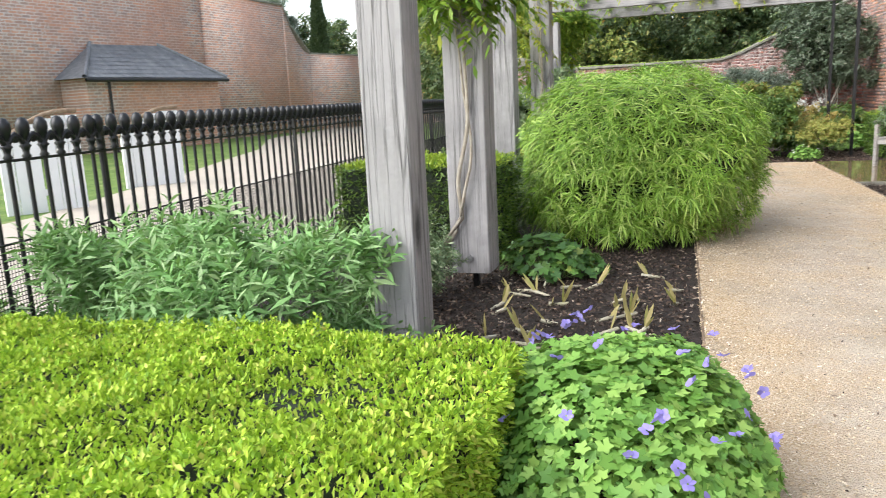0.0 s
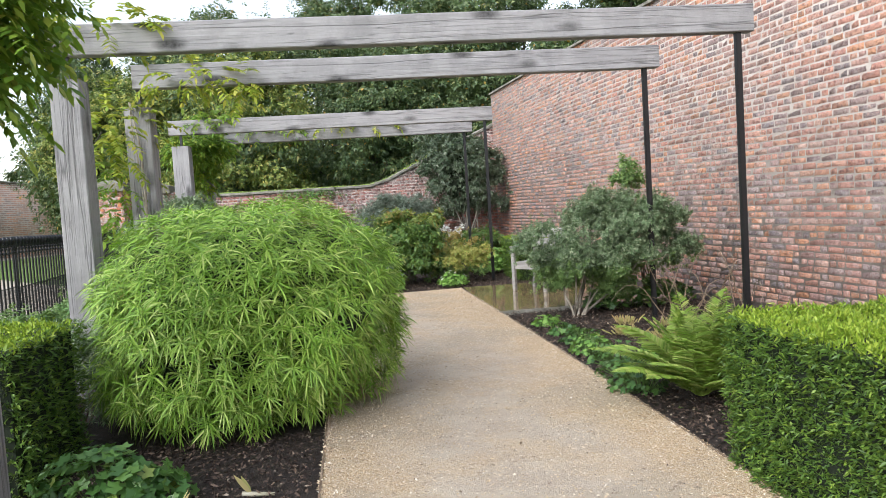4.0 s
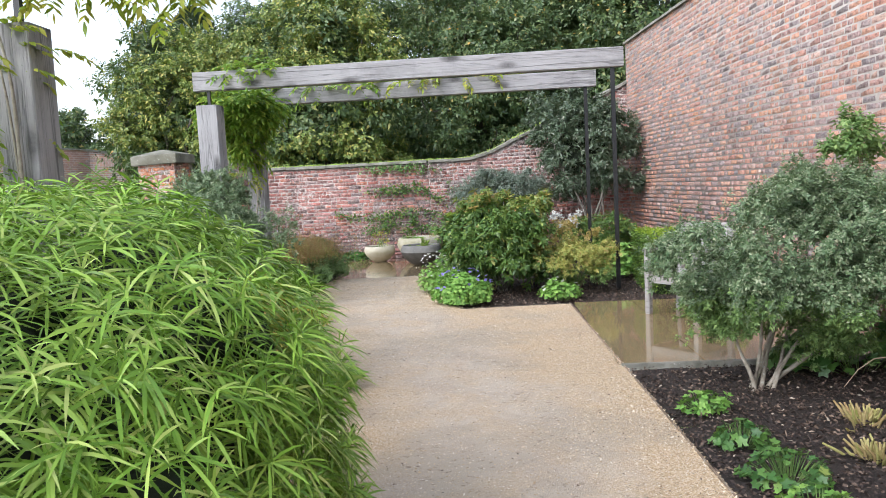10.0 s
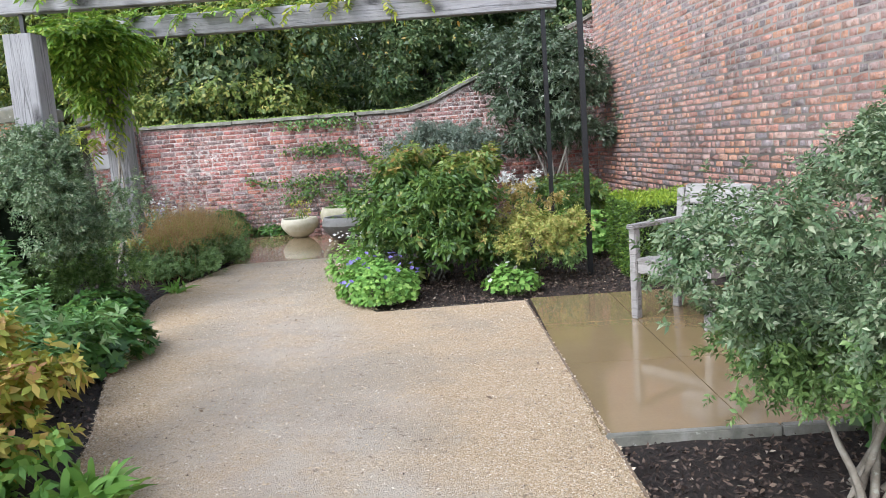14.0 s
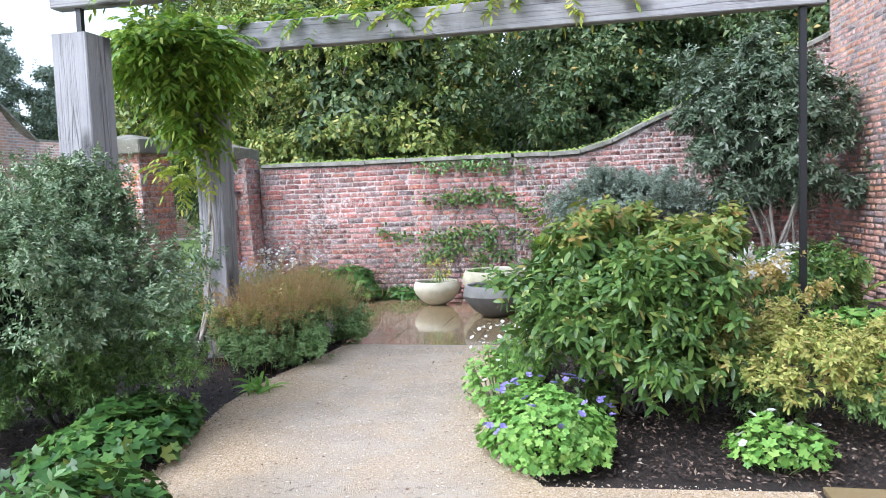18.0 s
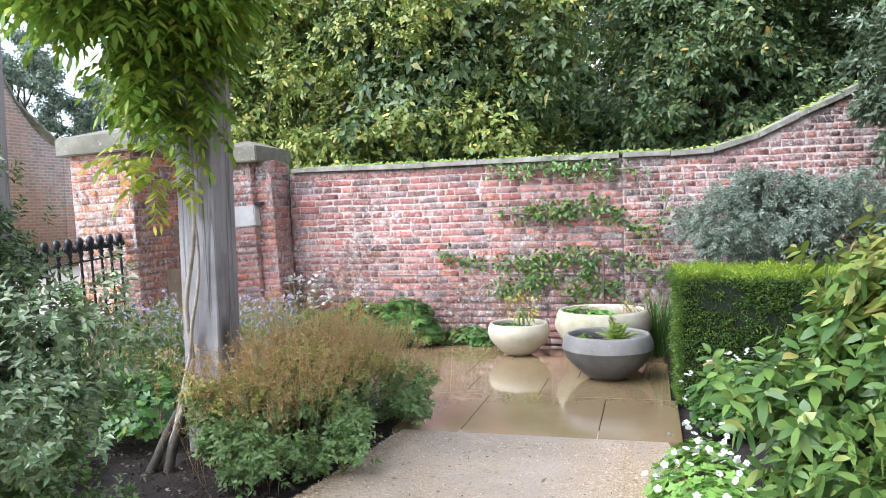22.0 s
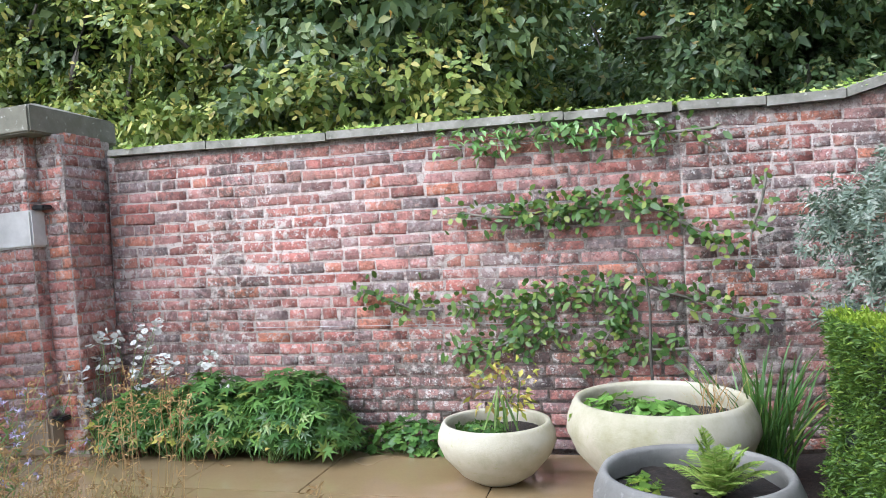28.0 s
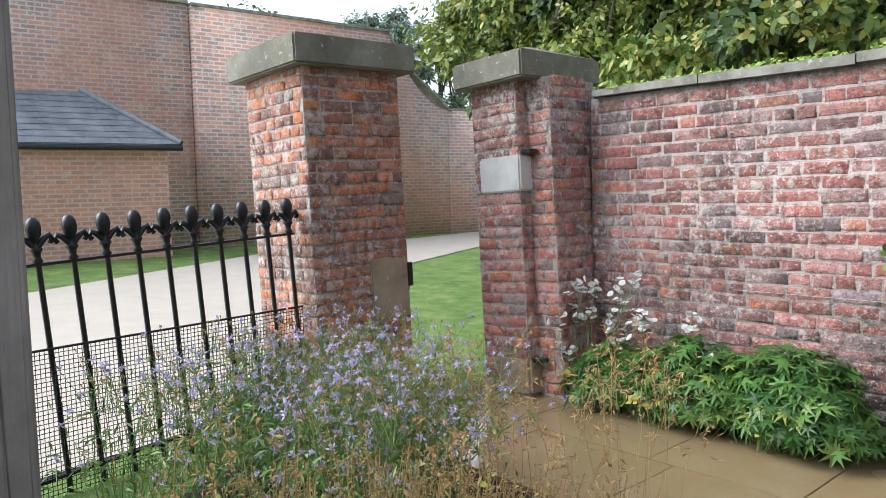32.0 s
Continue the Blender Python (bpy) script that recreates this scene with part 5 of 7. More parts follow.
def finial_mesh():
    prof = [(0.010, 0.0), (0.016, 0.01), (0.010, 0.02), (0.013, 0.035), (0.020, 0.045), (0.010, 0.055), (0.010, 0.068), (0.019, 0.085), (0.023, 0.105), (0.021, 0.122), (0.013, 0.136), (0.002, 0.14)]
    n = 8
    ang = np.linspace(0, 2 * np.pi, n, endpoint=False)
    v = np.array([(a * math.cos(t), a * math.sin(t), b) for a, b in prof for t in ang])
    i, j = np.meshgrid(np.arange(len(prof) - 1), np.arange(n), indexing="ij")
    f = np.stack([i * n + j, i * n + (j + 1) % n, (i + 1) * n + (j + 1) % n, (i + 1) * n + j], -1).reshape(-1, 4)
    pieces = [(v, f)]
    for s in (-1, 1):
        path = [(0, 0, 0.045), (0, s * 0.025, 0.075), (0, s * 0.042, 0.085), (0, s * 0.048, 0.07), (0, s * 0.040, 0.06)]
        pieces.append(tube(path, [0.009, 0.010, 0.009, 0.009, 0.008], 6))
    v, f = join(pieces)
    return mesh_np("finial", v * 1.6, f, G["iron"], True)


FIN = finial_mesh()
bar_v, bar_f = tube([(0, 0, 0.0), (0, 0, 1.15)], 0.0135, 6)
BAR = mesh_np("bar", bar_v, bar_f, G["iron"], True)
first_bay = True
for (xa, y0, da), (xb, y1, db) in bays:
    ob = thing("iron_fence", "black spear-topped iron railing with dark mesh along its foot", "fence", (xa, y0, 0), "railing bays along the drive")
    a, b = np.array([xa, y0]), np.array([xb, y1])
    d = (b - a) / np.linalg.norm(b - a)
    ang = math.atan2(d[1], d[0])
    L = float(np.linalg.norm(b - a))
    for z in (1.15, 0.12):
        part("rail", bm_box((0, -0.016, z - 0.007), (L, 0.016, z + 0.007)), G["iron"], ob, "", (*a, da), (0, -math.atan2(db - da, L), ang))
    u = 0.07
    while u < L:
        p, dz = a + d * u, da + (db - da) * u / L
        lean = 0.075 if first_bay else 0.0
        foot = p - d * lean * 1.15
        turn = Matrix.Rotation(ang, 3, "Z") @ Matrix.Rotation(lean, 3, "Y")
        hang("bar", BAR, ob, "", "", (*foot, dz), tuple(turn.to_euler()))
        hang("finial", FIN, ob, "", "", (*p, 1.15 + dz), tuple((turn @ Matrix.Rotation(-math.pi / 2, 3, "Z")).to_euler()))
        u += 0.165 if first_bay else 0.13
    first_bay = False
    pz = a + d * (L - 0.02)
    part("stanchion", bm_box((-0.016, -0.016, -0.15), (0.016, 0.016, 1.28 + db)), G["iron"], ob, "", (*pz, 0), (0, 0, ang))
    # plastic mesh: woven strands
    strands = []
    n_up, n_row = int(L / 0.022), 33
    for q in range(n_row):
        z = 0.02 + 0.022 * q
        strands.append(tube([(0, 0.02, z), (L, 0.02, z)], 0.0022 if q < n_row - 1 else 0.007, 3))
    for q in range(n_up):
        strands.append(tube([(q * 0.022, 0.02, 0.01), (q * 0.022, 0.02, 0.73)], 0.0022, 3))
    v, f = join(strands)
    hang("netting", mesh_np("netting", v, f, G["mesh"]), ob, "dark plastic netting", "stuff", (*a, (da + db) / 2), (0, 0, ang))


# outbuilding against the far wall
HN, HS = np.array([-11.7, 1.6]), np.array([-12.5, -3.5])
hdir = (HS - HN) / np.linalg.norm(HS - HN)
hin = np.array([hdir[1], -hdir[0]])
if hin[0] > 0:
    hin = -hin
HL, HW = float(np.linalg.norm(HS - HN)), 3.0
ob = thing("outbuilding", "low brick outbuilding with a hipped slate roof", "building", (float(HN[0]), float(HN[1]), 0))


def house_pt(u, w, z):
    p = HN + hdir * u + hin * w
    return (float(p[0]), float(p[1]), z)


bm = bmesh.new()
pts = [house_pt(0, 0, 0)[:2], house_pt(0, HW, 0)[:2], house_pt(HL, HW, 0)[:2], house_pt(HL, 0, 0)[:2]]
area = sum(pts[i][0] * pts[(i + 1) % 4][1] - pts[(i + 1) % 4][0] * pts[i][1] for i in range(4))
bm_prism(pts if area > 0 else pts[::-1], -0.2, 2.42, bm)
wall_ob = part("wall", bm, G["brick_far"], ob, "weathered brown and orange brickwork")
uv_planar(wall_ob.data, (hdir[0], hdir[1]))
bm = bmesh.new()
o = 0.22
eave = [bm.verts.new(house_pt(u, w, 2.42)) for u, w in ((-o, -o), (-o, HW), (HL + o, HW), (HL + o, -o))]
ridge = [bm.verts.new(house_pt(u, w, 3.85)) for u, w in ((1.7, HW * 0.55), (HL - 1.7, HW * 0.55))]
for f in ((eave[0], eave[3], ridge[1], ridge[0]), (eave[1], eave[0], ridge[0]), (eave[3], eave[2], ridge[1]), (eave[2], eave[1], ridge[0], ridge[1]), eave[::-1]):
    bm.faces.new(f)
bmesh.ops.recalc_face_normals(bm, faces=bm.faces[:])
roof = part("roof", bm, G["slate"], ob, "grey slate hipped roof with lichen")
# slates in courses on the slope that faces the garden
rows_v = []
for k in range(11):
    s0, s1 = k / 11.5, (k + 1.15) / 11.5
    w0, w1 = -o + (HW * 0.55 + o) * s0, -o + (HW * 0.55 + o) * s1
    z0, z1 = 2.42 + 1.43 * s0, 2.42 + 1.43 * s1
    lo, hi_u = -o + (1.7 + o) * s0 + 0.06, HL + o - (1.7 + o) * s0 - 0.06
    u = lo - (0.15 if k % 2 else 0)
    while u < hi_u - 0.1:
        a0, a1 = max(u, lo), min(u + 0.3, hi_u)
        rows_v.append([house_pt(a0 + 0.006, w0, z0 + 0.022), house_pt(a1 - 0.006, w0, z0 + 0.022), house_pt(a1 - 0.006, w1, z1 + 0.008), house_pt(a0 + 0.006, w1, z1 + 0.008)])
        u += 0.3
sv2 = np.array(rows_v).reshape(-1, 3)
hang("slate_course", mesh_np("slate_course", sv2, np.arange(len(sv2)).reshape(-1, 4), G["slate"]), roof, "", "stuff")
for (u0, w0, z0), (u1, w1, z1) in [((-o, -o, 2.46), (1.7, HW * 0.55, 3.88)), ((HL + o, -o, 2.46), (HL - 1.7, HW * 0.55, 3.88)), ((1.7, HW * 0.55, 3.88), (HL - 1.7, HW * 0.55, 3.88))]:
    v, f = tube([house_pt(u0, w0, z0), house_pt(u1, w1, z1)], 0.06, 8)
    hang("ridge_tile", mesh_np("ridge_tile", v, f, G["slate"], True), roof)
v, f = tube([house_pt(-o, -o - 0.05, 2.36), house_pt(HL + o, -o - 0.05, 2.36)], 0.05, 8)
hang("gutter", mesh_np("gutter", v, f, G["iron"], True), ob, "black iron gutter")
v, f = tube([house_pt(HL - 0.7, -0.06, 0.0), house_pt(HL - 0.7, -0.06, 2.35)], 0.04, 8)
hang("downpipe", mesh_np("downpipe", v, f, G["iron"], True), ob, "black downpipe")


def white_gate(at, heading, label):
    """A pair of white boarded gate leaves under a sloping curved timber rail."""
    ob = thing("boarded_gate", label, "gate", (*at, 0), "white gates beyond the drive")
    for k in range(6):
        u = -0.5 + k * 0.17 + (0.04 if k >= 3 else 0)
        hgt = 1.02 + 0.38 * math.sin(min(1, (k + 0.5) / 6 * 1.25) * math.pi / 2)
        part("board", bm_box((u, -0.02, 0.05), (u + 0.158, 0.02, hgt), 0.004), G["white"], ob, "", (*at, 0), (0, 0, heading))
    path = [(-0.55 + 1.1 * s, 0, 1.0 + 0.46 * math.sin(min(1, s * 1.2) * math.pi / 2)) for s in np.linspace(0, 1, 9)]
    v, f = tube(path, 0.035, 8)
    hang("top_rail", mesh_np("top_rail", v, f, G["cane"], True), ob, "curved brown timber rail", "", (*at, 0), (0, 0, heading))
    for z in (0.3, 0.9):
        part("ledge", bm_box((-0.5, 0.022, z), (0.53, 0.05, z + 0.09), 0.004), G["white"], ob, "", (*at, 0), (0, 0, heading))
    for u in (-0.48, 0.5):
        part("leg", bm_box((u - 0.035, -0.035, -0.05), (u + 0.035, 0.02, 1.05)), G["white"], ob, "", (*at, 0.06), (0, 0, heading))


white_gate((-5.05, -12.6), radians(62), "white boarded gate under a curved brown rail")
white_gate((-5.55, -9.7), radians(62), "white boarded gate with a curved dark rail")

# ---------------------------------------------------------------- flagstones
def flags(name, label, cells, seed):
    ob = thing(name, label, "paving", (cells[0][0], cells[0][1], 0), "", "structure")
    for x0, y0, x1, y1 in cells:
        g = 0.0025
        bm = bm_box((x0 + g, y0 + g, -0.06), (x1 - g, y1 - g, 0.012 + RNG.normal(0, 0.0006)), 0.002)
        part("flagstone", bm, G["slab"], ob)
    return ob


cells = []
for y0, y1, cuts in ((-3.32, -2.28, (1.95, 2.42, 3.32, 3.84)), (-2.28, -1.62, (1.6, 2.2, 2.8, 3.8)), (-1.62, -0.92, (-0.9, -0.1, 0.75, 1.5, 2.05, 3.05, 3.8)), (-0.92, -0.12, (-1.1, -0.3, 0.6, 1.35, 2.35, 3.1, 3.78))):
    cells += [(a, y0, b, y1) for a, b in zip(cuts, cuts[1:])]
flags("flagstones_north", "wet tan sandstone flags before the brick wall", cells, 1)
cells = []
for y0, y1 in ((-9.72, -8.6), (-8.6, -7.6), (-7.6, -6.62)):
    cells += [(5.58, y0, 6.27, y1), (6.27, y0, 7.1, y1), (7.1, y0, 8.0, y1)]
flags("flagstones_east", "wet olive-tan sandstone flags under the bench", cells, 2)
ob = thing("kerb_edging", "low grey stone edging along the flags", "kerb", (5.6, -9.76, 0), "", "structure")
for k in range(3):
    part("kerb_stone", bm_box((5.6 + k * 0.8, -9.775, -0.08), (6.392 + k * 0.8, -9.727, 0.028), 0.006), G["coping"], ob)
ob = thing("path_edging", "thin dark edging strip along the gravel path", "edging", (3.57, -17, 0), "", "structure")
for line in (PATH_R, PATH_L[6:]):
    for (x0, y0), (x1, y1) in zip(line, line[1:]):
        ang = math.atan2(y1 - y0, x1 - x0)
        part("strip", bm_box((0, -0.006, -0.05), (math.dist((x0, y0), (x1, y1)), 0.006, 0.02)), G["cane"], ob, "", (x0, y0, 0), (0, 0, ang))

# ---------------------------------------------------------------- garden chair
ob = thing("garden_chair", "weathered silver-grey wooden garden armchair on the wet flags", "chair", (6.28, -7.57, 0.012))
CHAIR = dict(at=(6.28, -7.57, 0.012), turn=(0, 0, math.atan2(-0.8, 0.6)))
CW = 0.62


def chair_part(name, lo, hi, bevel=0.006, lean=0.0, label=""):
    bm = bm_box(lo, hi, bevel)
    for v in bm.verts:
        v.co.y += lean * max(0.0, v.co.z - 0.42)
    part(name, bm, G["teak"], ob, label, **CHAIR)


for u in (0.0, CW):
    chair_part("front_leg", (u - 0.03, -0.03, 0.0), (u + 0.03, 0.03, 0.67))
    chair_part("back_leg", (u - 0.03, 0.46, 0.0), (u + 0.03, 0.52, 0.92), 0.006, 0.2)
    chair_part("armrest", (u - 0.036, -0.05, 0.67), (u + 0.036, 0.53, 0.705), 0.008)
    chair_part("side_rail", (u - 0.015, 0.03, 0.35), (u + 0.015, 0.46, 0.42), 0.004)
for w in (-0.012, 0.475):
    chair_part("seat_rail", (0.03, w, 0.34), (CW - 0.03, w + 0.03, 0.43), 0.004)
for k in range(5):
    chair_part("seat_slat", (0.02, -0.02 + k * 0.098, 0.432), (CW - 0.02, 0.066 + k * 0.098, 0.452), 0.004)
chair_part("top_rail", (0.03, 0.475, 0.80), (CW - 0.03, 0.51, 0.95), 0.012, 0.2, "broad curved top board")
chair_part("middle_rail", (0.03, 0.478, 0.67), (CW - 0.03, 0.508, 0.785), 0.006, 0.2)
chair_part("lower_rail", (0.03, 0.478, 0.50), (CW - 0.03, 0.508, 0.55), 0.006, 0.2)

# ---------------------------------------------------------------- climbers
def pinnate(p, out, length, leaf, seed, pairs=6):
    """Drooping compound leaves: leaflets in pairs and one at the tip along each arching stalk."""
    r = np.random.default_rng(seed)
    n = len(p)
    way = unit(out * [1, 1, 0.35] + [0, 0, 0.1] + r.normal(0, 0.35, (n, 3)))
    side = unit(np.cross(way, [0, 0, 1.0]))
    L = length * r.uniform(0.65, 1.2, n)
    bases, ways = [], []
    for k in range(pairs + 1):
        q = (k + 1.0) / (pairs + 1)
        at = p + way * (L * q)[:, None] + np.array([0, 0, -0.42]) * (L * q**2)[:, None]
        along = unit(way + np.array([0, 0, -0.84]) * q)
        for sgn in ((-1, 1) if k < pairs else (0,)):
            bases.append(at)
            ways.append(side * sgn * 0.9 + along * 0.5 + [0, 0, -0.12] + r.normal(0, 0.12, (n, 3)))
    bases, ways = np.concatenate(bases), np.concatenate(ways)
    m = len(bases)
    return leaves(bases, ways, leaf[0] * r.uniform(0.75, 1.15, m), leaf[1] * r.uniform(0.8, 1.15, m), 0.15, 0.2, 2, np.tile([0, 0, 1.0], (m, 1)))


def climber(name, label, post, clusters, mat, seed, stem_foot, stem_top, leaf=(0.078, 0.033), turns=1.5, rad=0.2):
    ob = thing(name, label, "climber", stem_foot)
    for k in range(2):
        s = np.linspace(0, 1, 26)
        ph = k * 1.3
        w = np.clip((s - 0.18) / 0.2, 0, 1)
        x = stem_foot[0] + (post[0] - stem_foot[0]) * np.clip(s * 4, 0, 1) + w * (rad * np.cos(s * turns * 6.28 + ph) * 0.25)
        y = stem_foot[1] + (post[1] - 0.17 - stem_foot[1]) * np.clip(s * 4, 0, 1) - 0.012 + 0.012 * np.sin(s * 9 + ph)
        z = stem_foot[2] + (stem_top - stem_foot[2]) * s
        v, f = tube(np.stack([x + 0.02 * np.sin(s * 16 + ph), y, z], 1), np.linspace(0.02, 0.008, 26) * (1 if k == 0 else 0.7), 7)
        hang("stem", mesh_np("stem", v, f, G["bark_pale"], True), ob, "pale twisting woody stem")
    for i, (c, r, n) in enumerate(clusters):
        p, out = crown_points(c, r, n, 1, 0.03, seed + i, 0.3, 0.3)
        v, f = pinnate(p, out, 0.22, leaf, seed + i)
        hang("foliage", mesh_np("foliage", v, f, G[mat[i % len(mat)]]), ob, "", "stuff")
    return ob


climber("wisteria", "green wisteria hanging over a grey oak post", (2.01, -15.62), [((2.0, -15.6, 2.5), (0.34, 0.3, 0.42), 560), ((1.92, -15.7, 2.15), (0.22, 0.2, 0.3), 130), ((2.25, -15.6, 2.55), (0.24, 0.24, 0.26), 110)], ["leaf_wist"], 61, (1.55, -15.75, 0), 2.2)
climber("wisteria", "thin yellowing wisteria on a post and beam", (1.66, -10.86), [((1.45, -11.2, 2.4), (0.4, 0.5, 0.38), 75), ((1.45, -10.95, 1.95), (0.2, 0.2, 0.5), 40), ((2.2, -10.9, 2.98), (0.6, 0.2, 0.14), 55), ((1.9, -12.5, 3.1), (0.6, 0.3, 0.10), 40), ((1.4, -10.9, 1.5), (0.22, 0.2, 0.2), 22), ((2.75, -10.95, 2.85), (0.15, 0.1, 0.2), 20)], ["leaf_wist_y", "leaf_wist", "leaf_wist_y"], 71, (1.4, -11.1, 0), 2.7)
ob_wist = climber("wisteria", "thick green wisteria hanging from a pergola post", (0.98, -3.90), [((0.95, -4.45, 2.78), (0.38, 0.72, 0.2), 640), ((0.9, -4.1, 2.45), (0.22, 0.28, 0.34), 340), ((1.2, -4.5, 2.82), (0.3, 0.55, 0.14), 200), ((1.45, -5.5, 3.2), (0.45, 0.16, 0.05), 80), ((2.2, -3.85, 3.16), (1.2, 0.18, 0.06), 110), ((4.0, -3.85, 3.16), (1.5, 0.16, 0.05), 80), ((0.8, -4.1, 1.85), (0.14, 0.14, 0.2), 24)], ["leaf_wist", "leaf_wist", "leaf_wist", "leaf_wist", "leaf_wist", "leaf_wist_y", "leaf_wist_y"], 81, (0.84, -4.28, 0), 2.6)

for k, (x, y) in enumerate(((0.80, -4.34), (0.90, -4.30))):
    v, f = tube(wander((x, y, -0.03), (0.93, -4.08, 0.45 + 0.04 * k), 7, 0.03), np.linspace(0.032, 0.018, 7), 8)
    hang("trunk", mesh_np("trunk", v, f, G["trunk"], True), ob_wist, "dark gnarled woody trunk")

# espalier on wires
ob = thing("espalier", "sparse evergreen espalier trained along wires on the brick wall", "climber", (3.4, -0.06, 0))
for z in (0.78, 1.12, 1.5, 1.86):
    v, f = tube([(0.6, -0.035, z), (3.9, -0.035, z)], 0.0016, 4)
    hang("wire", mesh_np("wire", v, f, G["wire"]), ob, "thin galvanised wire")
v, f = tube(wander((3.5, -0.12, 0), (3.05, -0.05, 1.2), 9, 0.07), np.linspace(0.011, 0.006, 9), 7)
hang("stem", mesh_np("stem", v, f, G["trunk"], True), ob)
for (a, b, n) in [((3.6, 1.87), (2.3, 1.9), 170), ((3.0, 1.46), (2.42, 1.45), 260), ((2.42, 1.42), (2.02, 1.46), 40), ((3.1, 1.52), (3.36, 1.36), 110), ((3.36, 1.36), (3.64, 1.2), 70), ((1.93, 0.88), (1.44, 1.0), 90), ((3.02, 1.0), (2.04, 0.9), 300), ((3.12, 1.0), (2.9, 0.56), 120), ((2.72, 0.72), (2.0, 0.62), 230), ((3.4, 0.62), (2.8, 0.58), 120), ((3.2, 0.98), (3.82, 0.8), 110), ((3.85, 1.6), (3.75, 1.1), 40)]:
    path = wander((a[0], -0.05, a[1]), (b[0], -0.05, b[1]), 8, 0.04)
    path[:, 1] = -0.045
    v, f = tube(path, np.linspace(0.011, 0.004, 8), 5)
    hang("branch", mesh_np("branch", v, f, G["bark"], True), ob)
    n = int(n * 0.8)
    s = RNG.uniform(0, 1, n)
    p = np.stack([np.interp(s, np.linspace(0, 1, 8), path[:, k]) for k in range(3)], 1) + RNG.normal(0, 1, (n, 3)) * [0.05, 0.025, 0.055]
    p[:, 1] = np.minimum(p[:, 1], -0.03)
    way = RNG.normal(0, 1, (n, 3)) * [1, 0.3, 1] + [0, -0.6, 0.2]
    v, f = leaves(p, way, 0.058 * RNG.uniform(0.6, 1.2, n), 0.032 * RNG.uniform(0.7, 1.2, n), 0.2, 0.2, 3, np.tile([0, -1.0, 0.6], (n, 1)))
    hang("foliage", mesh_np("foliage", v, f, G["leaf_wall"]), ob, "", "stuff")

# ---------------------------------------------------------------- lower planting
def mound(name, label, category, foot, centre, radii, size, mat, n, seed, lobes=5, flower=None, group=""):
    """A low mound of round lobed leaves on thin stalks."""
    ob = thing(name, label, category, foot, group)
    r = np.random.default_rng(seed)
    d = unit(r.normal(0, 1, (n, 3)))
    d[:, 2] = np.abs(d[:, 2])
    rad = lumps(d, seed, 0.14) * r.uniform(0.55, 1.0, n) ** 0.5
    p = np.asarray(centre) + d * rad[:, None] * np.asarray(radii)
    p[:, 2] = np.maximum(p[:, 2], foot[2] + 0.02)
    v, f = lobed(p, d * [0.7, 0.7, 1] + [0, 0, 0.5], size * r.uniform(0.55, 1.1, n), lobes, -0.2 if lobes == 7 else 0.15, 0.32 if lobes == 7 else 0.62)
    hang("foliage", mesh_np("foliage", v, f, G[mat]), ob, "", "stuff")
    stalks = []
    for q in p[:: max(1, n // 60)]:
        stalks.append(tube([(foot[0] + (q[0] - foot[0]) * 0.4, foot[1] + (q[1] - foot[1]) * 0.4, foot[2] - 0.01), tuple(q)], 0.003, 4))
    v, f = join(stalks)
    hang("stalk_spray", mesh_np("stalk_spray", v, f, G["leaf_olive_g"]), ob, "", "stuff")
    if flower:
        mat_f, count, fsize, lift = flower
        dd = unit(r.normal(0, 1, (count, 3)))
        dd[:, 2] = 0.3 + np.abs(dd[:, 2])
        dd = unit(dd)
        flowers(ob, np.asarray(centre) + dd * np.asarray(radii) * 1.05 + [0, 0, lift], fsize, mat_f, 5)
    return ob


mound("cranesbill", "mound of bright cranesbill leaves with violet flowers", "perennial", (3.28, -18.3, 0), (3.28, -18.35, 0.10), (0.48, 0.64, 0.47), 0.03, "leaf_ger", 7000, 20, 5, ("petal_blue", 44, 0.043, 0.04))
mound("cranesbill", "mound of cranesbill leaves with violet flowers at a corner", "perennial", (4.25, -6.35, 0), (4.25, -6.3, 0.06), (0.38, 0.42, 0.34), 0.029, "leaf_ger", 2700, 21, 5, ("petal_blue", 30, 0.046, 0.05))
mound("anemone", "white-flowered windflower clump at the bed's edge", "perennial", (3.85, -5.3, 0), (3.85, -5.3, 0.08), (0.3, 0.55, 0.36), 0.034, "leaf_ger", 380, 22, 5, ("petal_white", 60, 0.03, 0.12))
mound("anemone", "white-flowered plant under the clipped yew", "perennial", (4.3, -3.0, 0), (4.3, -3.0, 0.06), (0.5, 0.4, 0.38), 0.034, "leaf_peony", 1300, 23, 5, ("petal_white", 46, 0.036, 0.07))
for k, (x, w, h, m) in enumerate(((0.0, 0.34, 0.34, "leaf_peony"), (0.5, 0.42, 0.42, "leaf_peony"), (1.05, 0.44, 0.47, "leaf_peony"))):
    mound("hellebore", "clump of dark green lobed leaves at the wall's foot", "perennial", (x, -0.3, 0), (x, -0.28, 0.12), (w, 0.27, h - 0.04), 0.08, m, 900, 240 + k, 7, None, "hellebores before the brick wall")
    mound("hellebore_leaves", "yellowing lower leaves among the hellebores", "perennial", (x - 0.15, -0.4, 0), (x - 0.15, -0.38, 0.1), (w * 0.7, 0.16, h * 0.5), 0.06, "leaf_yellow", 26, 250 + k, 5)
mound("variegated_plant", "low pale variegated leaves under the bronzed plant", "perennial", (5.45, -6.35, 0), (5.45, -6.3, 0.05), (0.27, 0.22, 0.2), 0.034, "leaf_ger", 420, 25, 5, ("petal_white", 8, 0.05, 0.02))
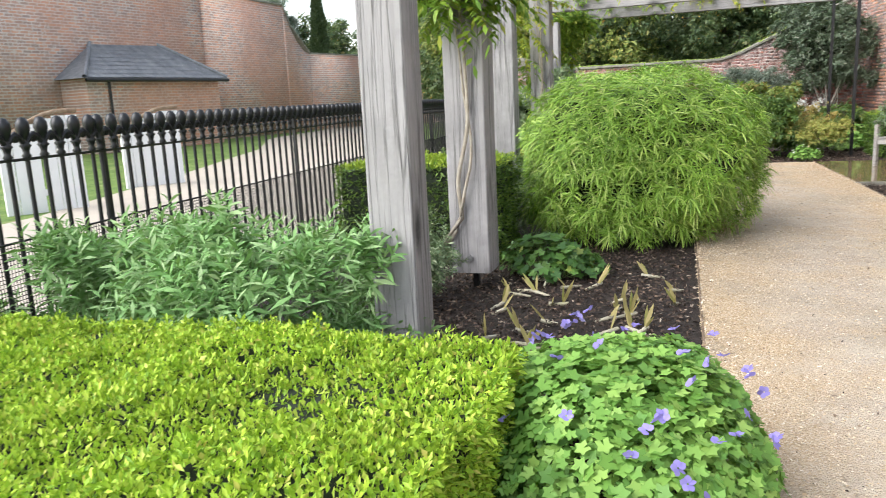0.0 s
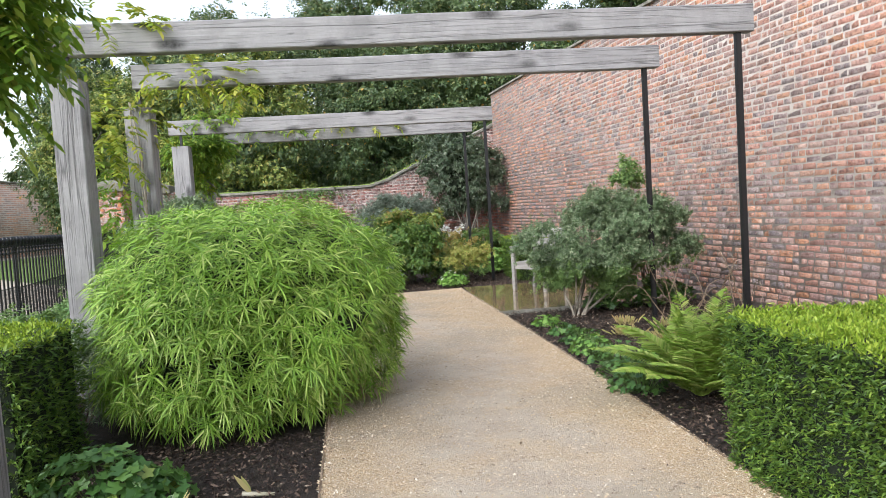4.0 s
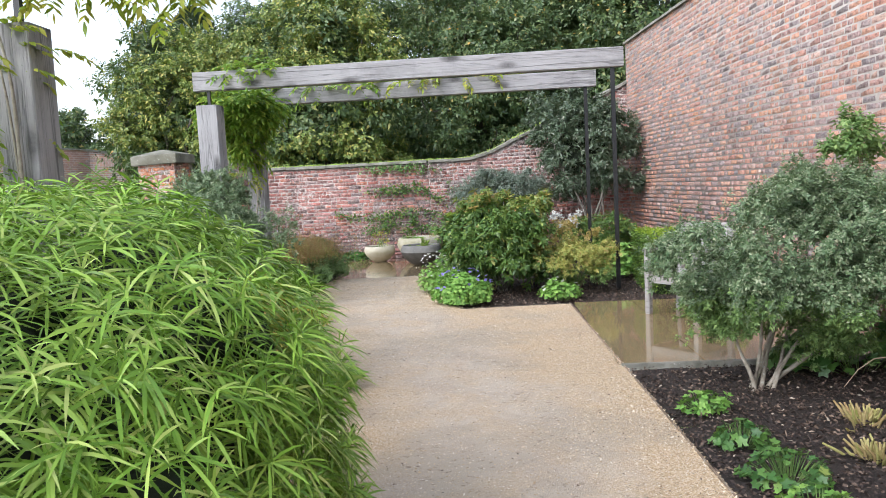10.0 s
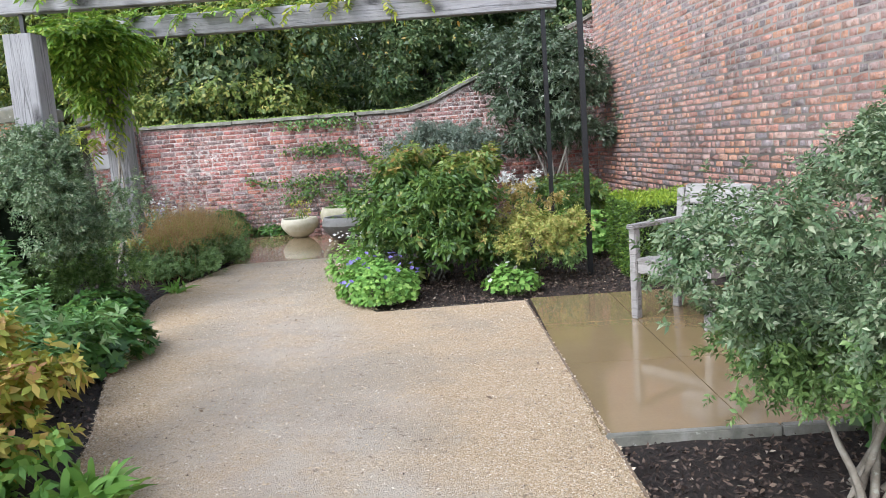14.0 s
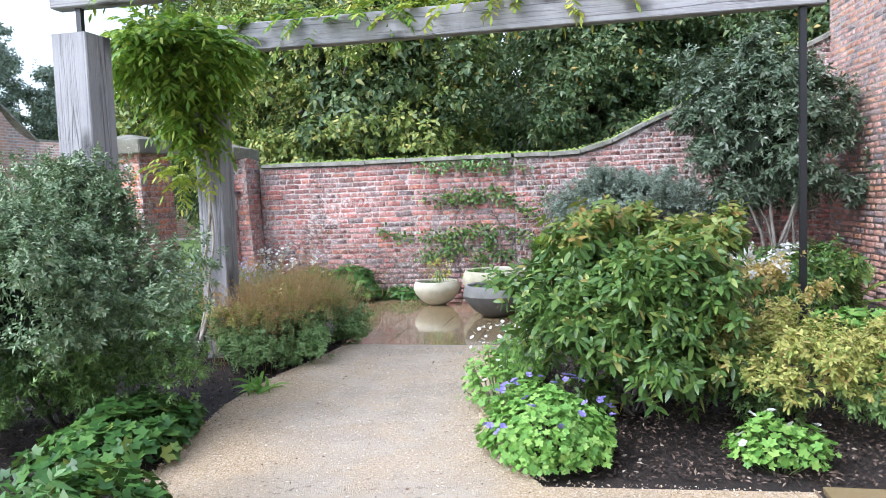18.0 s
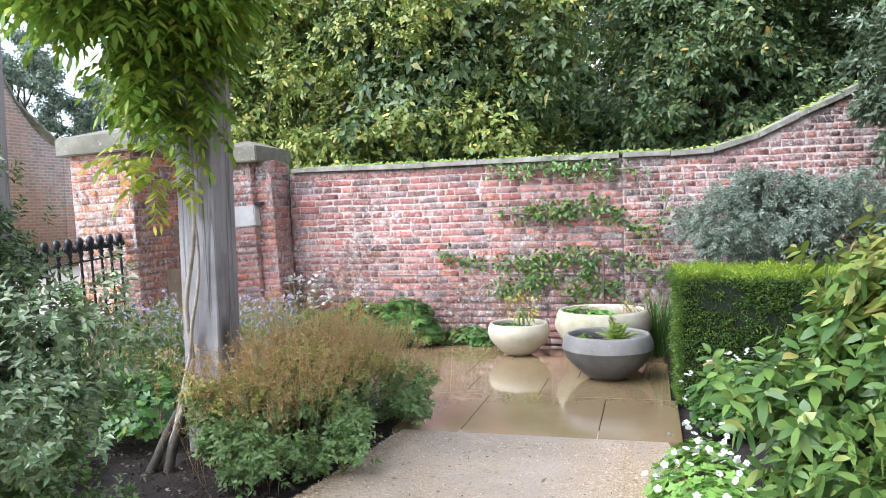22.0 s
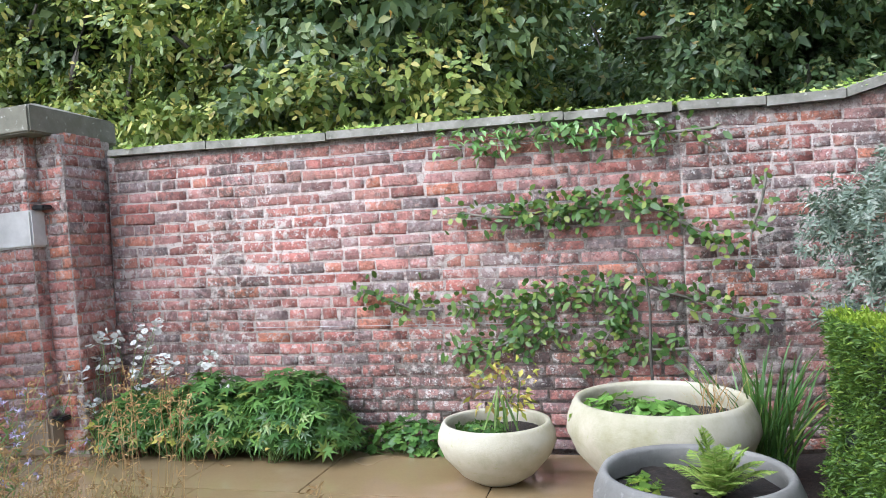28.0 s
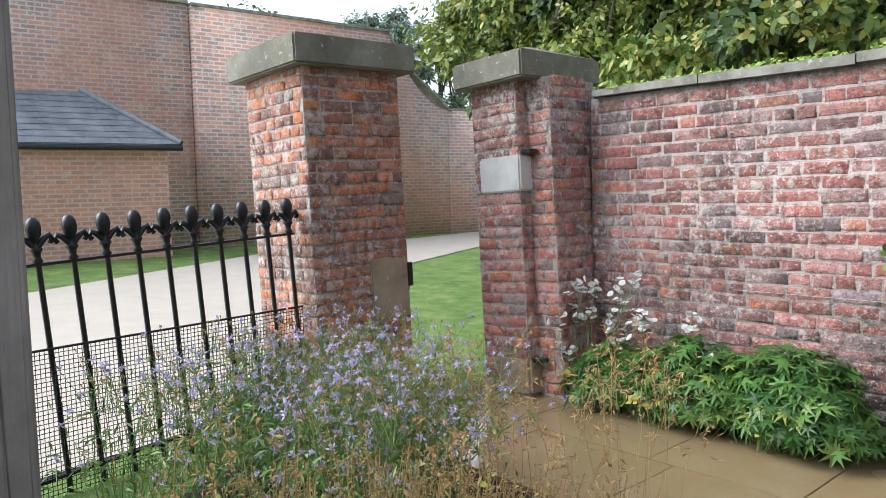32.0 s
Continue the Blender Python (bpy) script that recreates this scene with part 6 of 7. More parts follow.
mound("leafy_clump", "fresh green leafy clump beside the steel poles", "perennial", (6.45, -4.3, 0), (6.45, -4.3, 0.1), (0.45, 0.5, 0.42), 0.06, "leaf_ger", 600, 26, 5)
mound("leafy_clump", "low dark leaves under the grey shrub", "perennial", (1.75, -6.6, 0), (1.75, -6.6, 0.05), (0.36, 0.7, 0.26), 0.06, "leaf_peony", 700, 27, 5)
mound("leafy_clump", "low dark leaves at the gravel's edge", "perennial", (2.35, -7.9, 0), (2.3, -7.9, 0.05), (0.4, 0.6, 0.3), 0.06, "leaf_peony", 700, 28, 5)
mound("leafy_clump", "small green leaves behind the silver shrub", "perennial", (7.3, -10.0, 0), (7.3, -10.0, 0.05), (0.7, 0.35, 0.3), 0.06, "leaf_peony", 500, 29, 5)
mound("leafy_clump", "feathery green leaves before the globe bush", "perennial", (2.5, -15.2, 0), (2.5, -15.2, 0.04), (0.4, 0.3, 0.26), 0.05, "leaf_peony", 400, 30, 5)
mound("leafy_clump", "green lobed leaves beside the railing's foot", "perennial", (0.3, -3.7, 0), (0.3, -3.7, 0.1), (0.42, 0.5, 0.34), 0.045, "leaf_peony", 700, 32, 5)
mound("leafy_clump", "dark green leaves behind the wisteria trunk", "perennial", (0.1, -4.7, 0), (0.1, -4.7, 0.08), (0.4, 0.45, 0.34), 0.055, "leaf_peony", 600, 44, 5)
mound("anemone", "low leaves with small white flowers at the gravel's edge", "perennial", (3.92, -4.35, 0), (3.92, -4.35, 0.04), (0.24, 0.62, 0.24), 0.04, "leaf_ger", 700, 45, 5, ("petal_white", 26, 0.035, 0.1))
mound("wall_weeds", "small green weeds at the foot of the brick wall", "weed", (1.75, -0.16, 0), (1.75, -0.16, 0.03), (0.4, 0.1, 0.2), 0.04, "leaf_peony", 300, 31, 5)
for k, (x, y, s) in enumerate([(5.92, -10.9, 0.16), (5.95, -11.5, 0.18), (6.0, -12.0, 0.22), (5.93, -12.5, 0.2), (5.98, -13.0, 0.24), (5.9, -13.5, 0.26), (6.35, -12.9, 0.16), (5.85, -13.9, 0.24)]):
    mound("cranesbill_seedling", "young cranesbill seedling in the dark soil", "seedling", (x, y, 0), (x, y, 0.01), (s, s, s * 0.7), 0.036, "leaf_peony" if k % 3 else "leaf_ger", int(40 + 260 * s), 50 + k, 5, None, "seedlings along the path")


def strap_clump(name, label, foot, n, length, width, mat, seed, lean=0.6, droop=0.5, category="perennial", group=""):
    """A tuft of long arching blades from one foot."""
    ob = thing(name, label, category, foot, group)
    r = np.random.default_rng(seed)
    ang = r.uniform(0, 6.28, n)
    t = r.uniform(0.1, lean, n)
    way = np.stack([np.cos(ang) * t, np.sin(ang) * t, np.ones(n)], 1)
    p = np.asarray(foot) + r.normal(0, 1, (n, 3)) * [0.05, 0.05, 0]
    v, f = leaves(p, way, length * r.uniform(0.6, 1.1, n), width * r.uniform(0.7, 1.2, n), 0.2, droop, 5)
    hang("leaf_tuft", mesh_np("leaf_tuft", v, f, G[mat]), ob, "", "stuff")
    return ob


strap_clump("grass_clump", "tall dark strap-leaved clump behind the bowls", (3.72, -0.5, 0), 170, 1.05, 0.011, "leaf_peony", 91, 0.55, 0.35)
strap_clump("strap_clump", "small clump of pale green strap leaves by the gravel", (1.92, -5.15, 0), 26, 0.32, 0.03, "leaf_ger", 92, 1.2, 0.5)
strap_clump("strap_clump", "bright green strap-leaved clump at the path's edge", (3.4, -10.2, 0), 80, 0.44, 0.042, "leaf_ger", 93, 1.0, 0.5)
strap_clump("strap_clump", "narrow green blades beside a pergola post", (0.5, -3.0, 0), 60, 0.75, 0.02, "leaf_olive_g", 94, 0.8, 0.6)

# leafy perennials on the side away from the wall
bush("peony", "pale green mounded peony foliage by the gravel", "perennial", (2.0, -8.6, 0), (2.0, -8.6, 0.34), (0.82, 0.75, 0.48), (0.095, 0.03), "leaf_grey", 44, 0.22, 30, 9, 0.09, 33, 8, 0.006, "cane", 0.2, 0.6, 0.25, 2, 0.3)
bush("peony", "pale green mounded foliage behind the autumn leaves", "perennial", (0.9, -8.9, 0), (0.85, -8.9, 0.36), (0.95, 0.7, 0.50), (0.10, 0.026), "leaf_grey", 50, 0.22, 30, 9, 0.09, 133, 8, 0.006, "cane", 0.2, 0.7, 0.25, 2, 0.3)
bush("autumn_plant", "yellow and bronze autumn leaves deep in the border", "perennial", (1.5, -10.2, 0), (1.45, -10.2, 0.32), (0.85, 0.6, 0.46), (0.075, 0.04), "leaf_yellow", 56, 0.2, 26, 8, 0.07, 134, 8, 0.006, "cane", 0.25, 0.5, 0.3, 2, 0.3, None, ("leaf_ger", 0.28))
bush("leafy_perennial", "broad green and yellowing leaves at the gravel's edge", "perennial", (2.95, -11.05, 0), (2.95, -11.05, 0.26), (0.5, 0.62, 0.34), (0.10, 0.045), "leaf_ger", 30, 0.18, 20, 8, 0.08, 135, 8, 0.006, "cane", 0.25, 0.5, 0.3, 2, 0.3, ("leaf_yellow", 0.44))
bush("autumn_plant", "yellow and pink autumn leaves on a bushy perennial", "perennial", (2.6, -9.95, 0), (2.55, -9.95, 0.36), (0.78, 0.68, 0.50), (0.075, 0.04), "leaf_yellow", 66, 0.2, 26, 8, 0.07, 34, 8, 0.006, "cane", 0.25, 0.5, 0.3, 2, 0.3, None, ("leaf_ger", 0.3))
bush("autumn_plant", "thin yellow-leaved sprays reaching over the path", "perennial", (2.85, -11.6, 0), (2.95, -11.6, 0.3), (0.34, 0.5, 0.32), (0.06, 0.032), "leaf_yellow", 10, 0.14, 14, 8, 0.06, 35, 6, 0.004, "cane", 0.3, 0.4, 0.3, 2)
bush("low_shrub", "blue-green low bushy plant under the oak posts", "perennial", (1.75, -16.2, 0), (1.7, -16.3, 0.28), (0.44, 0.5, 0.36), (0.045, 0.014), "leaf_olive", 22, 0.16, 50, 10, 0.06, 36, 8, 0.005, "cane", 0.2, 0.5, 0.15, 1)
bush("low_shrub", "dark fine-leaved bush behind the globe", "perennial", (1.75, -13.4, 0), (1.7, -13.4, 0.4), (0.5, 0.6, 0.45), (0.042, 0.014), "leaf_olive", 24, 0.18, 50, 10, 0.06, 37, 8, 0.006, "cane", 0.2, 0.5, 0.15, 1)
bush("low_shrub", "mixed green border plants along the railing", "perennial", (0.1, -11.5, 0), (0.25, -11.5, 0.3), (0.6, 1.6, 0.38), (0.065, 0.024), "leaf_olive_g", 40, 0.2, 36, 9, 0.07, 38, 8, 0.006, "cane", 0.3, 0.5)
bush("low_shrub", "mixed green border plants along the railing", "perennial", (0.2, -8.3, 0), (0.3, -8.3, 0.35), (0.75, 1.1, 0.44), (0.055, 0.02), "leaf_olive_g", 36, 0.2, 36, 9, 0.07, 39, 8, 0.006, "cane", 0.3, 0.5)
bush("leafy_shrub", "dark green shrub at the foot of the swept wall", "shrub", (6.5, -2.2, 0), (6.6, -2.0, 0.45), (0.85, 0.9, 0.5), (0.085, 0.036), "leaf_vib", 30, 0.25, 28, 8, 0.07, 41, 8, 0.01, "bark", 0.25, 0.35, 0.3)
bush("hydrangea", "shrub of faded pinkish-white flower heads by the poles", "shrub", (5.75, -4.5, 0), (5.75, -4.5, 0.72), (0.42, 0.42, 0.42), (0.05, 0.028), "leaf_bronze", 16, 0.14, 12, 7, 0.05, 42, 12, 0.006, "cane", 0.3, 0.4, 0.2, 2, 0.3, ("petal_white", 0.9))
bush("climbing_rose", "green climbing shrub against the tall brick wall", "climber", (7.7, -9.6, 0), (7.45, -9.6, 1.5), (0.26, 0.3, 0.56), (0.055, 0.026), "leaf_olive_g", 18, 0.14, 24, 8, 0.06, 43, 8, 0.01, "cane", 0.3, 0.4)

# tangle of dry canes by the wall
ob = thing("dry_canes", "tangle of bare brown arching canes against the wall", "climber", (7.7, -11.4, 0))
r = np.random.default_rng(77)
for k in range(26):
    a = np.array([7.6 + r.normal(0, 0.25), -11.4 + r.normal(0, 0.35), 0.0])
    b = a + [r.normal(0, 0.4), r.normal(0, 0.5), r.uniform(0.1, 0.9)]
    path = wander(a, b, 10, 0.10)
    path[:, 2] = np.abs(path[:, 2]) + np.sin(np.linspace(0, np.pi, 10)) * r.uniform(0.05, 0.4)
    v, f = tube(path, np.linspace(0.006, 0.002, 10), 5)
    hang("cane", mesh_np("cane", v, f, G["cane"], True), ob)


def fern(label, foot, n, length, seed):
    ob = thing("fern", label, "fern", foot, "ferns along the path")
    r = np.random.default_rng(seed)
    for k in range(n):
        ang = r.uniform(0, 6.28)
        L = length * r.uniform(0.7, 1.1)
        lean = r.uniform(0.15, 0.85)
        s = np.linspace(0, 1, 12)
        h = np.array([math.cos(ang), math.sin(ang), 0])
        path = np.asarray(foot) + h * (L * lean * s**1.1)[:, None] + np.array([0, 0, 1]) * (L * (1.15 - 0.55 * lean) * (s - (0.12 + 0.5 * lean) * s**2.2))[:, None]
        path[:, 2] = np.maximum(path[:, 2], 0.03)
        v0, f0 = tube(path, np.linspace(0.005, 0.0015, 12), 4)
        # pinnae in pairs, each a narrow blade; close-set pinnules by many blades
        m = 46
        q = np.linspace(0.14, 0.99, m)
        pos = np.stack([np.interp(q, s, path[:, i]) for i in range(3)], 1)
        tang = unit(np.gradient(pos, axis=0))
        side = unit(np.cross(tang, [0, 0, 1.0]))
        wid = L * 0.20 * np.sin(np.pi * np.clip(q * 0.9 + 0.12, 0, 1)) ** 0.8
        base = np.concatenate([pos, pos])
        way = np.concatenate([side + tang * 0.45, -side + tang * 0.45]) + [0, 0, 0.1]
        v1, f1 = leaves(base, way, np.concatenate([wid, wid]), L * 0.0165, 0.1, 0.18, 3, np.tile([0, 0, 1.0], (2 * m, 1)))
        v, f = join([(v0, f0), (v1, f1)])
        hang("frond", mesh_np("frond", v, f, G["leaf_fern"]), ob)
    return ob


fern("big yellow-green fern spreading from the dark soil", (6.12, -14.3, 0), 60, 0.95, 101)
fern("green fern beside the clipped hedge", (6.85, -14.75, 0), 36, 0.85, 102)
fern("small green fern behind the leafy shrub", (7.2, -1.5, 0), 18, 0.8, 103)


def stub_clump(label, foot, n, h, seed, mat="stub", category="cut perennial"):
    ob = thing("cut_clump", label, category, foot, "cut-back clumps in the soil")
    r = np.random.default_rng(seed)
    pieces = []
    for k in range(n):
        out = r.normal(0, 0.05, 2)
        a = np.array(foot) + [out[0], out[1], -0.01]
        b = a + [out[0] * 0.7 + r.normal(0, 0.01), out[1] * 0.7 + r.normal(0, 0.01), h * r.uniform(0.5, 1.1)]
        pieces.append(tube([a, (a + b) / 2 + r.normal(0, 0.006, 3), b], [0.008, 0.009, 0.006], 5))
    v, f = join(pieces)
    hang("stub_tuft", mesh_np("stub_tuft", v, f, G[mat]), ob, "", "stuff")


for k, (x, y) in enumerate([(6.55, -11.75), (6.85, -12.1), (7.1, -11.5), (7.45, -12.2), (7.0, -12.5), (6.75, -11.2)]):
    stub_clump("cut-back pale yellow stems in the dark soil", (x, y, 0), 44, 0.095, 120 + k)

# iris rhizomes with cut fans in the front bed
r = np.random.default_rng(140)
for k in range(40):
    x, y = r.uniform(2.3, 3.45), r.uniform(-17.7, -15.2)
    ob = thing("iris", "cut-back iris with a pale rhizome on the soil", "iris", (x, y, 0), "irises in the front bed")
    a = r.uniform(0, 6.28)
    L = r.uniform(0.06, 0.14)
    v, f = tube([(x - L * math.cos(a), y - L * math.sin(a), 0.0), (x, y, 0.012), (x + L * 0.4 * math.cos(a), y + L * 0.4 * math.sin(a), 0.02)], [0.008, 0.014, 0.012], 6)
    hang("rhizome", mesh_np("rhizome", v, f, G["bowl_pale"], True), ob, "pale knobbly rhizome")
    n = int(r.integers(1, 4))
    way = np.stack([np.full(n, math.cos(a) * 0.5) + r.normal(0, 0.25, n), np.full(n, math.sin(a) * 0.5) + r.normal(0, 0.25, n), np.ones(n)], 1)
    v, f = leaves(np.tile([x, y, 0.01], (n, 1)), way, r.uniform(0.07, 0.2, n), 0.026, 0.1, 0.05, 3)
    hang("leaf_fan", mesh_np("leaf_fan", v, f, G["stub"]), ob)

# asters in the corner bed
r = np.random.default_rng(160)
for k in range(26):
    x, y = r.uniform(-0.8, 0.85), r.uniform(-3.2, -1.7)
    ob = thing("aster", "lanky lilac aster with brown seed heads", "perennial", (x, y, 0), "asters before the railing")
    stems, heads = [], []
    for q in range(13):
        b = np.array([x + r.normal(0, 0.2), y + r.normal(0, 0.2), r.uniform(0.38, 0.74)])
        stems.append(tube(wander((x + r.normal(0, 0.04), y + r.normal(0, 0.04), 0), b, 6, 0.04), np.linspace(0.003, 0.0015, 6), 4))
        for w in range(8):
            c = b + r.normal(0, 0.055, 3)
            stems.append(tube([b - [0, 0, 0.08], c], 0.0012, 3))
            heads.append(c)
    v, f = join(stems)
    hang("stem_spray", mesh_np("stem_spray", v, f, G["leaf_olive_g"]), ob, "", "stuff")
    m = 240
    p = np.array([x, y, 0.3]) + r.normal(0, 1, (m, 3)) * [0.16, 0.16, 0.16]
    p[:, 2] = np.clip(p[:, 2], 0.02, 0.6)
    v, f = leaves(p, r.normal(0, 1, (m, 3)) + [0, 0, 0.5], 0.06, 0.012, 0.1, 0.2)
    hang("foliage", mesh_np("foliage", v, f, G["leaf_olive_g"]), ob, "", "stuff")
    heads = np.array(heads)
    pick = r.uniform(0, 1, len(heads)) < 0.36
    for sel, mat, size in ((pick, "petal_lilac", 0.022), (~pick, "seed", 0.012)):
        c = heads[sel]
        way = unit(r.normal(0, 1, (len(c) * 9, 3)) + [0, 0, 0.4])
        v, f = leaves(np.repeat(c, 9, 0), way, size, size * 0.4, 0.1, 0.1)
        hang("bloom_spray" if mat == "petal_lilac" else "seed_spray", mesh_np("head", v, f, G[mat]), ob, "", "stuff")

# bronzed seed plumes standing over the mound
r = np.random.default_rng(170)
for k in range(26):
    x, y = r.uniform(0.95, 2.05), r.uniform(-4.4, -2.7)
    if k < 5:
        x, y = r.uniform(-0.1, 1.1), r.uniform(-2.6, -1.5)
    ob = thing("seed_plume", "dry golden-brown seed plume", "perennial", (x, y, 0), "seed plumes in the corner bed")
    pieces, tips = [], []
    for q in range(10):
        b = np.array([x + r.normal(0, 0.2), y + r.normal(0, 0.2), r.uniform(0.5, 0.8)])
        pieces.append(tube(wander((x + (b[0] - x) * 0.6, y + (b[1] - y) * 0.6, 0), b, 5, 0.03), 0.0013, 3))
        for w in range(10):
            tips.append(b - [0, 0, 0.022 * w] + r.normal(0, 0.035, 3))
    v, f = join(pieces)
    hang("stem_spray", mesh_np("stem_spray", v, f, G["seed"]), ob, "", "stuff")
    tips = np.repeat(np.array(tips), 4, 0)
    v, f = leaves(tips, r.normal(0, 1, tips.shape) + [0, 0, 0.3], 0.03, 0.007, 0.1, 0.1)
    hang("seed_head", mesh_np("seed_head", v, f, G["seed"]), ob, "", "stuff")

# tall white daisies by the pier
ob = thing("white_daisy", "tall spray of small white daisies by the gate pier", "perennial", (-0.25, -0.3, 0))
stems, pts = [], []
for q in range(22):
    b = np.array([-0.2 + r.normal(0, 0.2), -0.28 + r.normal(0, 0.06), r.uniform(0.42, 0.85)])
    stems.append(tube(wander((-0.25, -0.3, 0), b, 6, 0.03), 0.002, 4))
    for w in range(5):
        pts.append(tuple(b + r.normal(0, 0.035, 3)))
v, f = join(stems)
hang("stem_spray", mesh_np("stem_spray", v, f, G["leaf_olive_g"]), ob, "", "stuff")
flowers(ob, pts, 0.046, "petal_white", 8, limit=110)

# white flower clusters standing over the dark leaves
for x, z in ((0.62, 0.42), (0.5, 0.62), (-0.36, 0.32), (0.18, 0.6)):
    ob = thing("white_phlox", "rounded cluster of white flowers over dark leaves", "perennial", (x, -0.3, 0), "white flower clusters by the wall")
    v, f = tube(wander((x, -0.27, 0), (x, -0.33, z), 6, 0.03), 0.003, 5)
    hang("stem", mesh_np("stem", v, f, G["leaf_olive_g"], True), ob)
    flowers(ob, [tuple(np.array([x, -0.34, z]) + unit(r.normal(0, 1, 3)) * [0.055, 0.04, 0.05]) for _ in range(16)], 0.042, "petal_white", 5)

# plants in the bowls
strap_clump("bowl_sapling", "thin yellow-green sapling in the small bowl", (2.4, -0.6, 0.262), 14, 0.3, 0.012, "leaf_olive_g", 180, 0.4, 0.1, "sapling")
p, out = crown_points((2.42, -0.6, 0.5), (0.15, 0.14, 0.15), 16, 6, 0.03, 181)
foliage("foliage", p, out, 0.05, 0.03, G["leaf_yellow"], bpy.data.objects["bowl_sapling"])
mound("bowl_weeds", "small green weeds on the bowl's soil", "seedling", (2.3, -0.62, 0.265), (2.3, -0.62, 0.265), (0.15, 0.12, 0.05), 0.03, "leaf_peony", 70, 182)
mound("bowl_seedlings", "bright columbine leaves in the wide bowl", "seedling", (3.1, -0.85, 0.39), (3.1, -0.88, 0.40), (0.30, 0.2, 0.12), 0.045, "leaf_ger", 150, 183, 3)
fern("ferny plant growing in the dark bowl", (3.38, -1.58, 0.29), 30, 0.3, 184)
mound("bowl_weeds", "small lime-green weeds in the dark bowl", "seedling", (3.12, -1.66, 0.315), (3.1, -1.67, 0.315), (0.08, 0.08, 0.09), 0.03, "leaf_wist", 50, 185, 3)
strap_clump("bowl_grass", "thin dry grass standing in the wide bowl", (3.45, -0.75, 0.39), 26, 0.35, 0.005, "seed", 186, 0.5, 0.3)

# moss and stonecrop along the copings
tufts, r = [], np.random.default_rng(190)
for k in range(300):
    x = r.uniform(-0.3, 6.6)
    if x < 3.4:
        z, y = 1.98 + 0.06, r.uniform(-0.03, 0.2)
    else:
        q = (x - 3.4) / 0.9867
        z, y = swept_top(q) + 0.06, 0.165 * (x - 3.4) + r.uniform(-0.03, 0.2)
    m = int(r.integers(3, 14))
    tufts.append(lobed(np.array([x, y, z]) + r.normal(0, 1, (m, 3)) * [0.05, 0.03, 0.012], np.tile([0, -0.4, 1.0], (m, 1)), r.uniform(0.009, 0.026, m), 4))
v, f = join(tufts)
ob = thing("stonecrop", "yellow-green moss and stonecrop tufts along the coping", "moss", (3, 0.1, 2.04), "", "stuff")
hang("moss_tuft", mesh_np("moss_tuft", v, f, G["leaf_fern"]), ob, "", "stuff")
# trailing white-leaved creeper over the wall's top
ob = thing("creeper", "pale creeper trailing over the wall's coping", "climber", (2.6, -0.03, 2.0))
p = np.stack([r.uniform(1.95, 3.3, 150), r.uniform(-0.08, -0.02, 150), 1.98 - np.abs(r.normal(0, 0.09, 150))], 1)
v, f = leaves(p, r.normal(0, 1, (150, 3)) * [1, 0.3, 0.7] + [0, -0.5, -0.3], 0.075, 0.03, 0.2, 0.2)
hang("foliage", mesh_np("foliage", v, f, G["leaf_grey"]), ob, "", "stuff")

# bark chips on the beds, grit on the path
SIDE_R = PATH_R + [(4.25, -6.69), (3.95, -6.35), (3.72, -5.4), (3.5, -3.35)]


def scatter(name, label, category, n, region, size, mat, seed, z=0.0):
    r = np.random.default_rng(seed)
    p = region(r, n)
    if name == "bark_chips":
        xr = np.interp(p[:, 1], [q[1] for q in SIDE_R], [q[0] for q in SIDE_R])
        xl = np.interp(p[:, 1], [q[1] for q in PATH_L][::-1], [q[0] for q in PATH_L][::-1])
        p = p[((p[:, 0] < xl - 0.02) | (p[:, 0] > xr + 0.02)) & (p[:, 1] < -2.3)]
    n = len(p)
    way = r.normal(0, 1, (n, 3)) * [1, 1, 0.35]
    v, f = leaves(p, way, size * r.uniform(0.4, 1.3, n), size * r.uniform(0.25, 0.6, n), 0.25, 0.0)
    ob = thing(name, label, category, tuple(p[0]), "", "stuff")
    hang("litter", mesh_np("litter", v, f, G[mat]), ob, "", "stuff")


def right_bed(r, n):
    return np.stack([r.uniform(5.62, 8.3, n), r.uniform(-16.0, -9.85, n), r.uniform(-0.005, 0.02, n)], 1)


def left_bed(r, n):
    return np.stack([r.uniform(1.6, 3.52, n), r.uniform(-18.4, -14.2, n), r.uniform(-0.005, 0.02, n)], 1)


def mid_bed(r, n):
    return np.concatenate([np.stack([r.uniform(4.0, 7.2, n // 2), r.uniform(-6.6, -4.0, n // 2), r.uniform(-0.005, 0.02, n // 2)], 1), np.stack([r.uniform(0.2, 3.0, n // 2), r.uniform(-10.5, -2.4, n // 2), r.uniform(-0.005, 0.02, n // 2)], 1)])


G["chip"] = chip_material("bark chip", [(0.0, (0.02, 0.013, 0.01)), (0.4, (0.05, 0.032, 0.024)), (0.75, (0.11, 0.075, 0.055)), (0.95, (0.20, 0.14, 0.10)), (1.0, (0.42, 0.36, 0.28))])
G["grit"] = chip_material("path grit", [(0.0, (0.38, 0.28, 0.17)), (0.4, (0.60, 0.46, 0.30)), (0.8, (0.72, 0.60, 0.44)), (1.0, (0.84, 0.78, 0.68))])
scatter("bark_chips", "dark bark chips over the soil by the tall wall", "mulch", 26000, right_bed, 0.034, "chip", 201)
scatter("bark_chips", "dark bark chips over the front bed", "mulch", 12000, left_bed, 0.034, "chip", 202)
scatter("bark_chips", "dark bark chips over the middle beds", "mulch", 24000, mid_bed, 0.034, "chip", 203)




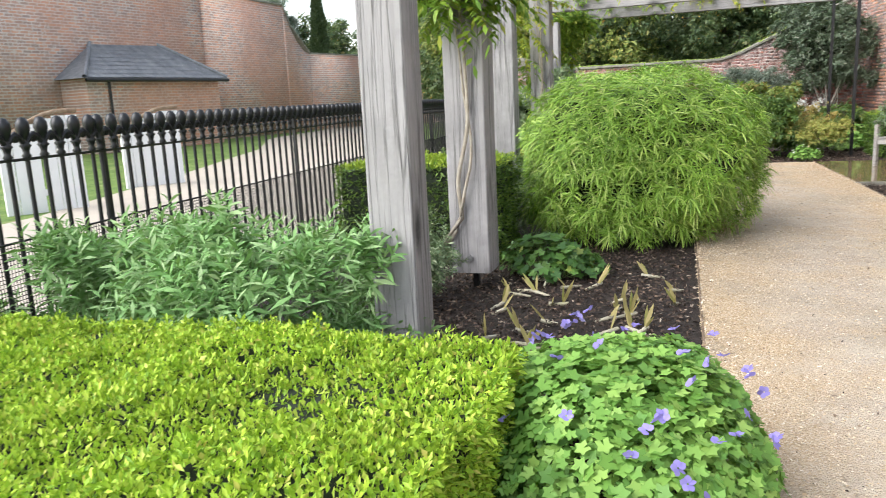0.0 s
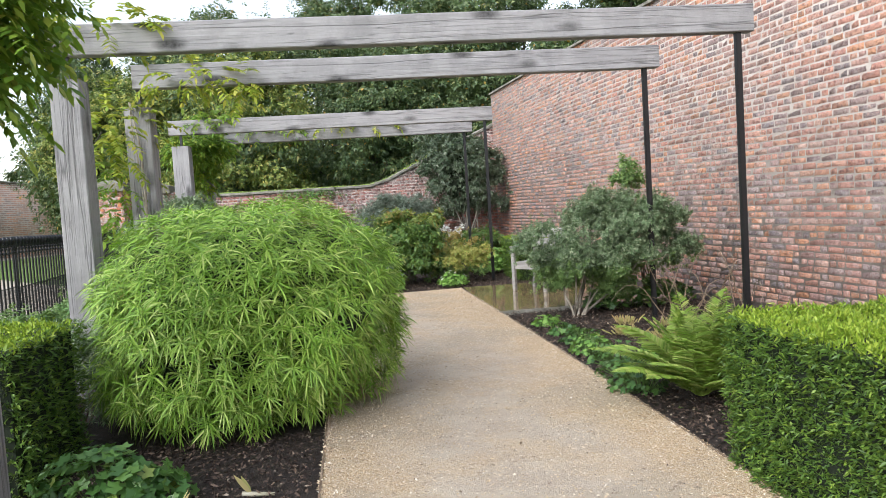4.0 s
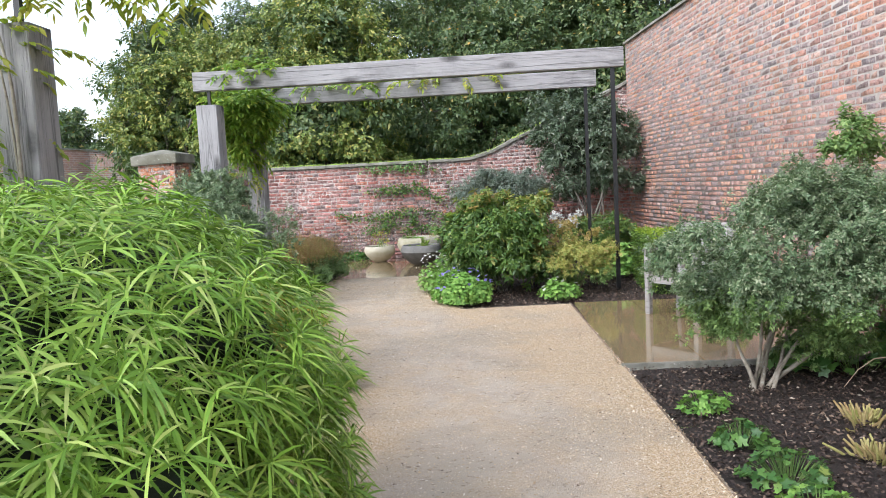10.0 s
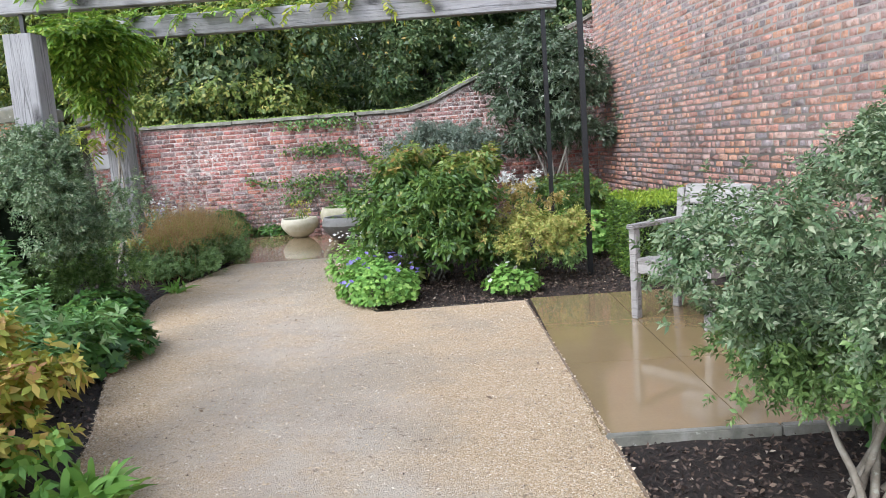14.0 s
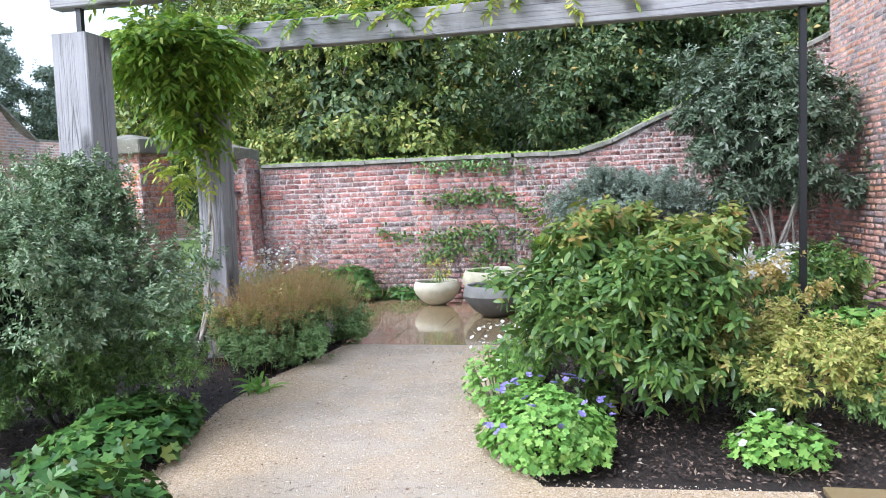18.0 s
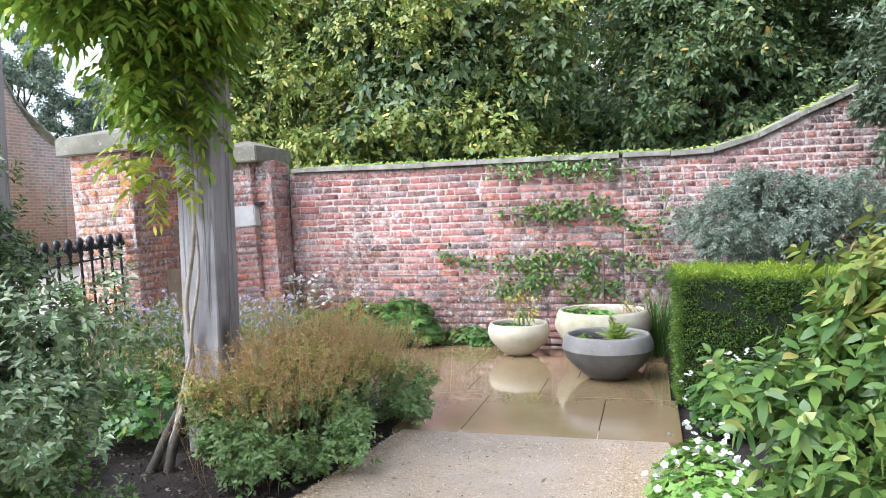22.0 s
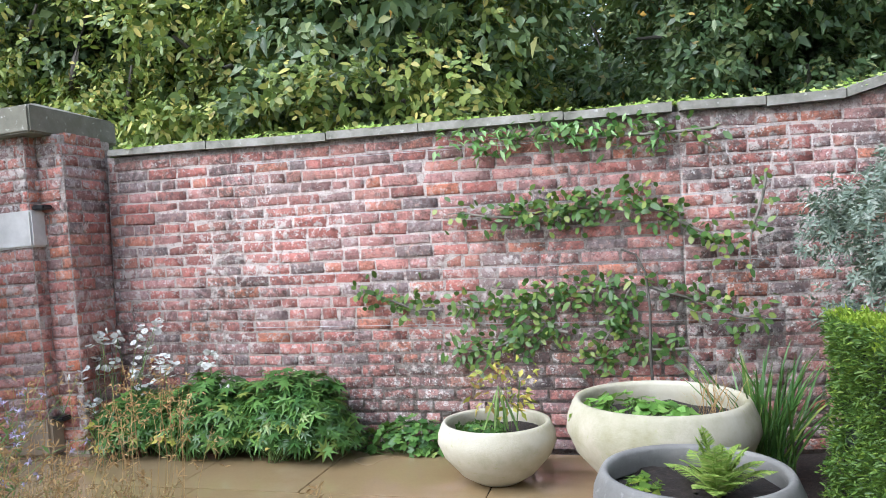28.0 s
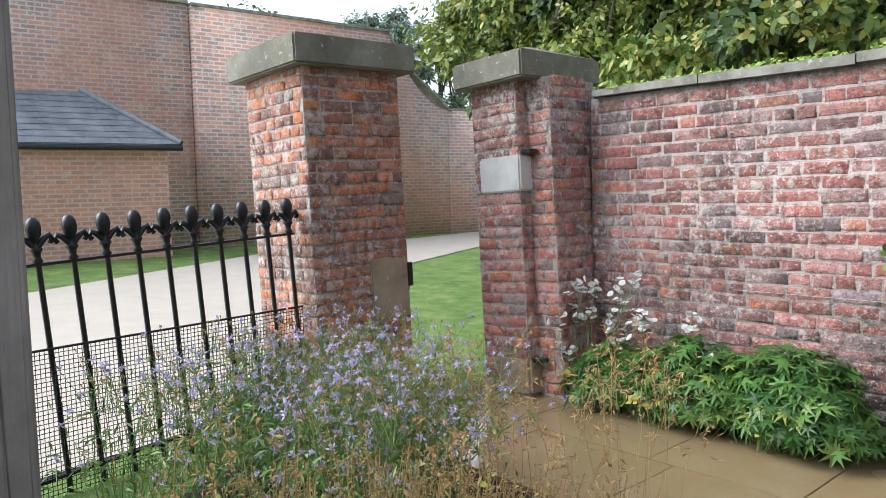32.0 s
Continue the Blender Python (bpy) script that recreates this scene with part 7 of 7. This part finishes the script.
def on_path(r, n, edge=0.55):
    y = r.uniform(-19.5, -3.4, n)
    xr = np.interp(y, [p[1] for p in SIDE_R], [p[0] for p in SIDE_R])
    xl = np.interp(y, [p[1] for p in PATH_L][::-1], [p[0] for p in PATH_L][::-1])
    x = xl + (xr - xl) * r.beta(edge, edge, n)
    return np.stack([x, y, np.full(n, 0.0135)], 1)


scatter("loose_grit", "loose golden grit strewn over the gravel path", "gravel", 90000, on_path, 0.014, "grit", 204)
scatter("loose_grit", "coarser grit heaped along the path's sides", "gravel", 18000, lambda r, n: on_path(r, n, 0.22), 0.022, "grit", 207)
scatter("dark_crumbs", "dark crumbs of earth on the gravel path", "gravel", 2200, on_path, 0.016, "chip", 206)
scatter("fallen_leaves", "a few small fallen leaves on the gravel", "leaf litter", 160, on_path, 0.035, "cane", 205)

# distance: a cypress and trees beyond the drive
def conifer(label, foot, h, rad, seed, name="conifer"):
    ob = thing(name, label, "tree", foot)
    r = np.random.default_rng(seed)
    v, f = tube([foot, (foot[0], foot[1], h * 0.9)], [0.15, 0.03], 8)
    hang("trunk", mesh_np("trunk", v, f, G["bark"], True), ob)
    n = 9000
    s = r.uniform(0.04, 1, n)
    ang = r.uniform(0, 6.28, n)
    w = rad * np.sin(np.pi * np.clip(0.12 + 0.88 * s, 0, 1)) ** 0.7 * (0.75 + 0.35 * r.uniform(0, 1, n)) * lumps(np.stack([np.cos(ang), np.sin(ang), s * 6], 1), seed, 0.18)
    p = np.stack([foot[0] + w * np.cos(ang), foot[1] + w * np.sin(ang), foot[2] + h * s], 1)
    out = np.stack([np.cos(ang), np.sin(ang), 0 * ang + 1.2], 1)
    foliage("crown", p, out, 0.28, 0.10, G["leaf_conifer"], ob, "", 0.6, 0.4)


conifer("slim dark cypress beyond the low far wall", (-16.3, 18.5, 0), 7.6, 0.42, 211)
conifer("slim dark cypress beyond the low far wall", (-17.6, 17.5, 0), 4.9, 0.5, 212)
conifer("broad grey-green conifer beyond the gate", (-7.0, 14.5, 0), 9.0, 2.0, 213)
for k, (x, y, h, rx) in enumerate([(-20, 26, 7.5, 3.5), (-13, 30, 8.0, 4.0), (-28, 20, 7.5, 3.5), (-22, 8, 8.6, 3.0), (-26, -2, 9.2, 3.2), (-30, 6, 9, 4)]):
    tree("distant dull green tree beyond the boundary wall", (x, y, 0), h, (rx, rx, h * 0.42), (0.3, 0.16), "leaf_dark", 70, 40, 0.9, 220 + k, 0.55, "tree", 6, 1, False)

# ---------------------------------------------------------------- bricks, last
lay_bricks(low, bond(3.82, 1.98, None, 0.0, 1), (-0.42, 0, 0), (1, 0), (0, -1), "brick_red", lambda u, z: 0.9 < u < 3.82, 0.0015, 300, 0.0025)
lay_bricks(sweep, bond(sL, 4.6, swept_top, 0.0, 2), (3.4, 0, 0), sd, (sd[1], -sd[0]), "brick_red", lambda u, z: u < 2.6, 0.0015, 300, 0.0025)
hn = (hd[1], -hd[0])
lay_bricks(high, bond(23.0, HIGH_H, None, 0.0, 3), (*HIGH_B, 0), hd, hn, "brick_orange", lambda u, z: 11.0 < u < 14.6 and 0.5 < z < 2.1, 0.0015, 300, 0.001)
x0, y0, x1, y1, top = PA
for o, al, outw, w, pick in (((x0, y0, 0), (1, 0), (0, -1), x1 - x0, True), ((x1, y0, 0), (0, 1), (1, 0), y1 - y0, True), ((x1, y1, 0), (-1, 0), (0, 1), x1 - x0, False), ((x0, y1, 0), (0, -1), (-1, 0), y1 - y0, False)):
    lay_bricks(pier_a, bond(w, top, None, 0.0, 4 + int(pick)), o, al, outw, "brick_old", (lambda u, z: True) if pick else None)
for k, (x0, y0, x1, y1, top) in enumerate(PB):
    for o, al, outw, w in (((x0, y0, 0), (1, 0), (0, -1), x1 - x0), ((x1, y0, 0), (0, 1), (1, 0), 0.42), ((x0, y1, 0), (0, -1), (-1, 0), y1 - y0)):
        if k == 1 and outw[0] < 0:
            continue
        lay_bricks(pier_b, bond(w, top, None, 0.0, 8 + k), o, al, outw, "brick_pier", lambda u, z: True)
# the old piers stand a little out of plumb
pier_a.rotation_euler, pier_b.rotation_euler = (0.016, -0.03, 0), (0.0, -0.048, 0)
